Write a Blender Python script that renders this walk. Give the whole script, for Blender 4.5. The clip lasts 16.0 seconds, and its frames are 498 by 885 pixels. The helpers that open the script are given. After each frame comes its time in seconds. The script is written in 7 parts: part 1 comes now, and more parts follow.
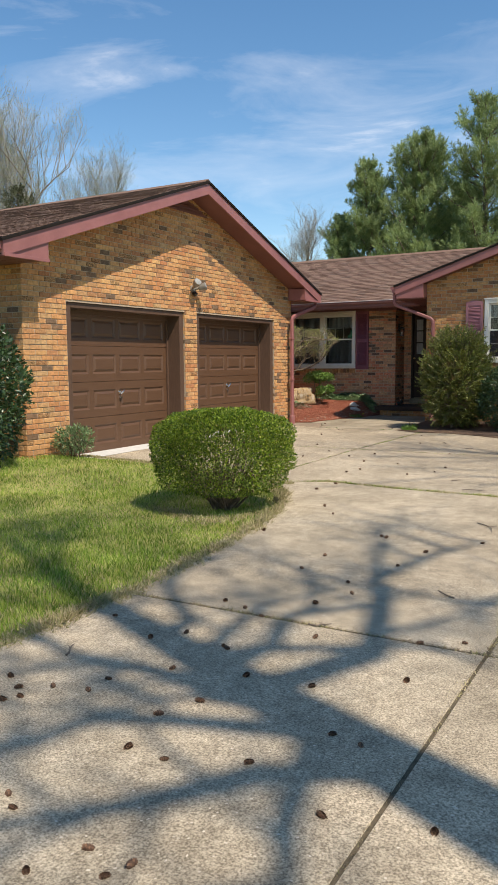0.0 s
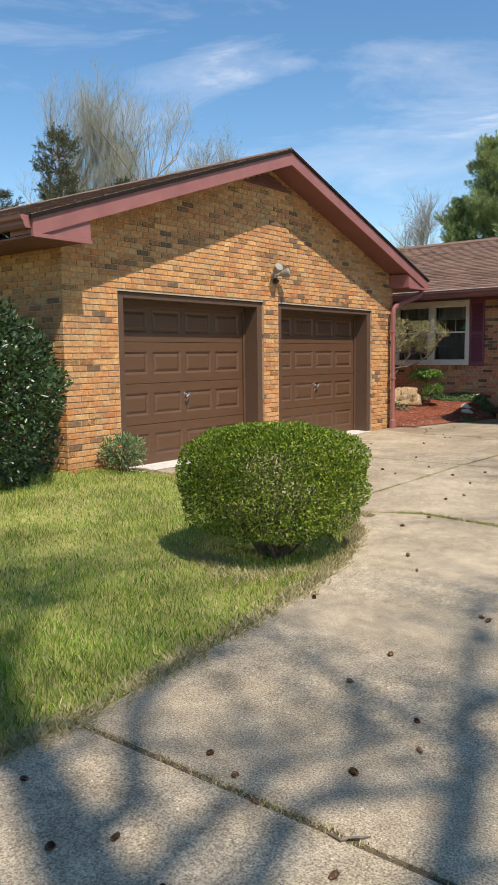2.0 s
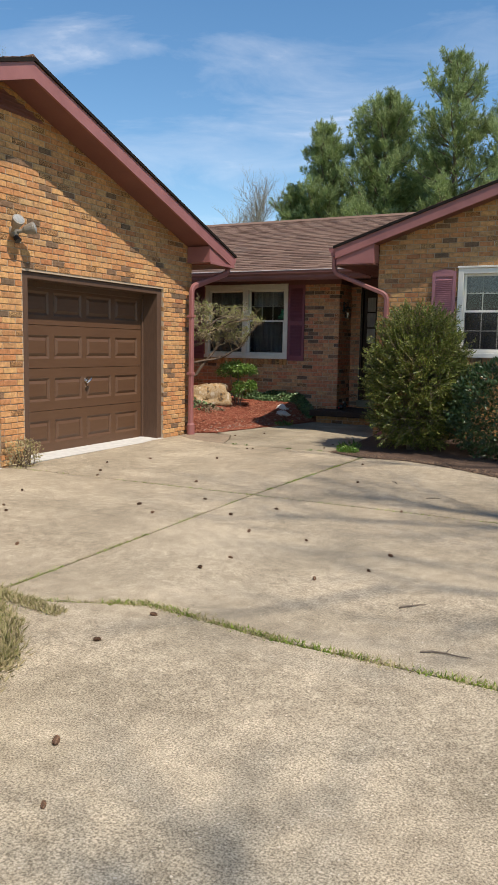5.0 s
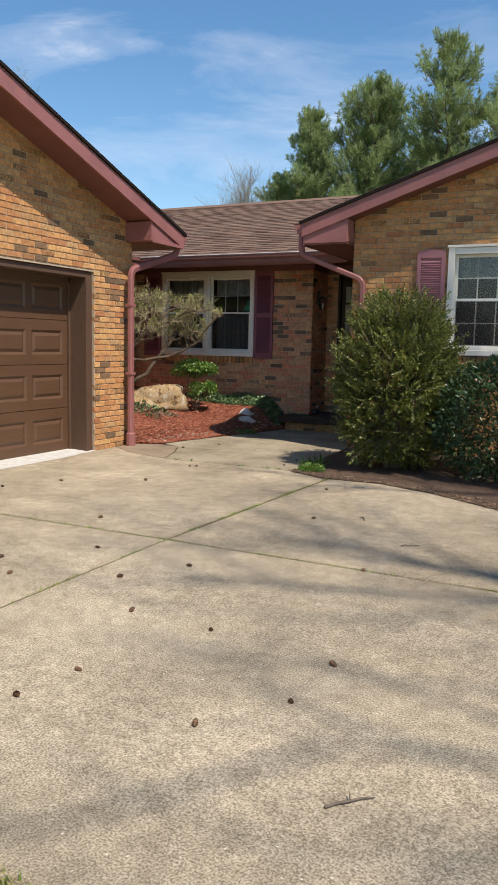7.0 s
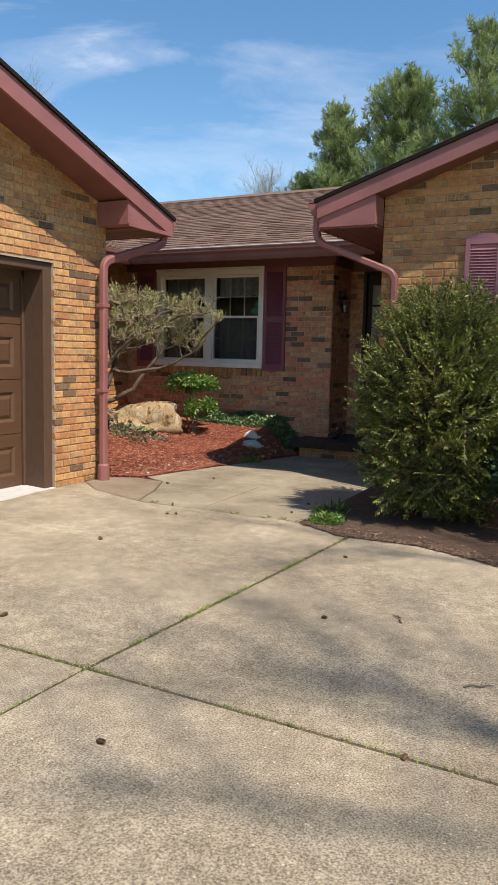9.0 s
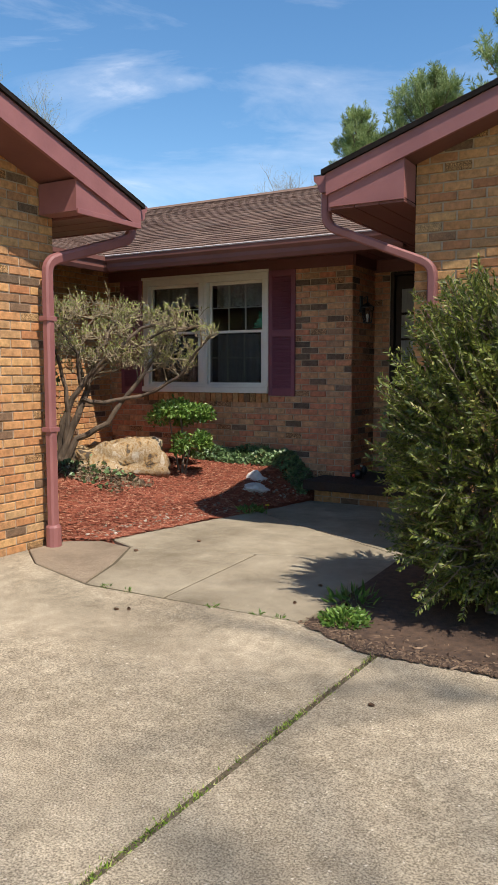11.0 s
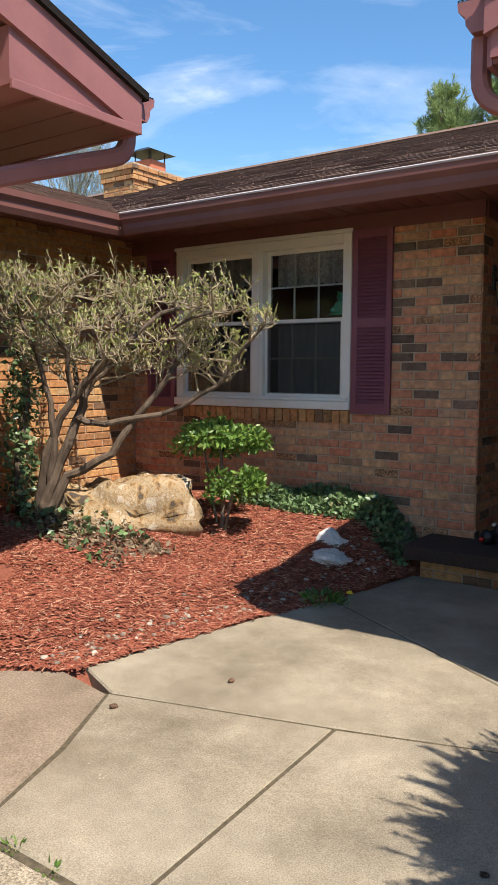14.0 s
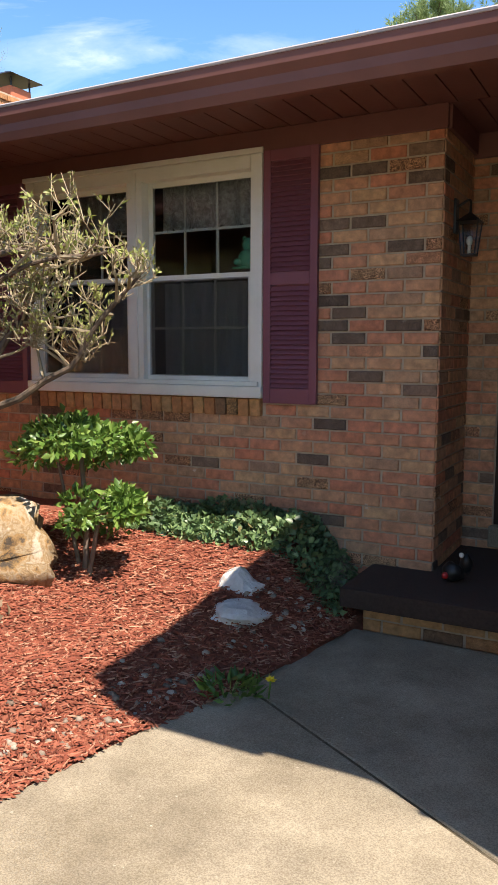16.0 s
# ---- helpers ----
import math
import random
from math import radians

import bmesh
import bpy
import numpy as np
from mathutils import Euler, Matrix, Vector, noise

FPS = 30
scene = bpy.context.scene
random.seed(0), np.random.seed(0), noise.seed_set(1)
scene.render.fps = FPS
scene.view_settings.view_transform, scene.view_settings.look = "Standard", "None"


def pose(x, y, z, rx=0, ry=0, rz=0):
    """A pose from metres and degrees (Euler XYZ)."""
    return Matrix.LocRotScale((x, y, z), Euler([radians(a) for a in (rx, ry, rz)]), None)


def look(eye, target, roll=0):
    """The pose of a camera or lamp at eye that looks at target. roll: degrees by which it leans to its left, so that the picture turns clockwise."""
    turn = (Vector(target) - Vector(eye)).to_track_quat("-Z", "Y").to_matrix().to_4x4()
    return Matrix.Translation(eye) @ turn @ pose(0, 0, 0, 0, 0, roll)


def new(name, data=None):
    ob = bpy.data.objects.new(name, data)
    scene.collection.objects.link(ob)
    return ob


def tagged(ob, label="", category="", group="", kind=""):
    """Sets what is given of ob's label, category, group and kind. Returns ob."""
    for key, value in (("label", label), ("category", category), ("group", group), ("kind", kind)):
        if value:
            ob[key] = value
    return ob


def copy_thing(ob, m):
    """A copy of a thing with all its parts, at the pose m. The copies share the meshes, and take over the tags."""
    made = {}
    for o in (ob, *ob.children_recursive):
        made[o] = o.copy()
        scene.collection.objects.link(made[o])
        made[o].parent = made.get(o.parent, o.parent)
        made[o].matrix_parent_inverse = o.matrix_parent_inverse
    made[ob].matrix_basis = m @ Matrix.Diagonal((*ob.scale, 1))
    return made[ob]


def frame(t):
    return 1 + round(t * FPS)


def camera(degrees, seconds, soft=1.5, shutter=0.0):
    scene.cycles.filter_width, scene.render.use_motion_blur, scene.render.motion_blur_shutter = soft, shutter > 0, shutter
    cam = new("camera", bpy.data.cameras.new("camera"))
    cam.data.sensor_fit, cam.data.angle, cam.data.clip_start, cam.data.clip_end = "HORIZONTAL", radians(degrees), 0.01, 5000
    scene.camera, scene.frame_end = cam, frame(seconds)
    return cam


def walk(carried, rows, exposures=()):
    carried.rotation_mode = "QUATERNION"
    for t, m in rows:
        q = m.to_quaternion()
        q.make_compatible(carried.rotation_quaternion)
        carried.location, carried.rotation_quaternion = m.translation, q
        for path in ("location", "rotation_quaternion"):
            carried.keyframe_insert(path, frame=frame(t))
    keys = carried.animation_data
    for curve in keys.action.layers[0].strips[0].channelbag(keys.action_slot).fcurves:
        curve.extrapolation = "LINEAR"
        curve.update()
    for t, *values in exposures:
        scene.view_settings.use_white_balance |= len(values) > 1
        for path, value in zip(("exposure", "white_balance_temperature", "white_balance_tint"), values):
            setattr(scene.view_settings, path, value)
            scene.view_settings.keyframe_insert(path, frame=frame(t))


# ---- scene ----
cam = camera(35.9, 16.0, soft=1.1)
PATH = [
    (0, (-0.118, -0.391, 1.778), (-1.098, 1.34, 1.569), -0.5),
    (0.5, (-0.27, -0.002, 1.772), (-1.35, 1.668, 1.558), -0.6),
    (1, (-0.387, 0.422, 1.776), (-1.528, 2.049, 1.559), -0.7),
    (1.5, (-0.497, 0.882, 1.801), (-1.688, 2.474, 1.583), -0.7),
    (2, (-0.626, 1.306, 1.821), (-1.852, 2.871, 1.6), -0.7),
    (2.5, (-0.745, 1.733, 1.834), (-2.001, 3.273, 1.609), -0.7),
    (3, (-0.889, 2.139, 1.829), (-2.143, 3.68, 1.599), -0.5),
    (3.2, (-0.944, 2.339, 1.825), (-2.164, 3.908, 1.597), -0.2),
    (3.5, (-0.96, 2.616, 1.822), (-2.128, 4.222, 1.588), 0.2),
    (4, (-1.069, 3.143, 1.806), (-2.118, 4.83, 1.576), 0.7),
    (4.5, (-1.199, 3.671, 1.789), (-2.152, 5.413, 1.555), 0.7),
    (5, (-1.264, 4.118, 1.813), (-2.155, 5.892, 1.566), 1.0),
    (5.2, (-1.308, 4.298, 1.792), (-2.184, 6.078, 1.54), 1.0),
    (7.3, (-1.687, 6.317, 1.79), (-2.567, 8.095, 1.538), 1.3),
    (7.5, (-1.76, 6.515, 1.814), (-2.648, 8.29, 1.565), 1.2),
    (8, (-1.941, 6.957, 1.816), (-2.846, 8.725, 1.576), 1.0),
    (8.5, (-2.077, 7.427, 1.806), (-3.0, 9.186, 1.571), 1.2),
    (9, (-2.275, 7.902, 1.82), (-3.211, 9.654, 1.586), 1.3),
    (9.2, (-2.345, 8.057, 1.834), (-3.282, 9.808, 1.603), 1.4),
    (11.3, (-3.099, 9.999, 1.86), (-4.122, 11.709, 1.688), -0.3),
    (11.5, (-3.213, 10.168, 1.872), (-4.25, 11.871, 1.71), -0.4),
    (12, (-3.413, 10.542, 1.89), (-4.48, 12.227, 1.747), -0.5),
    (12.5, (-3.634, 10.934, 1.901), (-4.734, 12.599, 1.771), -0.2),
    (13, (-3.861, 11.307, 1.902), (-4.99, 12.953, 1.767), 0.0),
    (13.5, (-4.056, 11.678, 1.89), (-5.204, 13.309, 1.738), 0.3),
    (13.7, (-4.163, 11.833, 1.888), (-5.315, 13.46, 1.729), 0.5),
    (14, (-4.334, 12.059, 1.881), (-5.489, 13.681, 1.701), 0.3),
    (14.5, (-4.567, 12.417, 1.86), (-5.71, 14.046, 1.66), 0.3),
    (15, (-4.792, 12.778, 1.873), (-5.895, 14.433, 1.661), 0.4),
    (15.5, (-5.005, 13.133, 1.877), (-6.041, 14.829, 1.655), 0.2),
    (16, (-5.145, 13.462, 1.885), (-6.084, 15.211, 1.64), 0.1),
]
walk(cam, [(t, look(eye, target, roll)) for t, eye, target, roll in PATH],
     exposures=[(0, 0.47, 7450, 13), (1.5, 0.53, 7450, 13), (3.5, 0.48, 7400, 13), (5.0, 0.40, 7300, 13), (9.0, 0.54, 7300, 13), (11.5, 0.60, 7050, 12.5), (13.0, 0.78, 7050, 12.5), (14.5, 0.96, 7150, 13.5), (16.0, 1.22, 7350, 15)])


# ---- light: late-morning spring sun, blue sky with thin cloud ----
SUN = Vector((0.60, -0.285, 1.0)).normalized()
sun_data = bpy.data.lights.new("sun", "SUN")
sun_data.energy, sun_data.angle, sun_data.color = 4.1, radians(0.55), (1.0, 0.965, 0.91)
sun_ob = new("sun", sun_data)
sun_ob.matrix_world = look(SUN * 60, (0, 0, 0))

world = bpy.data.worlds.new("world")
scene.world = world
world.use_nodes = True
wt = world.node_tree
wt.nodes.clear()


def node(tree, kind, **inputs):
    n = tree.nodes.new(kind)
    for k, v in inputs.items():
        n.inputs[k.replace("_", " ")].default_value = v
    return n


def ramp(tree, fac, stops, mode="LINEAR"):
    n = tree.nodes.new("ShaderNodeValToRGB")
    n.color_ramp.interpolation = mode
    while len(n.color_ramp.elements) < len(stops):
        n.color_ramp.elements.new(0.5)
    for e, (p, c) in zip(n.color_ramp.elements, stops):
        e.position, e.color = p, (*c, 1.0)
    if fac is not None:
        tree.links.new(fac, n.inputs["Fac"])
    return n.outputs["Color"]


sky = wt.nodes.new("ShaderNodeTexSky")
sky.sky_type, sky.sun_disc = "NISHITA", False
sky.sun_elevation = math.asin(SUN.z)
sky.sun_rotation = math.atan2(SUN.x, SUN.y)
sky.air_density, sky.dust_density, sky.ozone_density = 1.0, 0.0, 2.6
coord = wt.nodes.new("ShaderNodeTexCoord")
mapping = node(wt, "ShaderNodeMapping", Scale=(1.3, 1.3, 6.0), Location=(0.95, 0.4, 0.62))
wt.links.new(coord.outputs["Generated"], mapping.inputs["Vector"])
wisps = node(wt, "ShaderNodeTexNoise", Scale=2.1, Detail=8.0, Roughness=0.60, Distortion=0.9)
wt.links.new(mapping.outputs["Vector"], wisps.inputs["Vector"])
cover = ramp(wt, wisps.outputs["Fac"], [(0.47, (0, 0, 0)), (0.60, (0.13, 0.13, 0.13)), (0.86, (0.75, 0.75, 0.75))])
mix = wt.nodes.new("ShaderNodeMix")
mix.data_type = "RGBA"
wt.links.new(cover, mix.inputs["Factor"])
azure = node(wt, "ShaderNodeHueSaturation", Hue=0.498, Saturation=1.24, Value=1.0)
wt.links.new(sky.outputs["Color"], azure.inputs["Color"])
wt.links.new(azure.outputs["Color"], mix.inputs["A"])
mix.inputs["B"].default_value = (7.5, 7.9, 8.6, 1.0)
background = node(wt, "ShaderNodeBackground", Strength=0.124)
wt.links.new(mix.outputs["Result"], background.inputs["Color"])
wt.links.new(background.outputs[0], wt.nodes.new("ShaderNodeOutputWorld").inputs[0])


# ---- materials ----
def material(name, stops, scale=6.0, rough=0.7, metal=0.0, bump=0.0, bump_scale=60.0, detail=6.0, source="noise",
             stretch=(1, 1, 1), speck=None, spec=0.5, translucent=0.0, second=None, third=None, pits=None):
    """A surface: a colour ramp over noise (or over each piece's random number), a value shift by piece, bump relief."""
    m = bpy.data.materials.new(name)
    m.use_nodes = True
    t = m.node_tree
    p = t.nodes["Principled BSDF"]
    p.inputs["Roughness"].default_value, p.inputs["Metallic"].default_value = rough, metal
    p.inputs["Specular IOR Level"].default_value = spec
    tc = t.nodes.new("ShaderNodeTexCoord")
    geo = t.nodes.new("ShaderNodeNewGeometry")
    mp = node(t, "ShaderNodeMapping", Scale=stretch)
    t.links.new(geo.outputs["Position"], mp.inputs["Vector"])
    ns = node(t, "ShaderNodeTexNoise", Scale=scale, Detail=detail, Roughness=0.6)
    t.links.new(mp.outputs["Vector"], ns.inputs["Vector"])
    if source == "object":
        pick = t.nodes.new("ShaderNodeObjectInfo").outputs["Random"]
    elif source == "island":
        pick = geo.outputs["Random Per Island"]
    else:
        pick = None
    if pick is None:
        col = ramp(t, ns.outputs["Fac"], stops)
    else:
        col = ramp(t, pick, stops)
        fine = ramp(t, ns.outputs["Fac"], [(0.28, (0.62, 0.62, 0.62)), (0.72, (1.26, 1.26, 1.26))])
        mul = t.nodes.new("ShaderNodeMix")
        mul.data_type, mul.blend_type = "RGBA", "MULTIPLY"
        mul.inputs["Factor"].default_value = 1.0
        t.links.new(col, mul.inputs["A"])
        t.links.new(fine, mul.inputs["B"])
        col = mul.outputs["Result"]
    if pits and pick is not None:
        # some pieces are deeply textured, with dark pits between pale ridges
        grit = node(t, "ShaderNodeTexNoise", Scale=62.0, Detail=4.0, Roughness=0.65, Distortion=2.6)
        t.links.new(geo.outputs["Position"], grit.inputs["Vector"])
        dark = ramp(t, grit.outputs["Fac"], [(0.42, (0.16, 0.14, 0.12)), (0.50, (0.62, 0.58, 0.54)), (0.60, (1.3, 1.27, 1.2))])
        band = ramp(t, pick, [(0.0, (0, 0, 0)), (pits[0], (0, 0, 0)), (pits[0] + 0.01, (1, 1, 1)), (pits[1], (1, 1, 1)), (pits[1] + 0.01, (0, 0, 0)), (1.0, (0.4, 0.4, 0.4))])
        mul = t.nodes.new("ShaderNodeMix")
        mul.data_type, mul.blend_type = "RGBA", "MULTIPLY"
        t.links.new(band, mul.inputs["Factor"])
        t.links.new(col, mul.inputs["A"])
        t.links.new(dark, mul.inputs["B"])
        col = mul.outputs["Result"]
    for second in [q for q in (second, *(third or ())) if q]:
        big = node(t, "ShaderNodeTexNoise", Scale=second[0], Detail=7.0, Roughness=0.68)
        t.links.new(geo.outputs["Position"], big.inputs["Vector"])
        shade = ramp(t, big.outputs["Fac"], [(0.3, second[1]), (0.7, second[2])])
        mul = t.nodes.new("ShaderNodeMix")
        mul.data_type, mul.blend_type = "RGBA", "MULTIPLY"
        mul.inputs["Factor"].default_value = 1.0
        t.links.new(col, mul.inputs["A"])
        t.links.new(shade, mul.inputs["B"])
        col = mul.outputs["Result"]
    if speck:
        sp = node(t, "ShaderNodeTexVoronoi", Scale=speck[0])
        t.links.new(geo.outputs["Position"], sp.inputs["Vector"])
        mask = ramp(t, sp.outputs["Color"], [(speck[2], (0, 0, 0)), (min(1.0, speck[2] + 0.06), (1, 1, 1))])
        mul = t.nodes.new("ShaderNodeMix")
        mul.data_type = "RGBA"
        t.links.new(mask, mul.inputs["Factor"])
        t.links.new(col, mul.inputs["A"])
        mul.inputs["B"].default_value = (*speck[1], 1)
        col = mul.outputs["Result"]
    t.links.new(col, p.inputs["Base Color"])
    if bump:
        bn = node(t, "ShaderNodeTexNoise", Scale=bump_scale, Detail=5.0, Roughness=0.65)
        t.links.new(mp.outputs["Vector"], bn.inputs["Vector"])
        bp = node(t, "ShaderNodeBump", Strength=bump, Distance=0.01)
        t.links.new(bn.outputs["Fac"], bp.inputs["Height"])
        t.links.new(bp.outputs["Normal"], p.inputs["Normal"])
    if translucent:
        tr = t.nodes.new("ShaderNodeBsdfTranslucent")
        t.links.new(col, tr.inputs["Color"])
        mx = node(t, "ShaderNodeMixShader", Fac=translucent)
        t.links.new(p.outputs[0], mx.inputs[1])
        t.links.new(tr.outputs[0], mx.inputs[2])
        t.links.new(mx.outputs[0], t.nodes["Material Output"].inputs["Surface"])
    return m


BRICK = [(0.0, (0.50, 0.24, 0.10)), (0.16, (0.58, 0.34, 0.15)), (0.34, (0.47, 0.21, 0.09)), (0.5, (0.55, 0.31, 0.14)),
         (0.62, (0.41, 0.175, 0.08)), (0.74, (0.50, 0.32, 0.16)), (0.93, (0.44, 0.22, 0.10)), (0.945, (0.25, 0.15, 0.09)), (1.0, (0.17, 0.115, 0.075))]
# pinkish bricks of the shaded walls, coloured brighter to replace missing fill light
BRICK_PINK_LIFTED = [(0.0, (0.60, 0.30, 0.18)), (0.16, (0.63, 0.39, 0.22)), (0.34, (0.60, 0.245, 0.15)), (0.5, (0.61, 0.345, 0.20)),
              (0.62, (0.58, 0.22, 0.13)), (0.74, (0.57, 0.345, 0.205)), (0.90, (0.50, 0.30, 0.19)), (0.915, (0.27, 0.18, 0.13)), (1.0, (0.15, 0.11, 0.085))]
BLOTCH = (1.1, (0.86, 0.84, 0.82), (1.1, 1.08, 1.05))
M_BRICK = material("brick_piece", BRICK, 26, 0.9, bump=0.34, bump_scale=70, spec=0.3, source="object", second=BLOTCH, pits=(0.66, 0.73))
M_BRICKS = material("brick_joined", BRICK, 26, 0.9, bump=0.34, bump_scale=70, spec=0.3, source="island", second=BLOTCH, pits=(0.66, 0.73))
M_BRICK_PINK_LIFTED = material("pink_brick_piece", BRICK_PINK_LIFTED, 22, 0.9, bump=0.34, bump_scale=70, spec=0.3, source="object", second=BLOTCH, pits=(0.68, 0.77), speck=(34.0, (0.70, 0.60, 0.48), 0.95))
M_BRICKS_PINK_LIFTED = material("pink_brick_joined", BRICK_PINK_LIFTED, 22, 0.9, bump=0.34, bump_scale=70, spec=0.3, source="island", second=BLOTCH, pits=(0.68, 0.77), speck=(34.0, (0.70, 0.60, 0.48), 0.95))
M_MORTAR = material("mortar", [(0.3, (0.34, 0.255, 0.175)), (0.7, (0.46, 0.36, 0.26))], 20, 0.95, bump=0.5)
# mortar of the shaded window wall, with the same fill light in its colour
M_MORTAR_LIFTED = material("pale_mortar", [(0.3, (0.42, 0.32, 0.225)), (0.7, (0.53, 0.42, 0.305))], 20, 0.95, bump=0.3)
M_CONC = material("concrete", [(0.37, (0.22, 0.188, 0.142)), (0.5, (0.43, 0.375, 0.288)), (0.63, (0.63, 0.555, 0.435))], 135, 0.94, bump=0.7, bump_scale=150, spec=0.3,
                  second=(1.5, (0.68, 0.67, 0.64), (1.15, 1.13, 1.10)), third=((0.42, (0.82, 0.79, 0.75), (1.12, 1.12, 1.10)), (11.0, (0.74, 0.72, 0.70), (1.16, 1.15, 1.14))), speck=(150.0, (0.66, 0.58, 0.46), 0.90))
M_CONC_SMOOTH = material("walk_concrete", [(0.36, (0.25, 0.215, 0.165)), (0.5, (0.335, 0.295, 0.23)), (0.64, (0.42, 0.375, 0.295))], 190, 0.9, bump=0.3, bump_scale=210, spec=0.3,
                         second=(1.5, (0.56, 0.53, 0.48), (1.16, 1.15, 1.12)), third=((5.0, (0.84, 0.83, 0.82), (1.10, 1.10, 1.08)), (0.5, (0.86, 0.84, 0.80), (1.08, 1.08, 1.07))), speck=(150.0, (0.50, 0.45, 0.36), 0.94))
M_GRASSBED = material("lawn_soil", [(0.3, (0.19, 0.20, 0.06)), (0.7, (0.36, 0.33, 0.13))], 5, 0.95, bump=0.6, second=(0.7, (0.75, 0.8, 0.7), (1.15, 1.1, 1.0)))
M_GRASS = material("grass", [(0.0, (0.08, 0.16, 0.018)), (0.5, (0.23, 0.36, 0.05)), (0.8, (0.40, 0.47, 0.12)), (1.0, (0.56, 0.52, 0.26))], 2.0, 0.6, source="island", spec=0.25, translucent=0.3,
                   second=(0.9, (0.72, 0.85, 0.7), (1.25, 1.12, 1.1)))
M_STRAW = material("dry_grass", [(0.0, (0.22, 0.22, 0.08)), (0.5, (0.40, 0.34, 0.18)), (1.0, (0.48, 0.40, 0.25))], 2.0, 0.7, source="island", spec=0.2, translucent=0.2)
M_JOINT = material("joint_dirt", [(0.3, (0.055, 0.045, 0.025)), (0.7, (0.15, 0.115, 0.07))], 40, 0.95, bump=0.8, bump_scale=90)
M_SOIL = material("soil", [(0.3, (0.05, 0.03, 0.02)), (0.7, (0.11, 0.065, 0.04))], 20, 0.95, bump=0.9, bump_scale=50)
M_MULCH = material("red_mulch_base", [(0.3, (0.17, 0.05, 0.028)), (0.7, (0.30, 0.095, 0.052))], 40, 0.95, bump=1.0, bump_scale=60)
M_CHIP = material("red_mulch_chip", [(0.0, (0.16, 0.045, 0.028)), (0.4, (0.27, 0.075, 0.043)), (0.8, (0.35, 0.125, 0.075)), (1.0, (0.46, 0.25, 0.16))], 30, 0.85, source="island", spec=0.25)
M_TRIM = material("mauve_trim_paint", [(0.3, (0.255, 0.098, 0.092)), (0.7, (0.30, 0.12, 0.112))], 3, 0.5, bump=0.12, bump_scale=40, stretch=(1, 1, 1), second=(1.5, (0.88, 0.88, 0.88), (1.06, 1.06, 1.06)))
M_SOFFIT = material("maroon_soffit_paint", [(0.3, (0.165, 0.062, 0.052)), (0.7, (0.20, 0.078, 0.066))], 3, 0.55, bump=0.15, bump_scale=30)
M_GUTTER = material("brown_gutter_enamel", [(0.3, (0.19, 0.078, 0.062)), (0.7, (0.23, 0.098, 0.08))], 2, 0.55, spec=0.3)
M_GUTTERLIP = material("pale_gutter_lip", [(0.3, (0.42, 0.36, 0.34)), (0.7, (0.52, 0.46, 0.43))], 5, 0.4)
M_SHUTTER = material("plum_shutter_vinyl", [(0.3, (0.20, 0.062, 0.085)), (0.7, (0.24, 0.08, 0.105))], 3, 0.5)
M_SHUTTERPINK = material("faded_plum_vinyl", [(0.3, (0.30, 0.125, 0.145)), (0.7, (0.36, 0.155, 0.175))], 3, 0.5)
M_DOOR = material("brown_garage_door_steel", [(0.3, (0.088, 0.043, 0.022)), (0.7, (0.108, 0.055, 0.029))], 4, 0.5, bump=0.1, bump_scale=90, stretch=(1, 1, 8))
M_JAMB = material("dark_brown_jamb_wood", [(0.3, (0.075, 0.040, 0.024)), (0.7, (0.105, 0.058, 0.036))], 8, 0.6, bump=0.2, stretch=(6, 6, 1))
M_DOORWOOD = material("near_black_door_stain", [(0.3, (0.022, 0.012, 0.008)), (0.7, (0.036, 0.020, 0.013))], 8, 0.55, bump=0.2, stretch=(6, 6, 1), spec=0.3)
M_WHITE = material("white_window_vinyl", [(0.3, (0.73, 0.70, 0.62)), (0.7, (0.80, 0.77, 0.70))], 6, 0.4)
M_SHINGLE = material("brown_shingle", [(0.0, (0.115, 0.07, 0.052)), (0.35, (0.17, 0.105, 0.08)), (0.7, (0.215, 0.14, 0.105)), (1.0, (0.14, 0.095, 0.075))], 60, 0.92, bump=0.7, bump_scale=160, source="island", spec=0.15)
M_FELT = material("roof_deck", [(0.3, (0.012, 0.010, 0.009)), (0.7, (0.024, 0.019, 0.017))], 30, 0.95, spec=0.1)
M_BLACK = material("black_metal", [(0.3, (0.015, 0.015, 0.016)), (0.7, (0.03, 0.03, 0.03))], 9, 0.4, metal=0.3)
M_CHROME = material("worn_chrome", [(0.3, (0.6, 0.6, 0.58)), (0.7, (0.75, 0.74, 0.72))], 20, 0.25, metal=1.0)
M_GREY = material("grey_lamp_metal", [(0.3, (0.20, 0.185, 0.16)), (0.7, (0.28, 0.26, 0.225))], 12, 0.5, metal=0.2)
M_STEM = material("brown_stem_bark", [(0.3, (0.065, 0.045, 0.03)), (0.7, (0.16, 0.115, 0.08))], 22, 0.9, bump=0.6, bump_scale=60, stretch=(1, 1, 0.3))
M_BARK = material("grey_brown_bark", [(0.3, (0.10, 0.075, 0.055)), (0.7, (0.21, 0.165, 0.125))], 18, 0.9, bump=0.8, bump_scale=40, stretch=(1, 1, 0.3))
M_TWIG = material("pale_twig", [(0.3, (0.21, 0.165, 0.10)), (0.7, (0.38, 0.31, 0.195))], 15, 0.85, bump=0.4)
M_FARTWIG = material("far_bare_twig", [(0.3, (0.19, 0.185, 0.165)), (0.7, (0.31, 0.30, 0.265))], 3, 0.9)
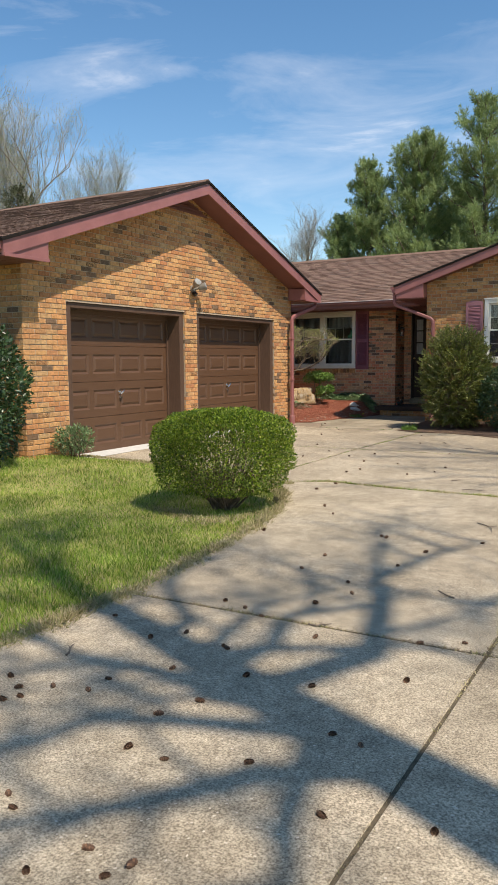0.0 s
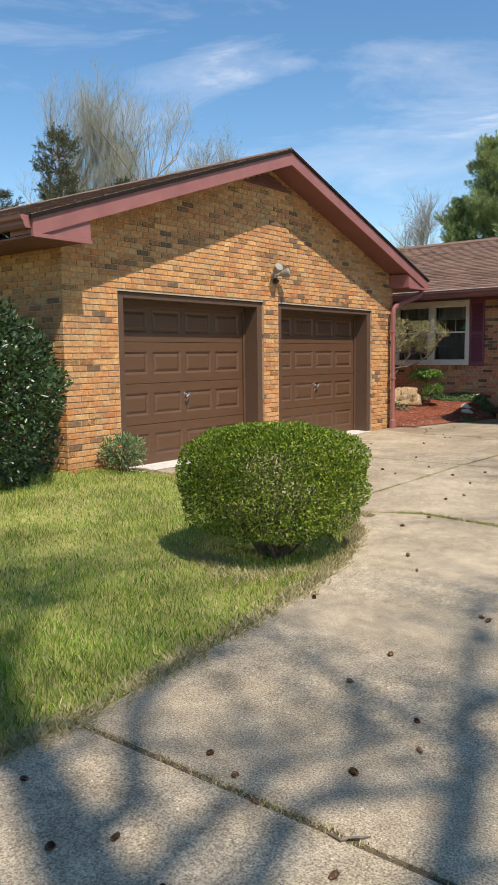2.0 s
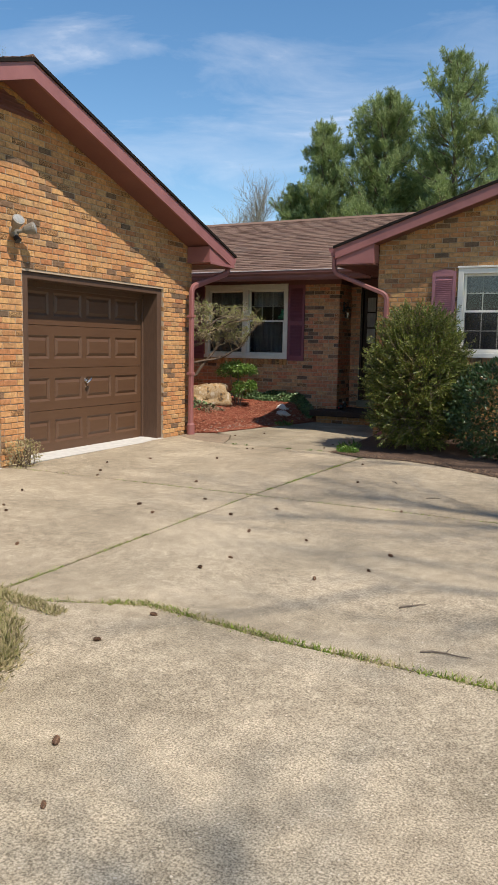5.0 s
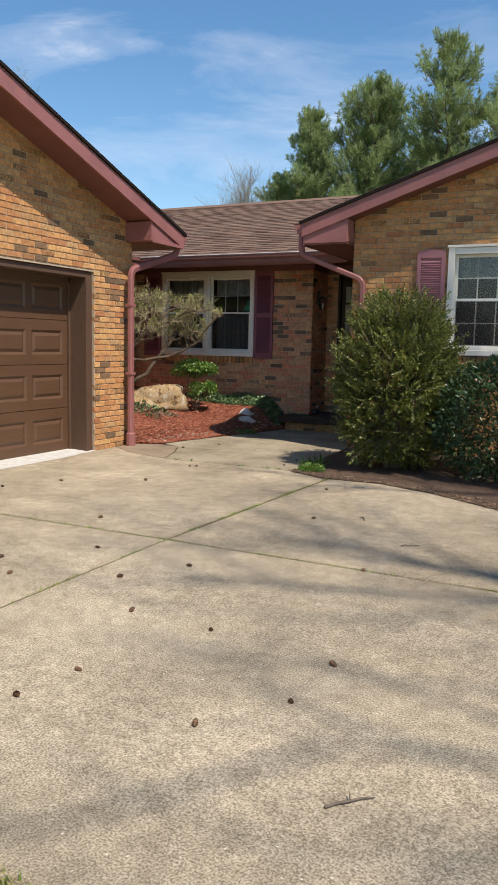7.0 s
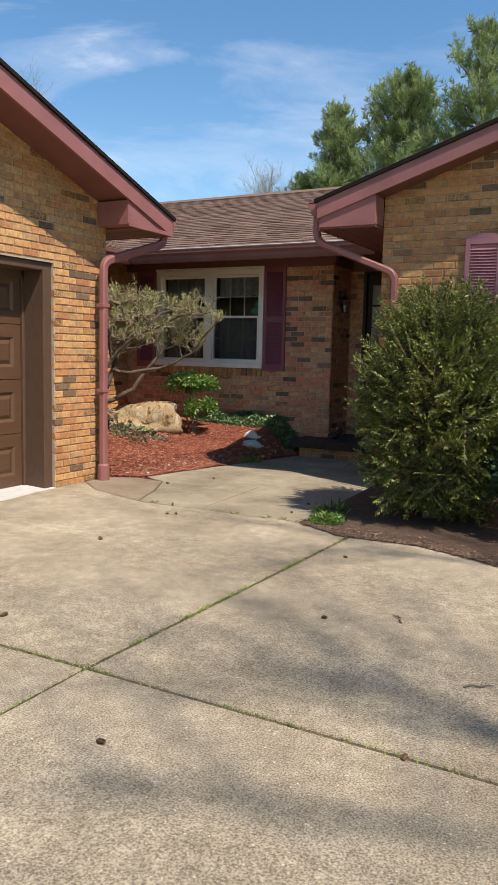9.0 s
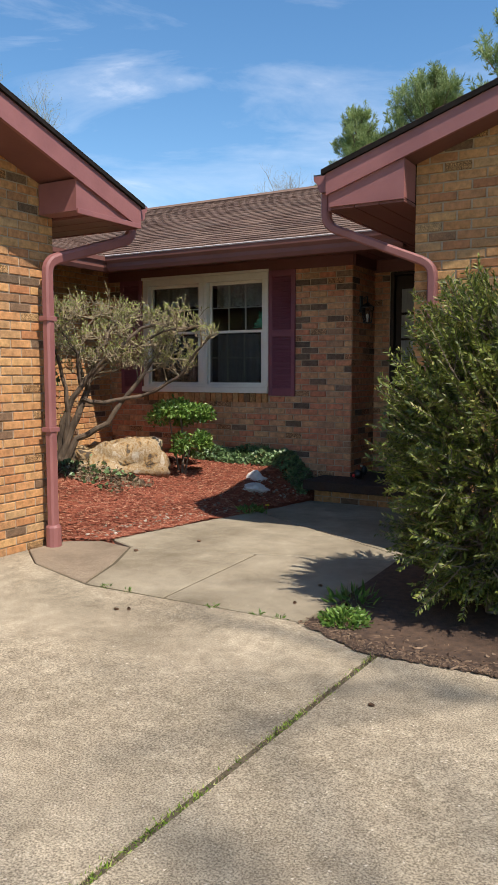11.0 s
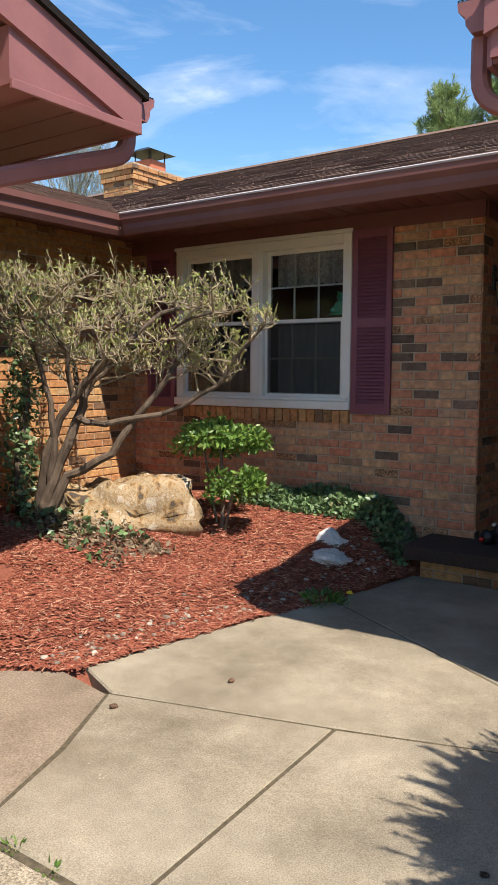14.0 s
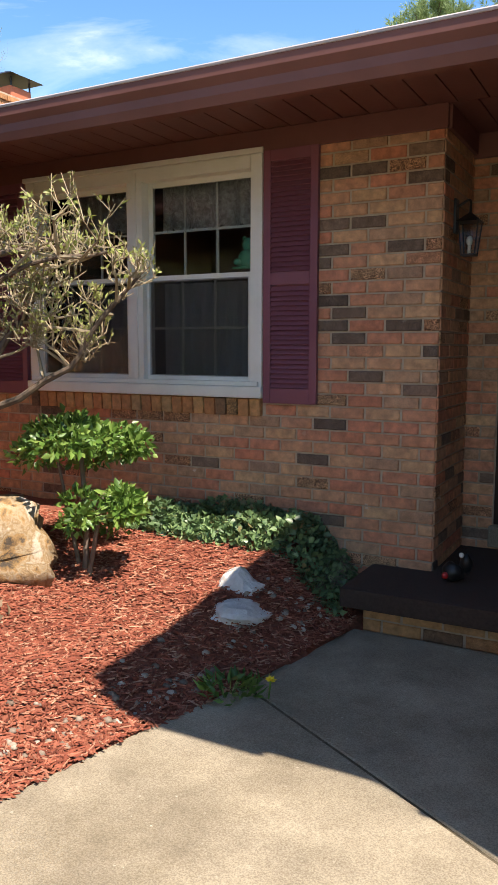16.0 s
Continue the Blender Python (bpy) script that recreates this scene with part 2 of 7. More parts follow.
M_BUD = material("spring_bud_green", [(0.0, (0.26, 0.30, 0.07)), (0.6, (0.36, 0.40, 0.12)), (1.0, (0.48, 0.46, 0.22))], 6, 0.6, source="island", translucent=0.3)
M_HAZE = material("first_leaf_haze", [(0.0, (0.22, 0.29, 0.10)), (0.6, (0.30, 0.37, 0.15)), (1.0, (0.40, 0.44, 0.22))], 6, 0.6, source="island", translucent=0.3)
M_BOX = material("boxwood_leaf", [(0.0, (0.04, 0.08, 0.007)), (0.5, (0.13, 0.215, 0.013)), (0.9, (0.26, 0.35, 0.022)), (1.0, (0.38, 0.36, 0.10))], 4, 0.55, source="island", translucent=0.3)
M_HOLLY = material("dark_holly_leaf", [(0.0, (0.018, 0.045, 0.016)), (0.6, (0.035, 0.075, 0.024)), (1.0, (0.06, 0.105, 0.035))], 4, 0.35, source="island", translucent=0.15)
M_YEW = material("yew_needle", [(0.0, (0.06, 0.085, 0.014)), (0.5, (0.13, 0.165, 0.026)), (0.85, (0.25, 0.29, 0.05)), (1.0, (0.36, 0.31, 0.11))], 3, 0.5, source="island", translucent=0.2)
M_PINE = material("pine_needle", [(0.0, (0.15, 0.225, 0.085)), (0.5, (0.26, 0.345, 0.14)), (1.0, (0.38, 0.455, 0.21))], 1, 0.6, source="island", translucent=0.42)
M_SPRUCE = material("brown_green_needle", [(0.0, (0.04, 0.055, 0.025)), (0.5, (0.075, 0.09, 0.04)), (1.0, (0.13, 0.125, 0.06))], 1, 0.6, source="island", translucent=0.2)
M_LEAF = material("bright_leaf", [(0.0, (0.06, 0.13, 0.025)), (0.6, (0.13, 0.25, 0.045)), (1.0, (0.26, 0.38, 0.09))], 5, 0.38, source="island", translucent=0.3)
M_IVY = material("ivy_leaf", [(0.0, (0.07, 0.125, 0.055)), (0.6, (0.14, 0.23, 0.095)), (0.93, (0.21, 0.31, 0.13)), (1.0, (0.34, 0.25, 0.13))], 6, 0.4, source="island", translucent=0.15)
M_DEADLEAF = material("dead_leaf", [(0.0, (0.13, 0.085, 0.05)), (0.6, (0.28, 0.20, 0.12)), (1.0, (0.42, 0.34, 0.23))], 6, 0.8, source="island", translucent=0.15)
M_CONE = material("pine_cone_scale", [(0.0, (0.07, 0.035, 0.02)), (0.6, (0.14, 0.075, 0.042)), (1.0, (0.25, 0.13, 0.07))], 12, 0.8, source="island")
M_BOULDER = material("tan_boulder", [(0.38, (0.10, 0.08, 0.06)), (0.45, (0.36, 0.23, 0.10)), (0.51, (0.42, 0.35, 0.24)), (0.56, (0.32, 0.22, 0.11)), (0.64, (0.52, 0.47, 0.38))], 7.5, 0.9, bump=0.9, bump_scale=30, stretch=(1.2, 1.2, 1.0), second=(3.0, (0.65, 0.58, 0.5), (1.15, 1.1, 1.05)))
M_WHITEROCK = material("white_rock", [(0.3, (0.50, 0.48, 0.44)), (0.7, (0.72, 0.70, 0.66))], 14, 0.8, bump=0.8, bump_scale=40)
M_PEBBLE = material("pebble", [(0.0, (0.16, 0.11, 0.08)), (0.6, (0.28, 0.22, 0.165)), (1.0, (0.48, 0.42, 0.34))], 30, 0.8, source="island")
M_MAT = material("dark_porch_carpet", [(0.3, (0.042, 0.026, 0.019)), (0.7, (0.072, 0.046, 0.035))], 80, 0.97, bump=0.6, bump_scale=300)
# dark wall colour that stands in for the dimness indoors
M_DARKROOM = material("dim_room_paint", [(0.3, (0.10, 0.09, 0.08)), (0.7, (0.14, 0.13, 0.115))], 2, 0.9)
M_SHEER = material("sheer_curtain", [(0.3, (0.42, 0.44, 0.44)), (0.7, (0.60, 0.61, 0.60))], 30, 0.9, translucent=0.5, stretch=(1, 1, 0.2))
M_LACE = material("lace_valance", [(0.35, (0.40, 0.38, 0.35)), (0.65, (0.80, 0.78, 0.74))], 45, 0.9, translucent=0.4)
M_GREENGLASS = material("green_ceramic", [(0.3, (0.07, 0.33, 0.20)), (0.7, (0.10, 0.42, 0.26))], 9, 0.25)
M_RED = material("red_glaze", [(0.3, (0.5, 0.02, 0.02)), (0.7, (0.6, 0.03, 0.03))], 9, 0.3)
M_CLAY = material("clay_flue", [(0.3, (0.42, 0.12, 0.06)), (0.7, (0.52, 0.17, 0.09))], 9, 0.85)
M_YELLOW = material("yellow_petal", [(0.3, (0.75, 0.55, 0.02)), (0.7, (0.85, 0.65, 0.04))], 9, 0.6)
M_BRASS = material("aged_brass", [(0.3, (0.45, 0.32, 0.12)), (0.7, (0.6, 0.45, 0.2))], 9, 0.35, metal=1.0)
M_RUST = material("rust_stain", [(0.36, (0.19, 0.145, 0.10)), (0.64, (0.33, 0.262, 0.19))], 110, 0.9, bump=0.4, second=(2.6, (0.62, 0.59, 0.56), (1.2, 1.19, 1.17)))
M_PALE = material("pale_threshold_concrete", [(0.3, (0.45, 0.44, 0.41)), (0.7, (0.58, 0.57, 0.53))], 12, 0.9)
M_SCREEN = bpy.data.materials.new("insect_screen")
M_SCREEN.use_nodes = True
g = M_SCREEN.node_tree
mesh_cloth = g.nodes["Principled BSDF"]
mesh_cloth.inputs["Base Color"].default_value, mesh_cloth.inputs["Roughness"].default_value = (0.05, 0.05, 0.055, 1), 0.9
holes = node(g, "ShaderNodeBsdfTransparent")
weave = node(g, "ShaderNodeMixShader", Fac=0.76)
for a, b in ((mesh_cloth.outputs[0], weave.inputs[1]), (holes.outputs[0], weave.inputs[2]), (weave.outputs[0], g.nodes["Material Output"].inputs["Surface"])):
    g.links.new(a, b)
M_GLASS = bpy.data.materials.new("window_glass")
M_GLASS.use_nodes = True
g = M_GLASS.node_tree
g.nodes.clear()
fres = node(g, "ShaderNodeFresnel", IOR=1.5)
clear = node(g, "ShaderNodeBsdfTransparent", Color=(0.86, 0.88, 0.88, 1))
gloss = node(g, "ShaderNodeBsdfGlossy", Roughness=0.02)
gm = g.nodes.new("ShaderNodeMixShader")
for a, b in ((fres.outputs[0], gm.inputs[0]), (clear.outputs[0], gm.inputs[1]), (gloss.outputs[0], gm.inputs[2])):
    g.links.new(a, b)
g.links.new(gm.outputs[0], g.nodes.new("ShaderNodeOutputMaterial").inputs[0])


# ---- mesh building ----
class Build:
    """Collects vertices and faces."""

    def __init__(self):
        self.v, self.f = [], []

    def add(self, verts, faces):
        n = len(self.v)
        self.v.extend(verts)
        self.f.extend([tuple(i + n for i in face) for face in faces])
        return self

    def box(self, x0, y0, z0, x1, y1, z1, b=0.0):
        if b <= 0:
            vs = [(x, y, z) for z in (z0, z1) for y in (y0, y1) for x in (x0, x1)]
            return self.add(vs, [(0, 2, 3, 1), (4, 5, 7, 6), (0, 1, 5, 4), (2, 6, 7, 3), (0, 4, 6, 2), (1, 3, 7, 5)])
        bm = bmesh.new()
        bmesh.ops.create_cube(bm, size=1.0)
        for q in bm.verts:
            q.co = Vector(((x0 + x1) / 2 + q.co.x * (x1 - x0), (y0 + y1) / 2 + q.co.y * (y1 - y0), (z0 + z1) / 2 + q.co.z * (z1 - z0)))
        bmesh.ops.bevel(bm, geom=bm.edges[:], offset=b, segments=2, profile=0.6, affect="EDGES")
        bm.verts.index_update()
        self.add([tuple(q.co) for q in bm.verts], [tuple(q.index for q in f.verts) for f in bm.faces])
        bm.free()
        return self

    def prism(self, outline, axis, a, b):
        """A polygon of (u, w) drawn out along an axis from a to b."""
        n = len(outline)

        def at(u, w, s):
            return {"x": (s, u, w), "y": (u, s, w), "z": (u, w, s)}[axis]
        vs = [at(u, w, a) for u, w in outline] + [at(u, w, b) for u, w in outline]
        fs = [tuple(range(n)), tuple(range(2 * n - 1, n - 1, -1))] + [(i, i + n, (i + 1) % n + n, (i + 1) % n) for i in range(n)]
        return self.add(vs, fs)

    def tube(self, pts, radii, n=8, cap=True):
        pts = [Vector(p) for p in pts]
        rings = []
        up = None
        for i, p in enumerate(pts):
            d = (pts[min(i + 1, len(pts) - 1)] - pts[max(i - 1, 0)]).normalized()
            if up is None:
                up = d.orthogonal().normalized()
            up = (up - d * up.dot(d)).normalized()
            side = d.cross(up)
            r = radii[i] if isinstance(radii, (list, tuple)) else radii
            rings.append([tuple(p + (up * math.cos(2 * math.pi * k / n) + side * math.sin(2 * math.pi * k / n)) * r) for k in range(n)])
        vs = [q for ring in rings for q in ring]
        fs = [(i * n + k, i * n + (k + 1) % n, (i + 1) * n + (k + 1) % n, (i + 1) * n + k) for i in range(len(pts) - 1) for k in range(n)]
        if cap:
            fs += [tuple(range(n - 1, -1, -1)), tuple((len(pts) - 1) * n + k for k in range(n))]
        return self.add(vs, fs)

    def pipe(self, pts, w, h):
        """A rectangular downspout along points: w across, h deep, with softened corners."""
        ring = [(-w, -h * .6), (-w * .6, -h), (w * .6, -h), (w, -h * .6), (w, h * .6), (w * .6, h), (-w * .6, h), (-w, h * .6)]
        pts = [Vector(p) for p in pts]
        vs, n = [], 8
        side = None
        for i, p in enumerate(pts):
            d = (pts[min(i + 1, len(pts) - 1)] - pts[max(i - 1, 0)]).normalized()
            if side is None:
                side = Vector((0, 1, 0)) if abs(d.y) < 0.7 else Vector((1, 0, 0))
            side = (side - d * side.dot(d)).normalized()
            up = d.cross(side)
            vs += [tuple(p + side * a + up * b) for a, b in ring]
        fs = [(i * n + k, i * n + (k + 1) % n, (i + 1) * n + (k + 1) % n, (i + 1) * n + k) for i in range(len(pts) - 1) for k in range(n)]
        fs += [tuple(range(n - 1, -1, -1)), tuple((len(pts) - 1) * n + k for k in range(n))]
        return self.add(vs, fs)

    def blob(self, c, r, rough=0.2, seed=0, seg=14, rings=9, square=2.0):
        """An uneven stone."""
        c = Vector(c)
        vs = []
        for i in range(rings + 1):
            th = math.pi * i / rings
            for k in range(seg):
                ph = 2 * math.pi * k / seg
                d = Vector((math.sin(th) * math.cos(ph), math.sin(th) * math.sin(ph), math.cos(th)))
                s = 1 + rough * noise.noise(d * 1.4 + Vector((seed * 3.1, seed, 0))) + rough * 0.5 * noise.noise(d * 3.7 + Vector((seed, 7, 1))) - rough * 0.35 * abs(noise.noise(d * 6.5 + Vector((2, seed, 4))))
                if square != 2.0:
                    s *= (abs(d.x) ** square + abs(d.y) ** square + abs(d.z) ** square) ** (-1 / square) * 0.93
                vs.append((c.x + d.x * r[0] * s, c.y + d.y * r[1] * s, c.z + d.z * r[2] * s))
        fs = [(i * seg + k, (i + 1) * seg + k, (i + 1) * seg + (k + 1) % seg, i * seg + (k + 1) % seg) for i in range(rings) for k in range(seg)]
        return self.add(vs, fs)

    def mesh(self, name, mat, smooth=False):
        me = bpy.data.meshes.new(name)
        me.from_pydata(self.v, [], self.f)
        me.materials.append(mat)
        if smooth:
            me.polygons.foreach_set("use_smooth", [True] * len(me.polygons))
        me.update()
        return me


def part(name, b, mat, parent=None, label="", smooth=False, kind=""):
    ob = new(name, b.mesh(name, mat, smooth))
    if parent is not None:
        ob.parent = parent
    return tagged(ob, label=label, kind=kind)


def thing(name, label, category, group="", kind="", at=(0, 0, 0)):
    ob = new(name)
    ob.location = at
    ob.empty_display_size = 0.1
    return tagged(ob, label, category, group, kind)


def lean(a, b, t):
    return a + (b - a) * t


# ---- the lie of the land ----
def slab_z(x, y):
    return 0.42 + 0.0055 * min(max(y - 3.0, -1.0), 12.0)


def ease(a, b, v):
    t = min(1.0, max(0.0, (v - a) / (b - a)))
    return t * t * (3 - 2 * t)


def lawn_z(x, y):
    return slab_z(x, y) + 0.16 * ease(-3.6, -7.2, x) * ease(8.2, 6.8, y)


def bed_z(x, y):
    """The mulch bed in the corner climbs to the house wall."""
    mound = 0.11 * ease(0.0, 0.45, bed_edge_x(y) - x)
    return 0.487 + mound + 0.26 * ease(-6.9, -8.6, x) * ease(14.0, 15.6, y) + 0.24 * ease(15.9, 17.3, y) * ease(-6.35, -6.9, x) * (1 - ease(-6.9, -8.6, x))


GROUND_Z, BRICK_L, BRICK_H, JOINT = 0.36, 0.2032, 0.0677, 0.010
ROOF_K, MAIN_K = 1 / 3, 0.36


# ---- ground ----
def ground_sheet():
    b = Build()
    xs = [-900, -300, -120, -60, -35, -24, -18, *[-15 + 0.75 * i for i in range(27)], 7, 10, 15, 25, 45, 90, 300, 900]
    ys = [-900, -300, -100, -50, -30, -18, -10, -6, *[-4 + 0.75 * i for i in range(30)], 20, 25, 32, 45, 80, 200, 900]
    vs = [(x, y, lawn_z(x, y) - 0.035 - (0.10 if x > -3.4 or y > 8 else 0)) for y in ys for x in xs]
    n = len(xs)
    b.add(vs, [(j * n + i, j * n + i + 1, (j + 1) * n + i + 1, (j + 1) * n + i) for j in range(len(ys) - 1) for i in range(n - 1)])
    return tagged(part("ground", b, M_GRASSBED, smooth=True), "green and straw-coloured spring lawn around the house", "ground", kind="structure")


ground = ground_sheet()

LAWN_EDGE = [(-2.55, -3.0), (-2.95, 0.8), (-2.95, 2.1), (-2.92, 3.2), (-3.02, 4.3), (-3.15, 5.2), (-3.32, 5.9), (-3.62, 6.5), (-3.95, 6.9), (-4.3, 7.1), (-4.9, 7.3), (-6.2, 7.5), (-7.3, 7.56)]


def slab(name, outline, z_of, mat, parent, thick=0.12, gap=0.010):
    """One poured slab: outline drawn in by the joint, with softened top edges."""
    c = Vector((sum(p[0] for p in outline) / len(outline), sum(p[1] for p in outline) / len(outline)))
    b = Build()
    n = len(outline)

    def ring(inset, dz):
        out = []
        for x, y in outline:
            d = Vector((x, y)) - c
            d -= d.normalized() * inset * 1.3
            out.append((c.x + d.x, c.y + d.y, z_of(x, y) + dz))
        return out
    b.add(ring(gap, -thick) + ring(gap, -0.008) + ring(gap + 0.007, 0.0),
          [tuple(range(2 * n, 3 * n))] + [(r * n + i, r * n + (i + 1) % n, (r + 1) * n + (i + 1) % n, (r + 1) * n + i) for r in (0, 1) for i in range(n)])
    return part(name, b, mat, parent)


driveway = thing("driveway", "weathered tan concrete driveway with grass in its joints", "driveway", kind="structure")
jx, jt, j1, j2, j3 = -4.36, -4.24, 3.13, 7.33, 10.37
west = [p for p in LAWN_EDGE if p[1] < j1]
mid = [p for p in LAWN_EDGE if j1 <= p[1] < 7.13]
slab("slab", [(-0.88, -3.0), (-0.86, j1), (-2.93, j1)] + west[::-1], slab_z, M_CONC, driveway)
slab("slab", [(-0.88, -3.0), (3.2, -3.0), (3.2, j1), (-0.86, j1)], slab_z, M_CONC, driveway)
slab("slab", [(-0.86, j1), (-0.84, 7.22), (-2.7, 7.30), (-3.5, 7.42), (-4.2, 7.13)] + mid[::-1] + [(-2.93, j1)], slab_z, M_CONC, driveway)
slab("slab", [(-0.86, j1), (3.2, j1), (3.2, 7.15), (-0.84, 7.22)], slab_z, M_CONC, driveway)
slab("slab", [(-7.36, 7.56), (-6.2, 7.50), (-4.9, 7.3), (jx, 7.14), (jx, j3), (-7.36, j3)], slab_z, M_CONC, driveway)
slab("slab", [(jx, 7.14), (-4.2, 7.13), (-3.5, 7.42), (-2.7, 7.30), (-0.84, 7.22), (-0.8, j3 - 0.05), (jx, j3)], slab_z, M_CONC, driveway)
slab("slab", [(-0.84, 7.22), (3.2, 7.15), (3.2, j3 - 0.1), (-0.8, j3 - 0.05)], slab_z, M_CONC, driveway)
slab("slab", [(-7.36, j3), (jx, j3), (jt, 13.20), (-4.74, 13.42), (-6.3, 13.40), (-7.0, 13.62), (-7.36, 13.9)], slab_z, M_CONC, driveway)
slab("slab", [(jx, j3), (-0.8, j3 - 0.05), (3.2, j3 - 0.1), (3.2, 11.6), (-0.5, 12.0), (-1.6, 12.3), (-2.5, 12.60), (-3.14, 13.03), (-3.68, 13.24), (jt, 13.20)], slab_z, M_CONC, driveway)

walkway = thing("walkway", "smooth grey concrete walk curving to the porch step", "walkway", kind="structure")
slab("slab", [(-6.33, 13.41), (-5.70, 13.41), (-5.75, 14.64), (-6.72, 14.36), (-6.5, 13.9)], slab_z, M_CONC_SMOOTH, walkway, gap=0.008)
slab("slab", [(-5.70, 13.41), (-4.78, 13.42), (-4.70, 14.2), (-4.72, 14.98), (-5.75, 14.64)], slab_z, M_CONC_SMOOTH, walkway, gap=0.008)
slab("slab", [(-6.72, 14.36), (-5.75, 14.64), (-4.72, 14.98), (-4.75, 15.10), (-6.62, 16.16), (-6.78, 15.6), (-6.92, 15.0), (-7.04, 14.5)], slab_z, M_CONC_SMOOTH, walkway, gap=0.008)
slab("slab", [(-4.75, 15.10), (-4.76, 17.0), (-6.45, 17.0), (-6.55, 16.5), (-6.62, 16.16)], slab_z, M_CONC_SMOOTH, walkway, gap=0.008)
slab("slab", [(-7.36, 13.9), (-7.0, 13.62), (-6.33, 13.41), (-6.5, 13.9), (-6.72, 14.36), (-7.06, 14.42), (-7.34, 14.25)], slab_z, M_RUST, walkway)
sill = Build()
for y0, y1 in ((7.50, 10.29), (10.68, 13.48)):
    sill.prism([(-7.75, 0.40), (-7.34, 0.40), (-7.30, slab_z(0, y0) + 0.012), (-7.75, slab_z(0, y0) + 0.03)], "y", y0, y1)
part("threshold", sill, M_PALE, driveway, "pale concrete garage threshold")


def bed_sheet(name, outline_fn, mat, label, category):
    b = Build()
    pts, idx = [], {}
    step = 0.12
    x0, x1, y0, y1 = -9.6, -6.2, 13.8, 17.5
    nx, ny = int((x1 - x0) / step), int((y1 - y0) / step)
    for j in range(ny + 1):
        for i in range(nx + 1):
            x, y = x0 + i * step, y0 + j * step
            idx[i, j] = len(pts)
            pts.append((x, y, bed_z(x, y) + 0.025 * noise.noise(Vector((x * 3, y * 3, 0))) - (0.0 if outline_fn(x, y) else 0.035 if outline_fn(x - 0.13, y) else 0.10)))
    b.add(pts, [(idx[i, j], idx[i + 1, j], idx[i + 1, j + 1], idx[i, j + 1]) for i in range(nx) for j in range(ny)])
    return tagged(part(name, b, mat, smooth=True), label, category, kind="structure")


BED_EDGE = [(13.9, -7.36), (14.25, -7.34), (14.42, -7.06), (15.0, -6.94), (15.6, -6.80), (16.16, -6.64), (16.5, -6.57), (17.0, -6.47), (17.6, -6.2)]


def bed_edge_x(y):
    for (a, xa), (c, xc) in zip(BED_EDGE, BED_EDGE[1:]):
        if a <= y <= c:
            return lean(xa, xc, (y - a) / (c - a))
    return -7.4 if y < 14 else -6.2


def in_bed(x, y):
    return x < bed_edge_x(y) - 0.01 and y > 14.05


mulch_bed = bed_sheet("mulch_bed", in_bed, M_MULCH, "red wood-chip mulch bed in the corner of the house", "flower bed")


def right_bed():
    b = Build()
    out = [(-4.72, 13.41), (-4.28, 13.18), (-3.68, 13.21), (-3.14, 12.99), (-2.5, 12.57), (-1.6, 12.27), (-0.5, 11.97), (3.2, 11.57), (3.2, 15.3), (-4.70, 15.3)]
    b.add([(x, y, slab_z(x, y) + 0.006 + (0.06 if y > 15 else 0.0)) for x, y in out], [tuple(range(len(out)))])
    return tagged(part("shrub_bed", b, M_SOIL), "dark mulched shrub bed along the house wall", "flower bed", kind="structure")


right_bed()


# ---- house walls ----
brick_cache = {}


def brick_mesh(l, h):
    """A brick face l long and h high, drawn along +x with its face towards -y, standing 9 mm out of the mortar."""
    key = (round(l, 3), round(h, 3))
    if key not in brick_cache:
        b = Build()
        c, d = 0.004, 0.009
        b.add([(0, 0.03, 0), (l, 0.03, 0), (l, 0.03, h), (0, 0.03, h), (0, -d + c, 0), (l, -d + c, 0), (l, -d + c, h), (0, -d + c, h),
               (c, -d, c), (l - c, -d - 0.001, c), (l - c, -d, h - c), (c, -d + 0.001, h - c)],
              [(8, 9, 10, 11), (4, 5, 9, 8), (5, 6, 10, 9), (6, 7, 11, 10), (7, 4, 8, 11), (0, 1, 5, 4), (1, 2, 6, 5), (2, 3, 7, 6), (3, 0, 4, 7)])
        brick_cache[key] = b
    return brick_cache[key]


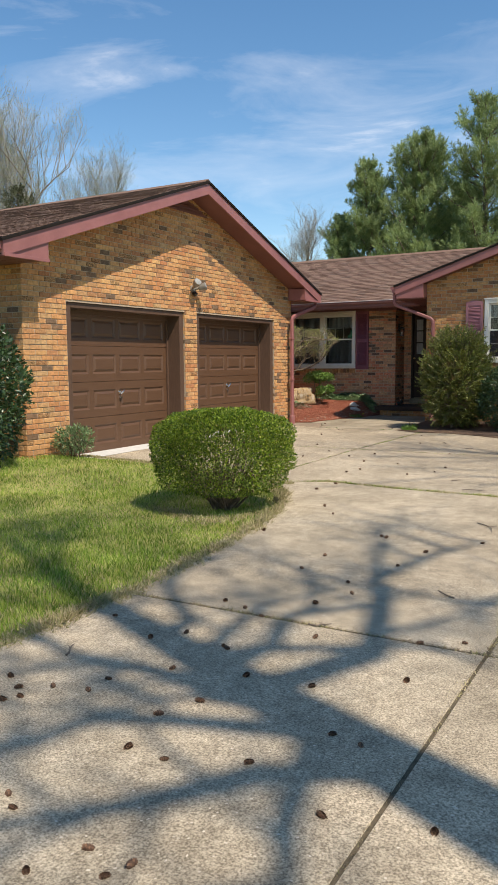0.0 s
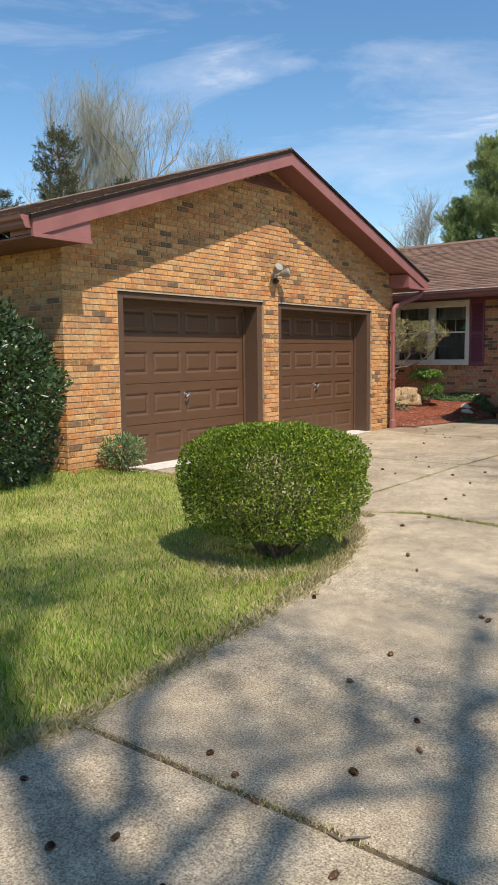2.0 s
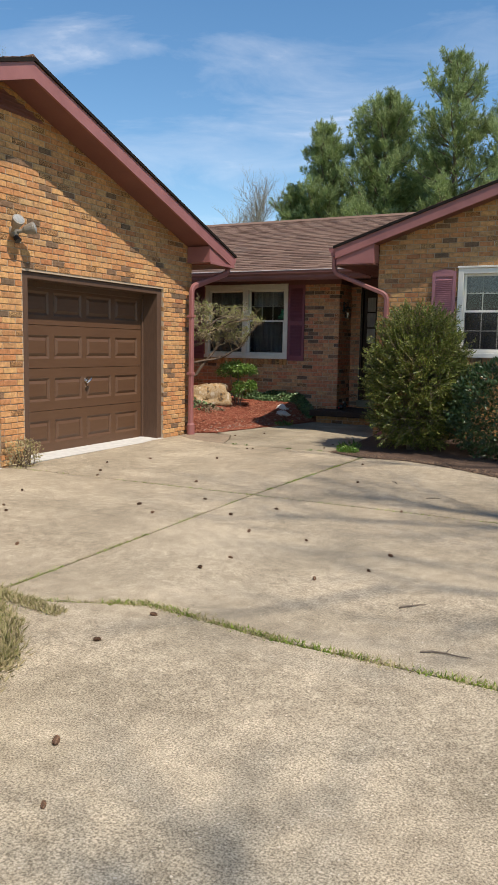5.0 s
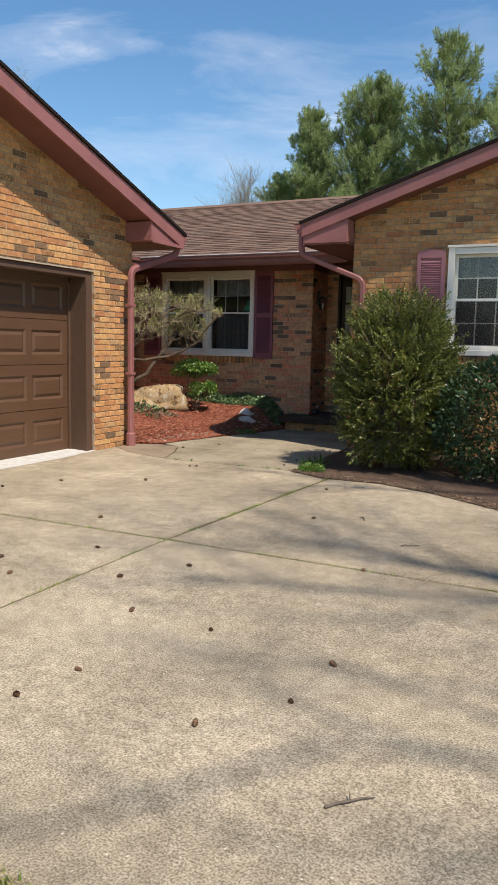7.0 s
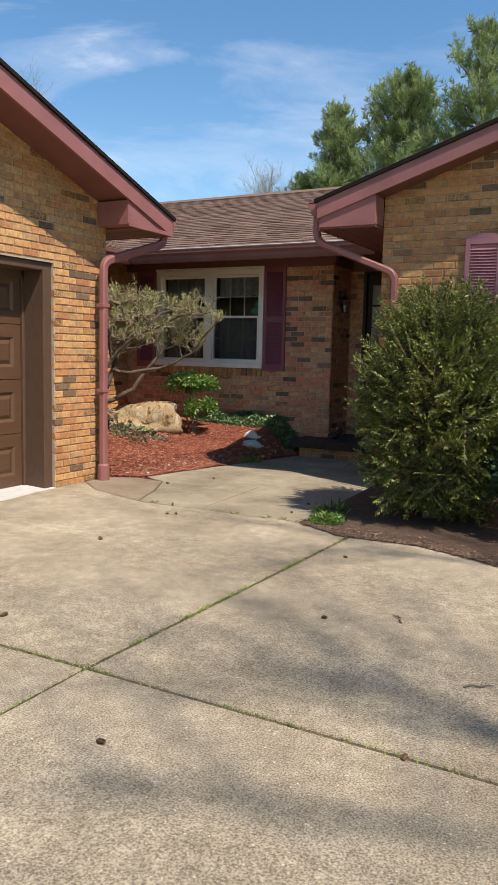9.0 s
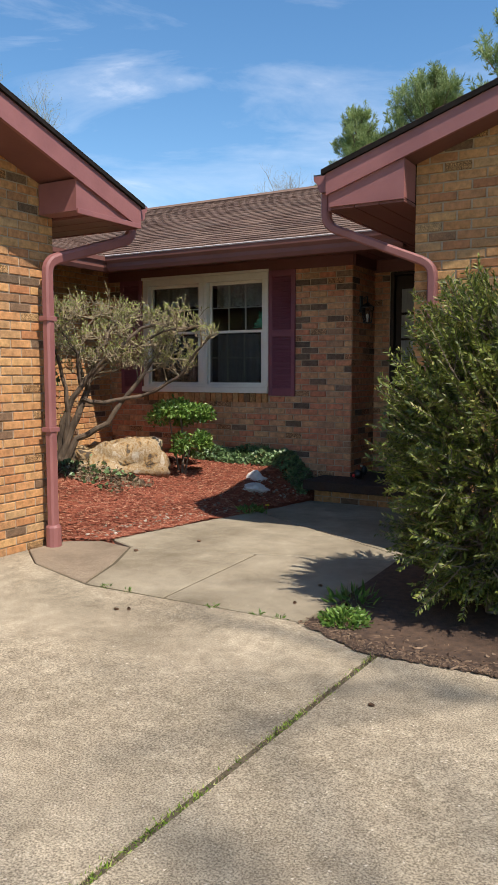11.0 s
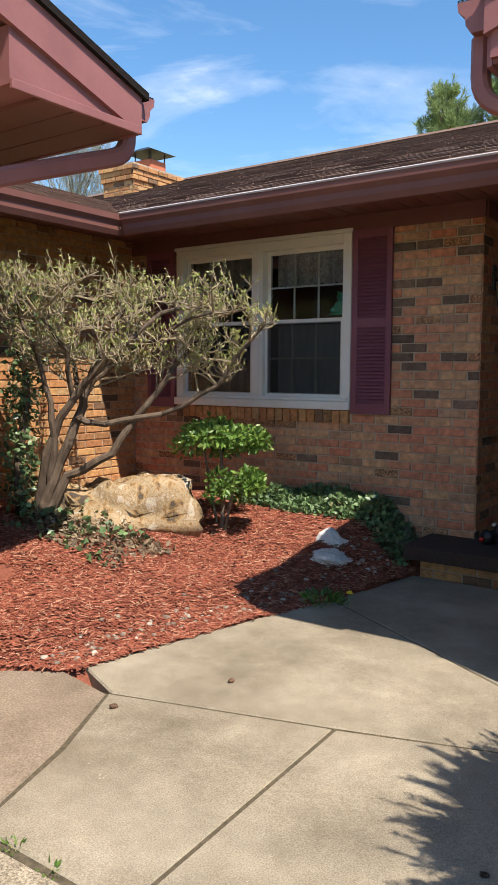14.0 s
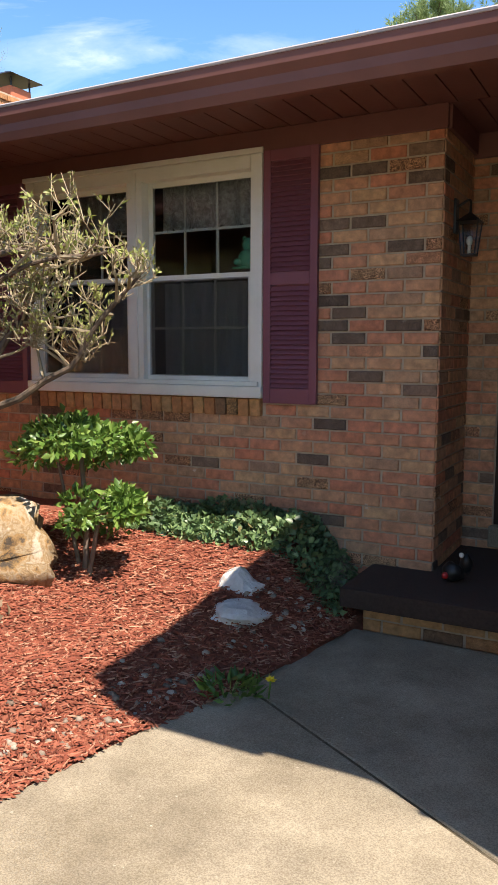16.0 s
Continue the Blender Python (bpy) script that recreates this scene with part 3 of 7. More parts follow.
def brick_face(wall, place, length, z0, top, holes, near=None, limit=300, mats=None):
    """Lays running-bond bricks on a face. place(u, z) gives the world matrix of a point on the face; top(u) its upper edge; holes are (u0, u1, z0, z1).
    Bricks for which near(u, z) is true become objects, up to a limit; the rest is one mesh."""
    rest, made, data = Build(), 0, {}
    rng = random.Random(len(wall.name) * 7 + int(length * 100))
    row, z = 0, z0
    zmax = max(top(length * k / 40) for k in range(41))
    while z < zmax:
        u = -BRICK_L * (0.5 if row % 2 else 0.0)
        while u < length:
            a, e = max(u, 0.0), min(u + BRICK_L, length)
            spans = [(a, e)]
            for h0, h1, hz0, hz1 in holes:
                if hz0 - 0.02 < z + BRICK_H / 2 < hz1 + 0.02:
                    nxt = []
                    for s, t in spans:
                        if t <= h0 or s >= h1:
                            nxt.append((s, t))
                        else:
                            if s < h0:
                                nxt.append((s, h0))
                            if t > h1:
                                nxt.append((h1, t))
                    spans = nxt
            for s, t in spans:
                if t - s < 0.035 or z + BRICK_H > top((s + t) / 2) + 0.065:
                    continue
                l, h = round(t - s - (JOINT if t < length - 0.001 else 0.0), 2), BRICK_H - JOINT
                src = brick_mesh(l, h)
                m = place(s, z + rng.uniform(-0.0012, 0.0012)) @ pose(0, rng.uniform(-0.0015, 0.0015), 0, 0, rng.uniform(-0.25, 0.25), rng.uniform(-0.4, 0.4))
                if near is not None and made < limit and near(s, z):
                    if l not in data:
                        data[l] = src.mesh("brick", (mats or (M_BRICK, M_BRICKS))[0])
                    ob = new("brick", data[l])
                    ob.parent = wall
                    ob.matrix_local = m
                    made += 1
                else:
                    rest.add([tuple(m @ Vector(q)) for q in src.v], src.f)
            u += BRICK_L
        z += BRICK_H
        row += 1
    if rest.v:
        part("brickwork", rest, (mats or (M_BRICK, M_BRICKS))[1], wall, kind="stuff")


GX, GY0, GY1, GMID = -7.38, 6.70, 14.26, 10.44
WY, WX0, WX1 = 17.43, -9.5, -6.17
RY, RX0, RX1 = 15.22, -4.76, 2.44
D1, D2, DOOR_TOP = (7.49, 10.30), (10.67, 13.49), 2.605
SOFFIT, SOFFIT_M = 3.02, 3.085


def gable(c, peak):
    return lambda v: peak - ROOF_K * abs(v - c)


def wall_x(name, label, x, y0, y1, z0, top, holes, thick=0.22, face=1):
    """A mortar-faced wall in the plane x, built from upright strips so that its openings go through."""
    wall = tagged(new(name), label, "wall", kind="structure")
    b = Build()
    cuts = sorted({y0, y1, *[q for h in holes for q in h[:2]], *([GMID] if y0 < GMID < y1 else [])})
    xa, xb = (x - thick, x) if face > 0 else (x, x + thick)
    for a, c in zip(cuts, cuts[1:]):
        segs, z = [], z0
        for h in sorted(h for h in holes if h[0] <= a + 1e-6 and h[1] >= c - 1e-6):
            if h[2] > z:
                segs.append((z, h[2], h[2]))
            z = h[3]
        segs.append((z, top(a), top(c)))
        for s, ta, tc in segs:
            b.prism([(a, s), (c, s), (c, tc), (a, ta)], "x", xa, xb)
    part("wall_core", b, M_MORTAR, wall)
    return wall


def wall_y(name, label, y, x0, x1, z0, top, holes, thick=0.22, mortar=None):
    wall = tagged(new(name), label, "wall", kind="structure")
    b = Build()
    cuts = sorted({x0, x1, *[q for h in holes for q in h[:2]], *([-1.1] if x0 < -1.1 < x1 else [])})
    for a, c in zip(cuts, cuts[1:]):
        segs, z = [], z0
        for h in sorted(h for h in holes if h[0] <= a + 1e-6 and h[1] >= c - 1e-6):
            if h[2] > z:
                segs.append((z, h[2], h[2]))
            z = h[3]
        segs.append((z, top(a), top(c)))
        for s, ta, tc in segs:
            b.prism([(a, s), (c, s), (c, tc), (a, ta)], "y", y, y + thick)
    part("wall_core", b, mortar or M_MORTAR, wall)
    return wall


g_top = gable(GMID, 4.53)
r_top = gable(-1.1, 4.57)
flat = lambda v: SOFFIT_M + 0.03
WIN = (-8.95, -7.18, 1.60, 2.96)
RWIN = (-3.60, -1.85, 1.72, 2.95)
garage_holes = [(D1[0], D1[1], 0.3, DOOR_TOP), (D2[0], D2[1], 0.3, DOOR_TOP)]
wall_garage = wall_x("wall_garage_front", "orange-brown brick garage gable wall in sun", GX, GY0, GY1, 0.30, g_top, garage_holes)
wall_gside = wall_y("wall_garage_side", "shaded brown brick garage side wall", GY0, -14.5, GX - 0.22, 0.30, lambda v: 3.05, [])
wall_gright = wall_y("wall_garage_right", "brick garage wall behind the downspout", GY1 - 0.22, -14.5, GX - 0.22, 0.30, lambda v: 3.05, [])
wall_gback = wall_x("wall_garage_back", "plain brick garage back wall", -14.5, GY0 + 0.22, 24.0, 0.30, g_top, [])
wall_link = wall_x("wall_link", "sunlit brick wall in the inner corner", WX0, GY1, WY + 0.22, 0.30, flat, [])
wall_window = wall_y("wall_window", "multi-coloured brick front wall with a white window", WY, WX0, WX1, 0.30, flat, [WIN], mortar=M_MORTAR_LIFTED)
wall_recess = wall_x("wall_recess_side", "shaded brick side of the door recess", WX1, WY + 0.22, 18.3, 0.30, flat, [], thick=0.2)
wall_door = wall_y("wall_door", "brick wall round the front door in deep shade", 18.08, WX1, RX0 + 0.2, 0.30, flat, [(-5.98, -5.02, 0.84, 2.95)])
wall_right = wall_y("wall_right_wing", "orange brick gable wall of the right wing", RY, RX0, RX1, 0.30, r_top, [RWIN])
wall_rside = wall_x("wall_right_side", "shaded brick side wall beside the porch", RX0, RY + 0.22, 18.3, 0.30, flat, [], face=-1)
wall_rfar = wall_x("wall_right_far", "plain brick far side wall", RX1, RY + 0.22, 24.0, 0.30, flat, [])
wall_back = wall_y("wall_back", "plain brick back wall of the house", 24.0, -14.5, RX1, 0.30, lambda v: 3.4, [])

face_x = lambda x, y0: (lambda u, z: pose(x, y0 + u, z, 0, 0, 90))
face_y = lambda y, x0: (lambda u, z: pose(x0 + u, y, z))
brick_face(wall_garage, face_x(GX, GY0), GY1 - GY0, 0.40, lambda u: g_top(GY0 + u), [(a - GY0, b - GY0, 0.3, DOOR_TOP) for a, b in (D1, D2)],
           near=lambda u, z: u > 3.55 and z < 3.1)
brick_face(wall_gside, face_y(GY0, -11.5), 11.5 + GX + 0.0, 0.40, lambda u: 3.04, [])
brick_face(wall_link, face_x(WX0, GY1), WY - GY1, 0.60, lambda u: 3.04, [])
brick_face(wall_window, face_y(WY, WX0), WX1 - WX0, 0.62, lambda u: 3.02, [(WIN[0] - WX0, WIN[1] - WX0, 1.49, WIN[3])], near=lambda u, z: u > 1.3, mats=(M_BRICK_PINK_LIFTED, M_BRICKS_PINK_LIFTED))
brick_face(wall_recess, face_x(WX1, WY), 18.08 - WY, 0.62, lambda u: 3.02, [], mats=(M_BRICK_PINK_LIFTED, M_BRICKS_PINK_LIFTED))
brick_face(wall_door, face_y(18.08, WX1), RX0 - WX1, 0.62, lambda u: 3.02, [(-5.98 - WX1, -5.02 - WX1, 0.8, 2.95)], mats=(M_BRICK_PINK_LIFTED, M_BRICKS_PINK_LIFTED))
brick_face(wall_right, face_y(RY, RX0), 4.6, 0.40, lambda u: r_top(RX0 + u), [(RWIN[0] - RX0, RWIN[1] - RX0, 1.6, RWIN[3])], near=lambda u, z: u < 1.5 and z > 1.6)


# brick sills laid on edge
def rowlock(wall, x0, x1, y, z):
    n = round((x1 - x0) / 0.0775)
    me = None
    for i in range(n):
        w = (x1 - x0) / n
        if me is None:
            b = Build()
            b.box(0.004, -0.035, 0, w - 0.006, 0.06, 0.10, 0.004)
            me = b.mesh("brick", M_BRICK)
        ob = new("brick", me)
        ob.parent = wall
        ob.matrix_local = pose(x0 + i * w, y, z + 0.002 * (i % 3), 4, 0, 0)


rowlock(wall_window, WIN[0], WIN[1], WY, 1.49)
rowlock(wall_right, RWIN[0], RWIN[1], RY, 1.61)


# ---- roofs ----
def roof_plane(roof, corner, along, up, length, rise, seed, tab=0.30, course=0.14):
    """Overlapping shingle tabs on a slope: corner at the eave, along the eave, up the slope."""
    along, up = Vector(along).normalized(), Vector(up).normalized()
    nrm = along.cross(up).normalized()
    if nrm.z < 0:
        nrm = -nrm
    rng = random.Random(seed)
    b = Build()
    rows = int(rise / course)
    for r in range(rows + 1):
        s0, s1 = r * course, min(rise, (r + 1) * course + 0.03)
        u = -rng.random() * tab
        while u < length:
            a, e = max(u, 0), min(u + tab * rng.choice((0.6, 0.8, 1.0, 1.0)), length)
            u = e if e > 0 else u + tab
            if e - a < 0.02:
                continue
            lift = rng.uniform(0.009, 0.014)
            ds = rng.choice((0.0, 0.0, 0.012, -0.006))
            p = [Vector(corner) + along * (a + 0.002) + up * (s0 + ds), Vector(corner) + along * (e - 0.002) + up * (s0 + ds),
                 Vector(corner) + along * (e - 0.002) + up * s1, Vector(corner) + along * (a + 0.002) + up * s1]
            b.add([tuple(p[0]), tuple(p[1]), tuple(p[0] + nrm * lift), tuple(p[1] + nrm * lift), tuple(p[2] + nrm * 0.002), tuple(p[3] + nrm * 0.002)],
                  [(2, 3, 4, 5), (0, 1, 3, 2), (0, 2, 5), (1, 4, 3)])
    part("shingles", b, M_SHINGLE, roof, "overlapping brown asphalt shingles", kind="stuff")
    d = Build()
    c0 = Vector(corner)
    q = [c0, c0 + along * length, c0 + along * length + up * rise, c0 + up * rise]
    d.add([tuple(v) for v in q] + [tuple(v - nrm * 0.035) for v in q], [(0, 1, 2, 3), (7, 6, 5, 4), (0, 4, 5, 1), (1, 5, 6, 2), (2, 6, 7, 3), (3, 7, 4, 0)])
    part("roof_deck", d, M_FELT, roof)


S = math.hypot(1, ROOF_K)
RIDGE = 4.69
EAVE = 3.16
EG = 3.222
G_OUT, R_OUT = -6.955, 14.93
g_half = (RIDGE - EG) / ROOF_K
m_half = 4.45
roof_g = tagged(new("roof_garage"), "dark brown shingled garage gable roof", "roof", kind="structure")
roof_plane(roof_g, (G_OUT, GMID + g_half, EG), (-1, 0, 0), (0, -1, ROOF_K), 7.8, g_half * S, 1)
roof_plane(roof_g, (G_OUT, GMID - g_half, EG), (-1, 0, 0), (0, 1, ROOF_K), 7.8, g_half * S, 2)
roof_m = tagged(new("roof_main"), "brown shingled main roof above the front window", "roof", kind="structure")
MY = 16.70
roof_plane(roof_m, (-15.0, MY, EAVE), (1, 0, 0), (0, 1, MAIN_K), 17.6, m_half * math.hypot(1, MAIN_K), 3)
roof_plane(roof_m, (-15.0, MY + 2 * m_half, EAVE), (1, 0, 0), (0, -1, MAIN_K), 17.6, m_half * math.hypot(1, MAIN_K), 4, tab=1.2, course=0.5)
roof_l = tagged(new("roof_link"), "brown shingled roof over the link to the garage", "roof", kind="structure")
LX = -8.96
roof_plane(roof_l, (LX, 10.6, EAVE), (0, 1, 0), (-1, 0, ROOF_K), 10.2, 2.3 * S, 5)
roof_plane(roof_l, (LX - 4.6, 10.6, EAVE), (0, 1, 0), (1, 0, ROOF_K), 10.2, 2.3 * S, 8, tab=0.6, course=0.28)
roof_r = tagged(new("roof_right_wing"), "brown shingled gable roof of the right wing", "roof", kind="structure")
RTIP = -5.34
r_half = -1.1 - RTIP
REAVE = 3.31
RRIDGE = REAVE + ROOF_K * r_half
roof_plane(roof_r, (RTIP, R_OUT, REAVE), (0, 1, 0), (1, 0, ROOF_K), 8.2, r_half * S, 6)
roof_plane(roof_r, (-1.1 + r_half, R_OUT, REAVE), (0, 1, 0), (-1, 0, ROOF_K), 8.2, r_half * S, 7, tab=0.6, course=0.28)
cap = Build()
cap.prism([(GMID - 0.16, RIDGE - 0.045), (GMID, RIDGE + 0.03), (GMID + 0.16, RIDGE - 0.045), (GMID, RIDGE + 0.012)], "x", -14.8, G_OUT - 0.005)
part("ridge_cap", cap, M_SHINGLE, roof_g)
cap = Build()
mr = MY + m_half
mz = EAVE + MAIN_K * m_half
cap.prism([(mr - 0.16, mz - 0.04), (mr, mz + 0.035), (mr + 0.16, mz - 0.04), (mr, mz + 0.01)], "x", -15, 2.6)
part("ridge_cap", cap, M_SHINGLE, roof_m)


def rake(b, plane_axis, at0, at1, c, half, peak, drop0, drop1, sign):
    """One sloping fascia board of a gable, from the peak down to the eave."""
    e = peak - ROOF_K * half
    b.prism([(c, peak - drop0), (c + sign * half, e - drop0), (c + sign * half, e - drop1), (c, peak - drop1)], plane_axis, at0, at1)


fascia_g = tagged(new("trim_garage_gable"), "mauve painted gable fascia and boxed eave returns", "trim", kind="structure")
fascia_r = tagged(new("trim_right_gable"), "mauve painted gable fascia of the right wing", "trim", kind="structure")
for sgn in (-1, 1):
    b = Build()
    rake(b, "x", G_OUT - 0.03, G_OUT, GMID, g_half, RIDGE, 0.042, 0.210, sgn)
    part("fascia_board", b, M_TRIM, fascia_g)
    b = Build()
    rake(b, "x", GX + 0.004, G_OUT - 0.032, GMID, g_half - 0.4, RIDGE, 0.17, 0.185, sgn)
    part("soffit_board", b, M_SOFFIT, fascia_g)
    b = Build()
    rake(b, "x", G_OUT - 0.02, G_OUT + 0.022, GMID, g_half + 0.03, RIDGE, 0.006, 0.040, sgn)
    part("drip_edge", b, M_FELT, fascia_g, "black shingle edge")
    # boxed return at the foot of the rake
    yo, yi = GMID + sgn * (g_half - 0.02), GMID + sgn * (g_half - 0.74)
    b = Build()
    b.prism([(yi, SOFFIT + 0.015), (yo, SOFFIT + 0.015), (yo, EG - 0.10), (yi, EG - 0.20 + ROOF_K * 0.72)], "x", G_OUT - 0.40, G_OUT - 0.022)
    part("eave_return", b, M_TRIM, fascia_g)
    b = Build()
    b.box(G_OUT - 0.012, min(yi, yo) - 0.01, SOFFIT - 0.012, G_OUT + 0.006, max(yi, yo), SOFFIT + 0.028, 0.004)
    part("return_moulding", b, M_TRIM, fascia_g)
    b = Build()
    rake(b, "y", R_OUT, R_OUT + 0.03, -1.1, r_half, RRIDGE, 0.042, 0.195, sgn)
    part("fascia_board", b, M_TRIM, fascia_r)
    b = Build()
    rake(b, "y", R_OUT + 0.032, RY - 0.012, -1.1, r_half - 0.4, RRIDGE, 0.17, 0.185, sgn)
    part("soffit_board", b, M_SOFFIT, fascia_r)
    b = Build()
    rake(b, "y", R_OUT - 0.022, R_OUT + 0.02, -1.1, r_half + 0.03, RRIDGE, 0.004, 0.040, sgn)
    part("drip_edge", b, M_FELT, fascia_r, "black shingle edge")
    xo, xi = -1.1 + sgn * (r_half - 0.02), -1.1 + sgn * (r_half - 0.58)
    b = Build()
    b.prism([(xi, SOFFIT + 0.015), (xo, SOFFIT + 0.015), (xo, REAVE - 0.10), (xi, REAVE - 0.19 + ROOF_K * 0.56)], "y", R_OUT + 0.022, 15.2)
    part("eave_return", b, M_TRIM, fascia_r)


# plank soffits under the level eaves: each plank a board with a groove beside it
def plank_soffit(name, label, x0, x1, y0, y1, z, across):
    s = tagged(new(name), label, "soffit", kind="structure")
    w = 0.15
    n = int(((x1 - x0) if across == "x" else (y1 - y0)) / w)
    me = None
    for i in range(n):
        b = Build()
        if across == "x":
            if me is None:
                b.box(0.003, 0, 0, (x1 - x0) / n - 0.003, y1 - y0, 0.02, 0.003)
        elif me is None:
            b.box(0, 0.003, 0, x1 - x0, (y1 - y0) / n - 0.003, 0.02, 0.003)
        if me is None:
            me = b.mesh("plank", M_SOFFIT)
        ob = new("plank", me)
        ob.parent = s
        ob.matrix_local = pose(x0 + (i * (x1 - x0) / n if across == "x" else 0), y0 + (i * (y1 - y0) / n if across == "y" else 0), z)
    b = Build()
    b.box(x0, y0, z + 0.022, x1, y1, z + 0.03)
    part("backing", b, M_FELT, s)
    return s


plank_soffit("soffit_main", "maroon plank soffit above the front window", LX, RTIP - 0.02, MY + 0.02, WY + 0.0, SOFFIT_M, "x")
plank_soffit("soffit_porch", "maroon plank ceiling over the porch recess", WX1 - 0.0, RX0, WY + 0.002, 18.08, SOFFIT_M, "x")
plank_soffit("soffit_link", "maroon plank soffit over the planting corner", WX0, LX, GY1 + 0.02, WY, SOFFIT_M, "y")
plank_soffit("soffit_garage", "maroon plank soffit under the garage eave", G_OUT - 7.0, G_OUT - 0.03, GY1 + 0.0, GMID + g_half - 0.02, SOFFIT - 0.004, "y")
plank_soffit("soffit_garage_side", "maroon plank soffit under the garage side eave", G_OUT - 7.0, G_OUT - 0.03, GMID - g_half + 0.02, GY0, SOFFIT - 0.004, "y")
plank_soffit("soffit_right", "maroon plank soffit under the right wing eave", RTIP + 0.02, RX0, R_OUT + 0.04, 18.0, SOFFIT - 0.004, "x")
frieze = tagged(new("trim_frieze"), "maroon frieze board under the main soffit", "trim", kind="structure")
b = Build()
b.box(WX0, WY - 0.03, 2.965, WX1 + 0.02, WY - 0.002, SOFFIT_M - 0.002, 0.004)
b.box(WX1, 18.04, 2.95, RX0, 18.075, SOFFIT_M - 0.002, 0.004)
b.box(WX1 + 0.012, WY + 0.0, 2.965, WX1 + 0.034, 18.04, SOFFIT_M - 0.002, 0.004)
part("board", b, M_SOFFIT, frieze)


# gutters: a moulded trough, its pale front lip, and downspouts
def gutter(name, label, p0, p1, out, ends=True, tall=1.0):
    """A K-profile gutter from p0 to p1 at its back bottom edge, opening to the outside direction out (a unit vector)."""
    gob = thing(name, label, "gutter")
    prof = [(0.0, 0.0), (0.065, 0.0), (0.085, 0.03), (0.088, 0.06), (0.115, 0.085), (0.12, 0.118), (0.108, 0.118), (0.102, 0.092), (0.076, 0.066), (0.072, 0.034), (0.058, 0.012), (0.01, 0.012), (0.01, 0.12), (0.0, 0.12)]
    prof = [(u, w * tall) for u, w in prof]
    p0, p1, o = Vector(p0), Vector(p1), Vector(out)
    b = Build()
    n = len(prof)
    vs = [tuple(p + o * u + Vector((0, 0, w))) for p in (p0, p1) for u, w in prof]
    b.add(vs, [(i, (i + 1) % n, (i + 1) % n + n, i + n) for i in range(n)] + [tuple(range(n)), tuple(range(2 * n - 1, n - 1, -1))])
    part("trough", b, M_GUTTER, gob)
    if ends:
        b = Build()
        d = (p1 - p0).normalized() * 0.004
        for p, s in ((p0, -1), (p1, 1)):
            b = Build()
            q = [p + o * u + Vector((0, 0, w)) for u, w in ((0, 0), (0.065, 0), (0.085, 0.03), (0.088, 0.06), (0.115, 0.085), (0.12, 0.118), (0, 0.12))]
            m = len(q)
            b.add([tuple(v) for v in q] + [tuple(v + d * s) for v in q], [tuple(range(m)), tuple(range(2 * m - 1, m - 1, -1))] + [(i, (i + 1) % m, (i + 1) % m + m, i + m) for i in range(m)])
            part("end_cap", b, M_TRIM, gob)
    return gob


GZ, TALL = 2.985, 1.33
GG = 3.09
gut_m = gutter("main_gutter", "brown enamelled gutter along the main eave", (LX + 0.12, MY, GZ), (RTIP, MY, GZ), (0, -1, 0), ends=False, tall=TALL)
b = Build()
b.tube([(LX + 0.12, MY - 0.117, GZ + 0.162), (RTIP - 0.1, MY - 0.117, GZ + 0.162)], 0.010, 6)
b.box(LX + 0.0, MY - 0.10, GZ + 0.161, RTIP - 0.1, MY + 0.05, GZ + 0.167)
part("gutter_lip", b, M_GUTTERLIP, gut_m, "pale weathered gutter lip")
b = Build()
b.box(LX, MY + 0.002, SOFFIT - 0.01, RTIP, MY + 0.022, EAVE - 0.04)
part("fascia", b, M_GUTTER, gut_m)
gut_l = gutter("link_gutter", "brown gutter along the link eave", (LX, GMID + g_half, GZ), (LX, MY, GZ), (1, 0, 0), ends=False, tall=TALL)
b = Build()
b.box(LX - 0.022, GMID + g_half - 0.4, SOFFIT - 0.01, LX - 0.002, MY, EAVE - 0.04)
part("fascia", b, M_GUTTER, gut_l)
GYE = GMID + g_half
gut_g = gutter("garage_gutter", "mauve gutter at the garage eave with mesh guard", (G_OUT - 7.5, GYE, GG), (G_OUT - 0.03, GYE, GG), (0, 1, 0))
gut_gl = gutter("garage_gutter", "brown gutter along the garage side eave", (G_OUT - 7.5, 2 * GMID - GYE, GG), (G_OUT - 0.03, 2 * GMID - GYE, GG), (0, -1, 0))
gut_r = gutter("wing_gutter", "mauve gutter at the gable wing eave", (RTIP, R_OUT + 0.05, GG + 0.06), (RTIP, MY - 0.12, GG + 0.06), (-1, 0, 0))
for gob, box in ((gut_g, (G_OUT - 0.5, GYE, G_OUT - 0.03, GYE + 0.12)), (gut_r, (RTIP - 0.12, R_OUT + 0.05, RTIP, 15.4))):
    b = Build()
    x0, y0, x1, y1 = box
    zg = GG + (0.02 if gob is gut_g else 0.08)
    k = 0.0
    while x0 + k < x1:
        b.box(x0 + k, y0, zg + 0.103, x0 + k + 0.004, y1, zg + 0.107)
        k += 0.016
    k = 0.0
    while y0 + k < y1:
        b.box(x0, y0 + k, zg + 0.107, x1, y0 + k + 0.004, zg + 0.110)
        k += 0.016
    part("mesh_guard", b, M_BLACK, gob, "black wire leaf guard")
    b = Build()
    if gob is gut_g:
        b.box(x0 - 6, GYE - 0.022, SOFFIT - 0.01, x1, GYE - 0.002, EG - 0.03)
    else:
        b.box(RTIP + 0.002, R_OUT + 0.04, SOFFIT - 0.01, RTIP + 0.022, 18.0, REAVE - 0.03)
    part("fascia", b, M_TRIM, gob)


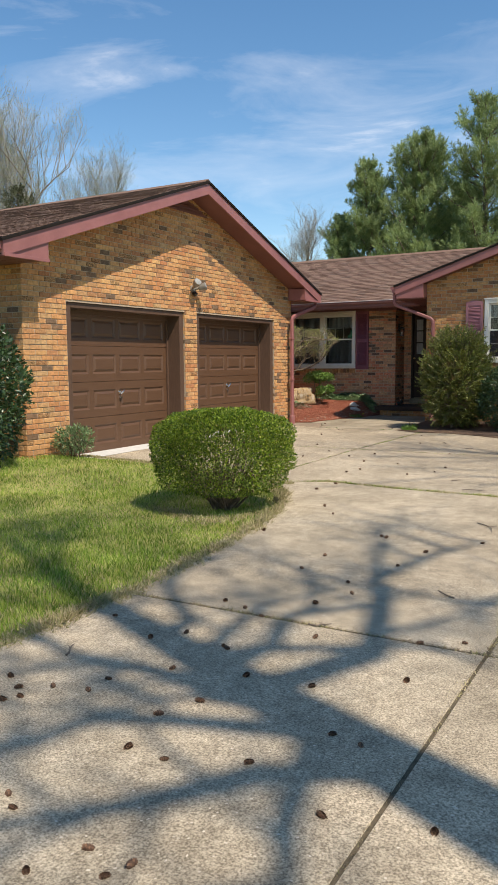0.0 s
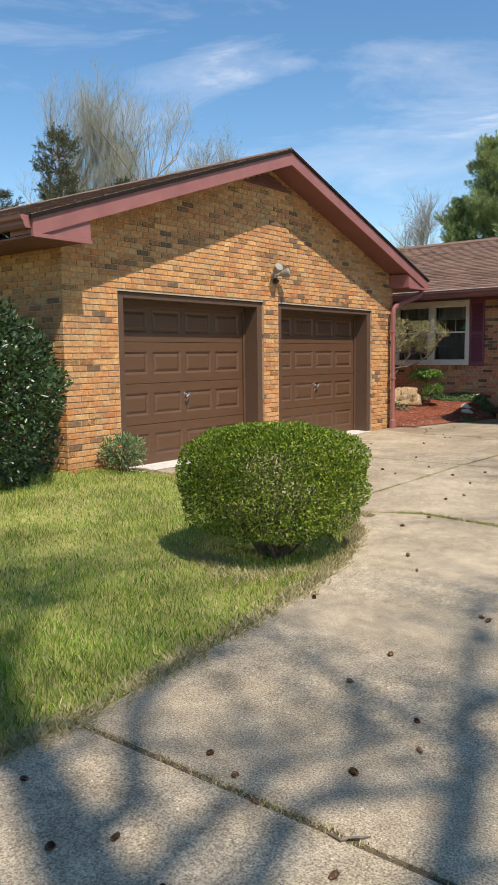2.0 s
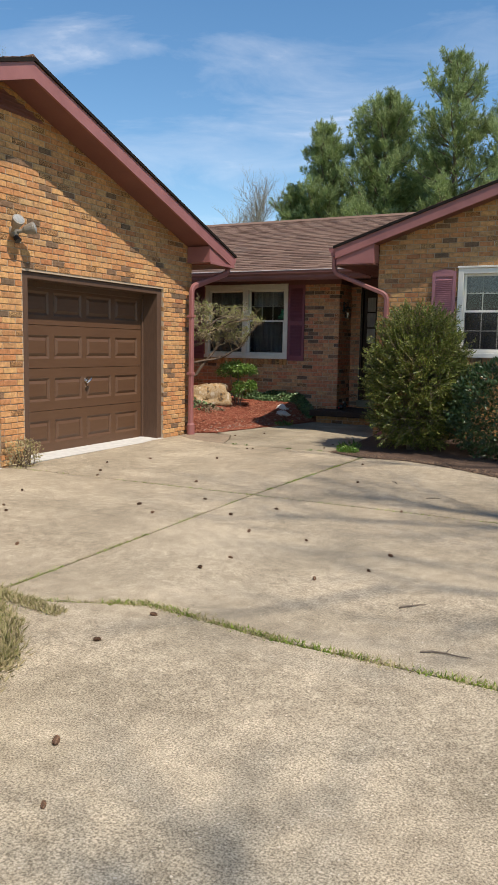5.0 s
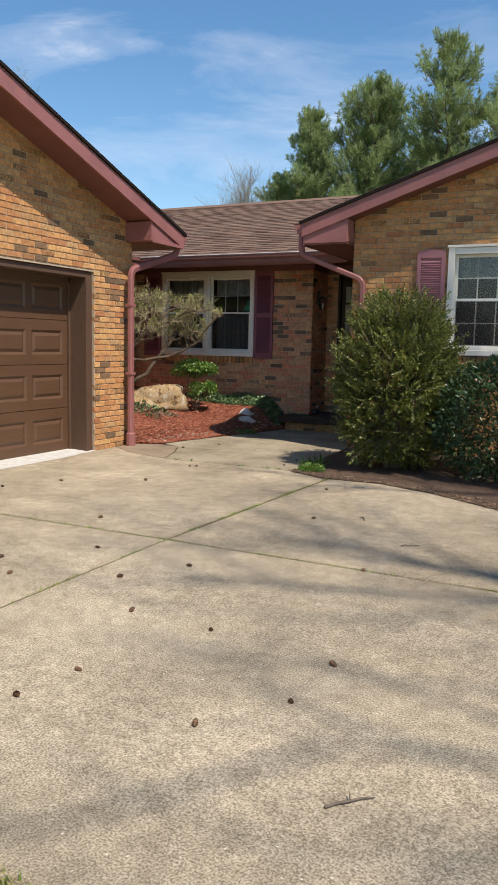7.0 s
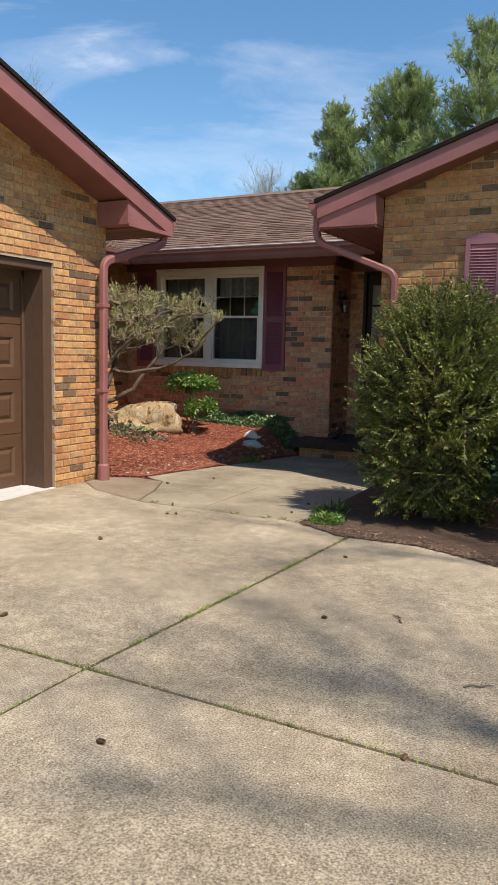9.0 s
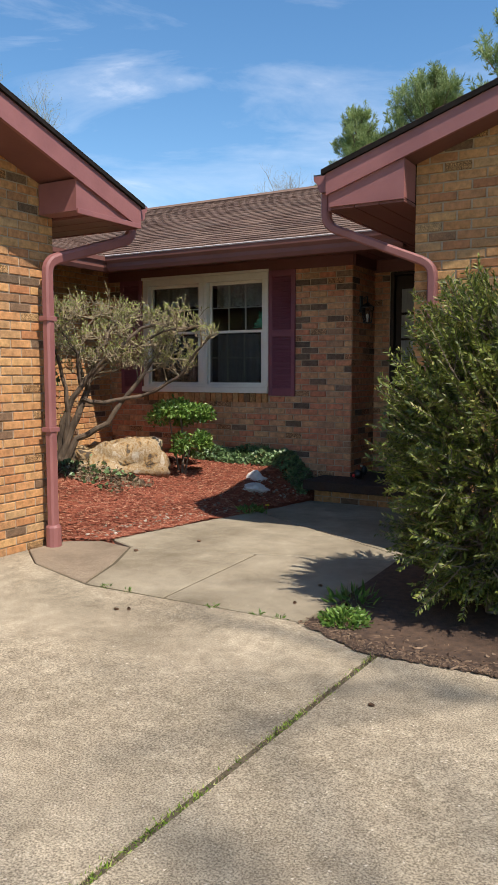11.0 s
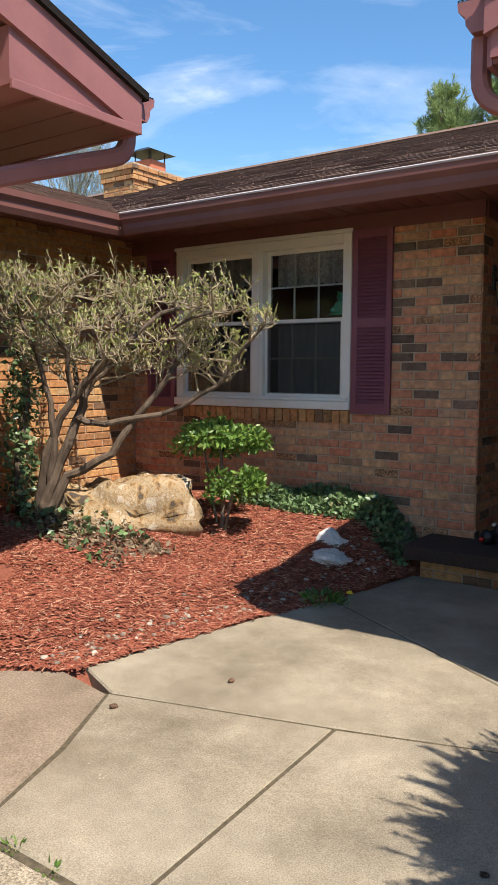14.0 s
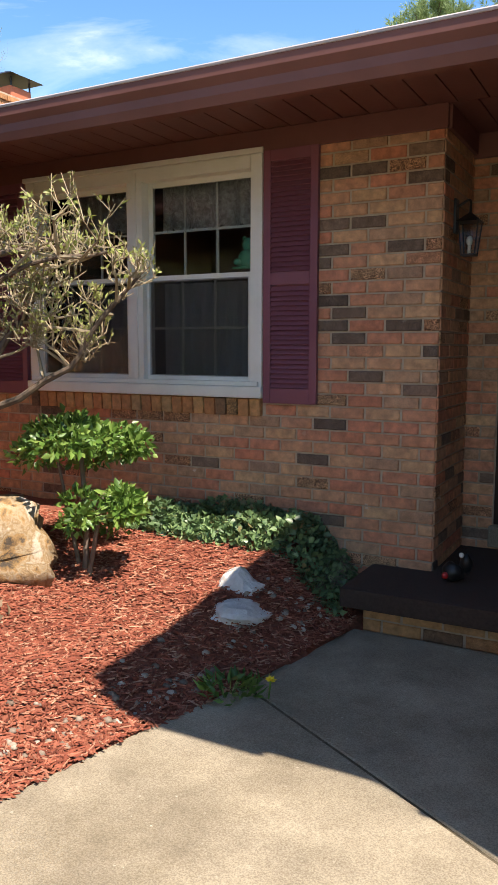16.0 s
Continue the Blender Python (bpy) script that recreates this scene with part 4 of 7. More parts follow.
def arc(pts, r=0.09, n=5):
    """Rounds the corners of a polyline."""
    pts = [Vector(p) for p in pts]
    out = [pts[0]]
    for a, c, e in zip(pts, pts[1:], pts[2:]):
        p, q = c + (a - c).normalized() * r, c + (e - c).normalized() * r
        for k in range(n + 1):
            t = k / n
            out.append(p * (1 - t) ** 2 + c * 2 * t * (1 - t) + q * t * t)
    return out + [pts[-1]]


def downspout(name, label, pts, foot):
    d = thing(name, label, "downspout")
    b = Build()
    b.pipe(arc(pts), 0.042, 0.032)
    part("pipe", b, M_TRIM, d)
    x, y, z = foot
    b = Build()
    b.tube([(x, y, z - 0.02), (x, y, z + 0.15), (x, y, z + 0.17)], [0.062, 0.060, 0.05], 12)
    part("drain_boot", b, M_TRIM, d, "round drain boot")
    for zz in (z + 0.9, z + 1.75):
        b = Build()
        b.box(x - 0.05, y - 0.052, zz, x + 0.04, y + 0.052, zz + 0.035, 0.004)
        part("strap", b, M_TRIM, d)
    return d


downspout("downspout", "mauve downspout at the corner of the garage", [(-7.10, GYE + 0.05, GG), (-7.10, GYE + 0.05, 2.95), (-7.265, 14.085, 2.68), (-7.265, 14.085, 0.6)], (-7.265, 14.085, slab_z(0, 14)))
downspout("downspout", "mauve downspout at the corner of the gable wing", [(RTIP - 0.05, 15.06, GG + 0.06), (RTIP - 0.05, 15.06, 2.92), (-4.61, 15.165, 2.60), (-4.61, 15.165, 0.6)], (-4.61, 15.165, 0.48))


# ---- garage doors ----
def garage_door(y0, y1, label):
    """A sectional steel door of four leaves with four raised panels each, in a dark wooden frame."""
    d = thing("garage_door", label, "garage door", group="pair of garage doors")
    x = GX - 0.29
    zb = slab_z(0, y0) + 0.02
    w = 0.13
    ya, yb = y0 + 0.10, y1 - 0.10
    h = (DOOR_TOP - 0.06 - zb) / 4
    pw = (yb - ya - 0.16) / 4
    for i in range(4):
        # a back sheet, with rails and stiles on it round four recessed panels
        za, zb2 = zb + i * h + 0.003, zb + (i + 1) * h - 0.003
        z0, z1 = zb + i * h + 0.115, zb + (i + 1) * h - 0.120
        bays = [(ya + 0.08 + k * pw + 0.045, ya + 0.08 + (k + 1) * pw - 0.045) for k in range(4)]
        b = Build()
        b.box(x - 0.050, ya, za, x - 0.020, yb, zb2)
        b.box(x - 0.020, ya, za, x, yb, z0)
        b.box(x - 0.020, ya, z1, x, yb, zb2)
        edges = [ya] + [q for bay in bays for q in bay] + [yb]
        for a, c in zip(edges[::2], edges[1::2]):
            b.box(x - 0.020, a, z0, x, c, z1)
        sec = part("door_section", b, M_DOOR, d)
        for p0, p1 in bays:
            b = Build()
            rings = [(0, 0.0), (0.026, -0.017), (0.032, -0.017), (0.066, -0.001)]
            vs = []
            for s, o in rings:
                vs += [(x + o, p0 + s, z0 + s), (x + o, p1 - s, z0 + s), (x + o, p1 - s, z1 - s), (x + o, p0 + s, z1 - s)]
            n = len(rings)
            b.add(vs, [(r * 4 + q, r * 4 + (q + 1) % 4, r * 4 + 4 + (q + 1) % 4, r * 4 + 4 + q) for r in range(n - 1) for q in range(4)] + [tuple(range(4 * n - 4, 4 * n))])
            part("raised_panel", b, M_DOOR, sec)
    ym, zh = (ya + yb) / 2 + 0.03, zb + 2 * h - 0.17
    b = Build()
    b.tube([(x, ym, zh), (x + 0.012, ym, zh)], 0.035, 14)
    b.tube([(x, ym, zh), (x + 0.06, ym, zh)], 0.011, 8)
    b.tube([(x + 0.058, ym - 0.045, zh - 0.03), (x + 0.066, ym, zh), (x + 0.058, ym + 0.045, zh + 0.03)], [0.008, 0.013, 0.008], 8)
    b.tube([(x, ym, zh - 0.085), (x + 0.02, ym, zh - 0.085)], 0.015, 10)
    part("lock_handle", b, M_CHROME, d, "worn chrome T-handle lock")
    for a, c in ((y0 + 0.004, ya + 0.012), (yb - 0.012, y1 - 0.004)):
        b = Build()
        b.box(x - 0.06, a, zb - 0.06, GX - 0.025, c, DOOR_TOP - 0.004, 0.006)
        b.box(x + 0.002, a + (0.07 if a < ya else -0.03), zb - 0.06, x + 0.03, c + (0.03 if a < ya else -0.07), DOOR_TOP - 0.004, 0.005)
        part("jamb", b, M_JAMB, d)
    b = Build()
    b.box(x - 0.06, y0 + 0.11, DOOR_TOP - 0.075, GX - 0.025, y1 - 0.11, DOOR_TOP - 0.004, 0.006)
    b.box(x + 0.002, y0 + 0.11, DOOR_TOP - 0.14, x + 0.03, y1 - 0.11, DOOR_TOP - 0.06, 0.005)
    part("head_jamb", b, M_JAMB, d)
    b = Build()
    b.box(x - 0.04, ya, zb - 0.028, x + 0.006, yb, zb + 0.004, 0.006)
    part("bottom_seal", b, M_BLACK, d)
    return d


garage_door(*D1, "dark brown panelled steel garage door, closed, in a brick opening")
garage_door(*D2, "dark brown panelled steel garage door, closed, beside the downspout")
b = Build()
b.box(GX - 0.06, D1[0] + 0.02, DOOR_TOP - 0.002, GX - 0.004, D2[1] - 0.02, DOOR_TOP + 0.008)
tagged(part("trim_lintel", b, M_JAMB), "steel lintel over the garage doors", "lintel", kind="structure")
b = Build()
b.box(-14.3, GY0 + 0.2, 0.36, -7.7, GY1 - 0.25, 0.42)
b.box(-8.6, GY0 + 0.23, 0.42, -8.5, GY1 - 0.25, 3.0)
tagged(part("floor_garage", b, M_CONC_SMOOTH), "dim concrete garage interior", "floor", kind="structure")


# ---- windows, shutters, front door ----
def double_window(name, label, x0, x1, z0, z1, y, grids):
    """A white two-light sash window in a wall facing -y, with muntins and glass."""
    win = tagged(new(name), label, "window", kind="structure")
    ym = (x0 + x1) / 2
    yf = y - 0.028
    b = Build()
    fw = 0.075
    b.box(x0, yf, z0, x0 + fw, y + 0.10, z1, 0.006)
    b.box(x1 - fw, yf, z0, x1, y + 0.10, z1, 0.006)
    b.box(x0 + fw, yf + 0.002, z1 - fw, x1 - fw, y + 0.10, z1 - 0.001, 0.006)
    b.box(ym - 0.058, yf + 0.001, z0 + 0.06, ym + 0.058, y + 0.10, z1 - fw, 0.006)
    b.box(ym - 0.02, yf - 0.008, z0 + 0.06, ym + 0.02, yf, z1 - 0.02, 0.004)
    part("window_frame", b, M_WHITE, win)
    b = Build()
    b.box(x0 - 0.01, yf - 0.03, z0 - 0.005, x1 + 0.01, y + 0.09, z0 + 0.062, 0.008)
    b.box(x0 + 0.02, yf - 0.012, z0 + 0.063, x1 - 0.02, y + 0.09, z0 + 0.09, 0.005)
    part("window_sill", b, M_WHITE, win)
    b = Build()
    b.box(x0 - 0.012, yf - 0.016, z1, x1 + 0.012, y + 0.05, z1 + 0.03, 0.006)
    part("head_trim", b, M_WHITE, win)
    zm = z0 + (z1 - z0) * 0.515
    for a, c, grid in ((x0 + fw, ym - 0.058, grids[0]), (ym + 0.058, x1 - fw, grids[1])):
        for lo, hi, dy in ((z0 + 0.085, zm + 0.02, 0.0), (zm - 0.015, z1 - fw, 0.032)):
            b = Build()
            s = 0.034
            ys = y + dy + 0.008
            b.box(a + 0.002, ys, lo, a + s, ys + 0.03, hi, 0.004)
            b.box(c - s, ys, lo, c - 0.002, ys + 0.03, hi, 0.004)
            b.box(a + s, ys + 0.001, lo, c - s, ys + 0.03, lo + s, 0.004)
            b.box(a + s, ys + 0.001, hi - s, c - s, ys + 0.03, hi, 0.004)
            sash = part("sash", b, M_WHITE, win)
            g0, g1, h0, h1 = a + s, c - s, lo + s, hi - s
            if grid:
                for k in (1, 2):
                    b = Build()
                    xm = lean(g0, g1, k / 3)
                    b.box(xm - 0.007, ys + 0.010, h0, xm + 0.007, ys + 0.020, h1)
                    part("muntin", b, M_WHITE, sash)
                b = Build()
                zz = (h0 + h1) / 2
                b.box(g0, ys + 0.0095, zz - 0.007, g1, ys + 0.0205, zz + 0.007)
                part("muntin", b, M_WHITE, sash)
            b = Build()
            b.box(g0 - 0.004, ys + 0.006, h0 - 0.004, g1 + 0.004, ys + 0.009, h1 + 0.004)
            pane = part("pane", b, M_GLASS, sash)
            pane.visible_shadow = False
            if dy == 0.0:
                b = Build()
                b.box(g0 - 0.006, ys - 0.006, h0 - 0.006, g1 + 0.006, ys - 0.004, h1 + 0.006)
                part("insect_screen", b, M_SCREEN, sash, "dark insect screen")
    # the room behind, its dimness put into the dark wall colour
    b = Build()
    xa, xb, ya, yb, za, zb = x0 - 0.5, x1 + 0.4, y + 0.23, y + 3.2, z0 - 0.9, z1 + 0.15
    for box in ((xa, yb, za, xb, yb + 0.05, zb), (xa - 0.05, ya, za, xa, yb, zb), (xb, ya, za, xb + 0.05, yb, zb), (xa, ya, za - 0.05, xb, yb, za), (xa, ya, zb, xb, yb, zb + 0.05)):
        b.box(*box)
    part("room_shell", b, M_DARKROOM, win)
    return win


def curtain(name, label, x0, x1, z0, z1, y, mat, folds, depth):
    b = Build()
    n = folds * 8
    vs = []
    for j in range(5):
        for i in range(n + 1):
            t = i / n
            z = lean(z1, z0, j / 4) + (0.012 * math.sin(i * 1.7) if j == 4 else 0)
            vs.append((lean(x0, x1, t), y + depth * math.sin(2 * math.pi * folds * t + 0.5 * math.sin(5 * t)) * (0.5 + 0.125 * j), z))
    b.add(vs, [(j * (n + 1) + i, j * (n + 1) + i + 1, (j + 1) * (n + 1) + i + 1, (j + 1) * (n + 1) + i) for j in range(4) for i in range(n)])
    return tagged(part(name, b, mat, smooth=True), label, "curtain")


double_window("window_1", "white vinyl two-light sash window with grilles", *WIN, WY, (True, True))
double_window("window_2", "white vinyl sash window in the gable wing wall", *RWIN, RY, (True, True))
curtain("lace_valance", "scalloped lace valance behind the window glass", -7.95, -7.2, 2.60, 2.90, WY + 0.12, M_LACE, 5, 0.03)
curtain("lace_valance", "lace valance behind the twiggy tree", -8.85, -8.10, 2.62, 2.90, WY + 0.12, M_LACE, 5, 0.03)
curtain("cafe_curtain", "grey sheer cafe curtain in the lower sash", -7.95, -7.2, 1.66, 2.28, WY + 0.13, M_SHEER, 9, 0.022)
curtain("cafe_curtain", "pale sheer cafe curtain behind the twiggy tree", -8.86, -8.08, 1.66, 2.28, WY + 0.13, M_SHEER, 9, 0.022)
curtain("lace_valance", "lace valance in the gable wing window", -3.55, -1.9, 2.62, 2.88, RY + 0.12, M_LACE, 11, 0.03)

fig = Build()
fig.blob((-7.335, WY + 0.085, 2.405), (0.060, 0.035, 0.055), 0.12, 3)
fig.blob((-7.325, WY + 0.085, 2.485), (0.040, 0.03, 0.038), 0.1, 4)
fig.blob((-7.352, WY + 0.085, 2.520), (0.014, 0.012, 0.014), 0.1, 5)
fig.blob((-7.300, WY + 0.085, 2.520), (0.014, 0.012, 0.014), 0.1, 6)
fig.blob((-7.385, WY + 0.075, 2.385), (0.035, 0.03, 0.022), 0.1, 7)
fig.box(-7.42, WY + 0.055, 2.345, -7.26, WY + 0.11, 2.358, 0.004)
tagged(part("bear_figurine", fig, M_GREENGLASS, smooth=True), "small green ceramic bear on the sash rail", "figurine")


def shutter(label, x0, x1, z0, z1, y, mat, arch=False):
    s = thing("shutter", label, "shutter", group="louvred window shutters")
    b = Build()
    st = 0.045
    zm = lean(z0, z1, 0.50)
    b.box(x0, y - 0.042, z0, x0 + st, y - 0.011, z1, 0.004)
    b.box(x1 - st, y - 0.042, z0, x1, y - 0.011, z1, 0.004)
    for a, c in ((z0, z0 + 0.085), (zm - 0.035, zm + 0.035), (z1 - 0.06, z1)):
        b.box(x0 + st, y - 0.041, a, x1 - st, y - 0.011, c, 0.003)
    if arch:
        b.prism([(x0, z1 - 0.001), (x1, z1 - 0.001), (x1, z1 + 0.01), (lean(x0, x1, .75), z1 + 0.032), ((x0 + x1) / 2, z1 + 0.04), (lean(x0, x1, .25), z1 + 0.032), (x0, z1 + 0.01)], "y", y - 0.042, y - 0.011)
    part("frame", b, mat, s)
    b = Build()
    b.box(x0 + st - 0.004, y - 0.020, z0 + 0.02, x1 - st + 0.004, y - 0.012, z1 - 0.02)
    part("backing", b, mat, s)
    sl = Build()
    sl.prism([(-0.042, -0.010), (-0.038, -0.013), (-0.018, 0.012), (-0.022, 0.015)], "x", x0 + st, x1 - st)
    me = sl.mesh("slat", mat)
    z = z0 + 0.10
    while z < z1 - 0.075:
        if not zm - 0.045 < z < zm + 0.045:
            ob = new("slat", me)
            ob.parent = s
            ob.location = (0, y, z)
        z += 0.027
    return s


shutter("plum louvred vinyl shutter beside the front window", -7.165, -6.835, 1.57, 2.965, WY, M_SHUTTER)
shutter("plum louvred vinyl shutter in shade behind the twiggy tree", -9.30, -8.97, 1.57, 2.965, WY, M_SHUTTER)
shutter("faded plum louvred shutter on the gable wing", -3.96, -3.63, 1.70, 2.90, RY, M_SHUTTERPINK, arch=True)


def front_door():
    d = tagged(new("door_1"), "dark brown front door, closed, with three narrow glass lights", "door", kind="structure")
    y = 18.12
    b = Build()
    b.box(-5.93, y, 0.87, -5.07, y + 0.045, 2.91, 0.005)
    leaf = part("door_leaf", b, M_DOORWOOD, d)
    for k, (a, c) in enumerate(((-5.98, -5.935), (-5.065, -5.02))):
        b = Build()
        b.box(a + 0.001, y - 0.05, 0.85, c, y + 0.06, 2.948, 0.005)
        part("jamb", b, M_DOORWOOD, d)
    b = Build()
    b.box(-5.934, y - 0.05, 2.913, -5.066, y + 0.06, 2.947, 0.004)
    part("head", b, M_DOORWOOD, d)
    for x0 in (-5.86, -5.30):
        for k in range(3):
            z0 = 1.93 + k * 0.285
            b = Build()
            b.box(x0, y - 0.006, z0, x0 + 0.16, y - 0.002, z0 + 0.26)
            p = part("glass_light", b, M_SHEER, leaf, "curtained glass light")
            b = Build()
            b.box(x0 - 0.015, y - 0.012, z0 - 0.015, x0, y - 0.001, z0 + 0.275)
            b.box(x0 + 0.16, y - 0.012, z0 - 0.015, x0 + 0.175, y - 0.001, z0 + 0.275)
            b.box(x0, y - 0.012, z0 + 0.26, x0 + 0.16, y - 0.001, z0 + 0.275)
            b.box(x0, y - 0.012, z0 - 0.015, x0 + 0.16, y - 0.001, z0)
            part("light_frame", b, M_DOORWOOD, leaf)
    for x0, z0 in ((-5.86, 1.02), (-5.47, 1.02)):
        b = Build()
        b.box(x0, y - 0.012, z0, x0 + 0.33, y - 0.001, z0 + 0.72, 0.008)
        part("door_panel", b, M_DOORWOOD, leaf)
    b = Build()
    b.tube([(-5.90, y, 1.83), (-5.90, y - 0.05, 1.83)], [0.012, 0.014], 10)
    b.blob((-5.90, y - 0.06, 1.83), (0.024, 0.02, 0.024), 0.02, 2)
    part("door_knob", b, M_BRASS, leaf, "aged brass knob", smooth=True)
    b = Build()
    b.box(-6.0, 18.02, 0.72, -5.0, 18.2, 0.845, 0.01)
    part("door_sill", b, M_CONC_SMOOTH, d)


front_door()


def porch():
    p = tagged(new("porch"), "low brick porch step with a dark carpeted slab", "step", kind="structure")
    b = Build()
    b.box(-6.50, 16.93, 0.605, RX0 - 0.003, 18.075, 0.705, 0.018)
    part("carpeted_slab", b, M_MAT, p, "dark brown outdoor carpet over concrete")
    b = Build()
    b.box(-6.40, 17.02, 0.40, RX0 - 0.003, 18.075, 0.604)
    part("base_core", b, M_MORTAR, p)
    me = brick_mesh(0.19, 0.0577).mesh("brick", M_BRICK)
    half = brick_mesh(0.09, 0.0577).mesh("brick", M_BRICK)
    for row in range(3):
        for i in range(9):
            cut = row % 2 and i == 0
            ob = new("brick", half if cut else me)
            ob.parent = p
            ob.matrix_local = pose(-6.40 + (0 if cut else i * 0.2032 - 0.1 * (row % 2)), 17.02, 0.41 + row * BRICK_H)
        for i in range(2):
            ob = new("brick", me)
            ob.parent = p
            ob.matrix_local = pose(-6.40, 17.22 + i * 0.2032 + 0.19, 0.41 + row * BRICK_H, 0, 0, -90)


porch()


def lantern():
    k = 0.68
    l = thing("wall_lantern", "black metal wall lantern with clear glass on shaded brick", "lamp")
    x, y, z = 0.02, 0.0, -0.2
    b = Build()
    b.box(0.001, y - 0.05, z + 0.16, 0.022, y + 0.05, z + 0.42, 0.006)
    part("back_plate", b, M_BLACK, l)
    b = Build()
    b.tube(arc([(x, y, z + 0.36), (x + 0.10, y, z + 0.42), (x + 0.10, y, z + 0.30)], 0.04), 0.01, 8)
    part("arm", b, M_BLACK, l)
    cx = x + 0.10
    b = Build()
    vs = []
    for zz, r in ((z, 0.05), (z + 0.24, 0.075)):
        vs += [(cx - r, y - r, zz), (cx + r, y - r, zz), (cx + r, y + r, zz), (cx - r, y + r, zz)]
    b.add(vs, [(0, 1, 5, 4), (1, 2, 6, 5), (2, 3, 7, 6), (3, 0, 4, 7)])
    part("glass", b, M_GLASS, l, "clear lantern glass").visible_shadow = False
    for sx in (-1, 1):
        for sy in (-1, 1):
            b = Build()
            b.tube([(cx + sx * 0.05, y + sy * 0.05, z), (cx + sx * 0.075, y + sy * 0.075, z + 0.24)], 0.006, 6)
            part("corner_bar", b, M_BLACK, l)
    b = Build()
    b.box(cx - 0.055, y - 0.055, z - 0.015, cx + 0.055, y + 0.055, z, 0.004)
    part("base", b, M_BLACK, l)
    b = Build()
    b.add([(cx - 0.09, y - 0.09, z + 0.24), (cx + 0.09, y - 0.09, z + 0.24), (cx + 0.09, y + 0.09, z + 0.24), (cx - 0.09, y + 0.09, z + 0.24), (cx, y, z + 0.32)], [(3, 2, 1, 0), (0, 1, 4), (1, 2, 4), (2, 3, 4), (3, 0, 4)])
    part("roof", b, M_BLACK, l)
    b = Build()
    b.tube([(cx, y, z), (cx, y, z + 0.07)], 0.014, 10)
    b.blob((cx, y, z + 0.10), (0.026, 0.026, 0.038), 0.02, 1)
    part("bulb", b, M_WHITE, l, smooth=True)
    l.matrix_world = pose(WX1 + 0.009, 17.64, 2.51) @ Matrix.Diagonal((k, k, k, 1))


lantern()

orn = thing("porch_ornament", "small dark porch ornament with red and white beads", "ornament")
b = Build()
b.blob((-6.03, 17.30, 0.755), (0.055, 0.05, 0.05), 0.25, 3)
b.blob((-5.97, 17.33, 0.80), (0.035, 0.03, 0.05), 0.25, 5)
part("body", b, M_BLACK, orn, smooth=True)
b = Build()
b.blob((-6.055, 17.25, 0.745), (0.018, 0.018, 0.018), 0.05, 1)
part("bead", b, M_RED, orn, "red bead", smooth=True)
b = Build()
b.blob((-5.985, 17.29, 0.85), (0.013, 0.013, 0.013), 0.05, 1)
part("bead", b, M_WHITE, orn, "white bead", smooth=True)


def floodlight():
    f = thing("floodlight", "grey twin floodlight on the garage gable brick", "lamp")
    y, z = 10.53, 3.00
    b = Build()
    b.tube([(GX + 0.008, y, z), (GX + 0.05, y, z)], [0.06, 0.055], 16)
    part("mount", b, M_GREY, f)
    for dy, tip in ((-0.09, (0.19, -0.10, 0.10)), (0.07, (0.22, 0.14, 0.05))):
        b = Build()
        base = Vector((GX + 0.05, y + dy * 0.5, z))
        t = Vector((GX, y, z)) + Vector(tip)
        d = (t - base).normalized()
        b.tube([base, base + d * 0.05, base + d * 0.08, base + d * 0.17, base + d * 0.19], [0.018, 0.022, 0.045, 0.068, 0.066], 16)
        lamp = part("lamp_head", b, M_GREY, f)
        b = Build()
        b.tube([base + d * 0.186, base + d * 0.196], [0.060, 0.045], 16)
        part("lens", b, M_SHEER, lamp, "frosted lamp lens")
    b = Build()
    b.tube([(GX + 0.03, y + 0.02, z - 0.05), (GX + 0.07, y + 0.02, z - 0.10)], [0.03, 0.04], 12)
    part("sensor", b, M_BLACK, f)


floodlight()


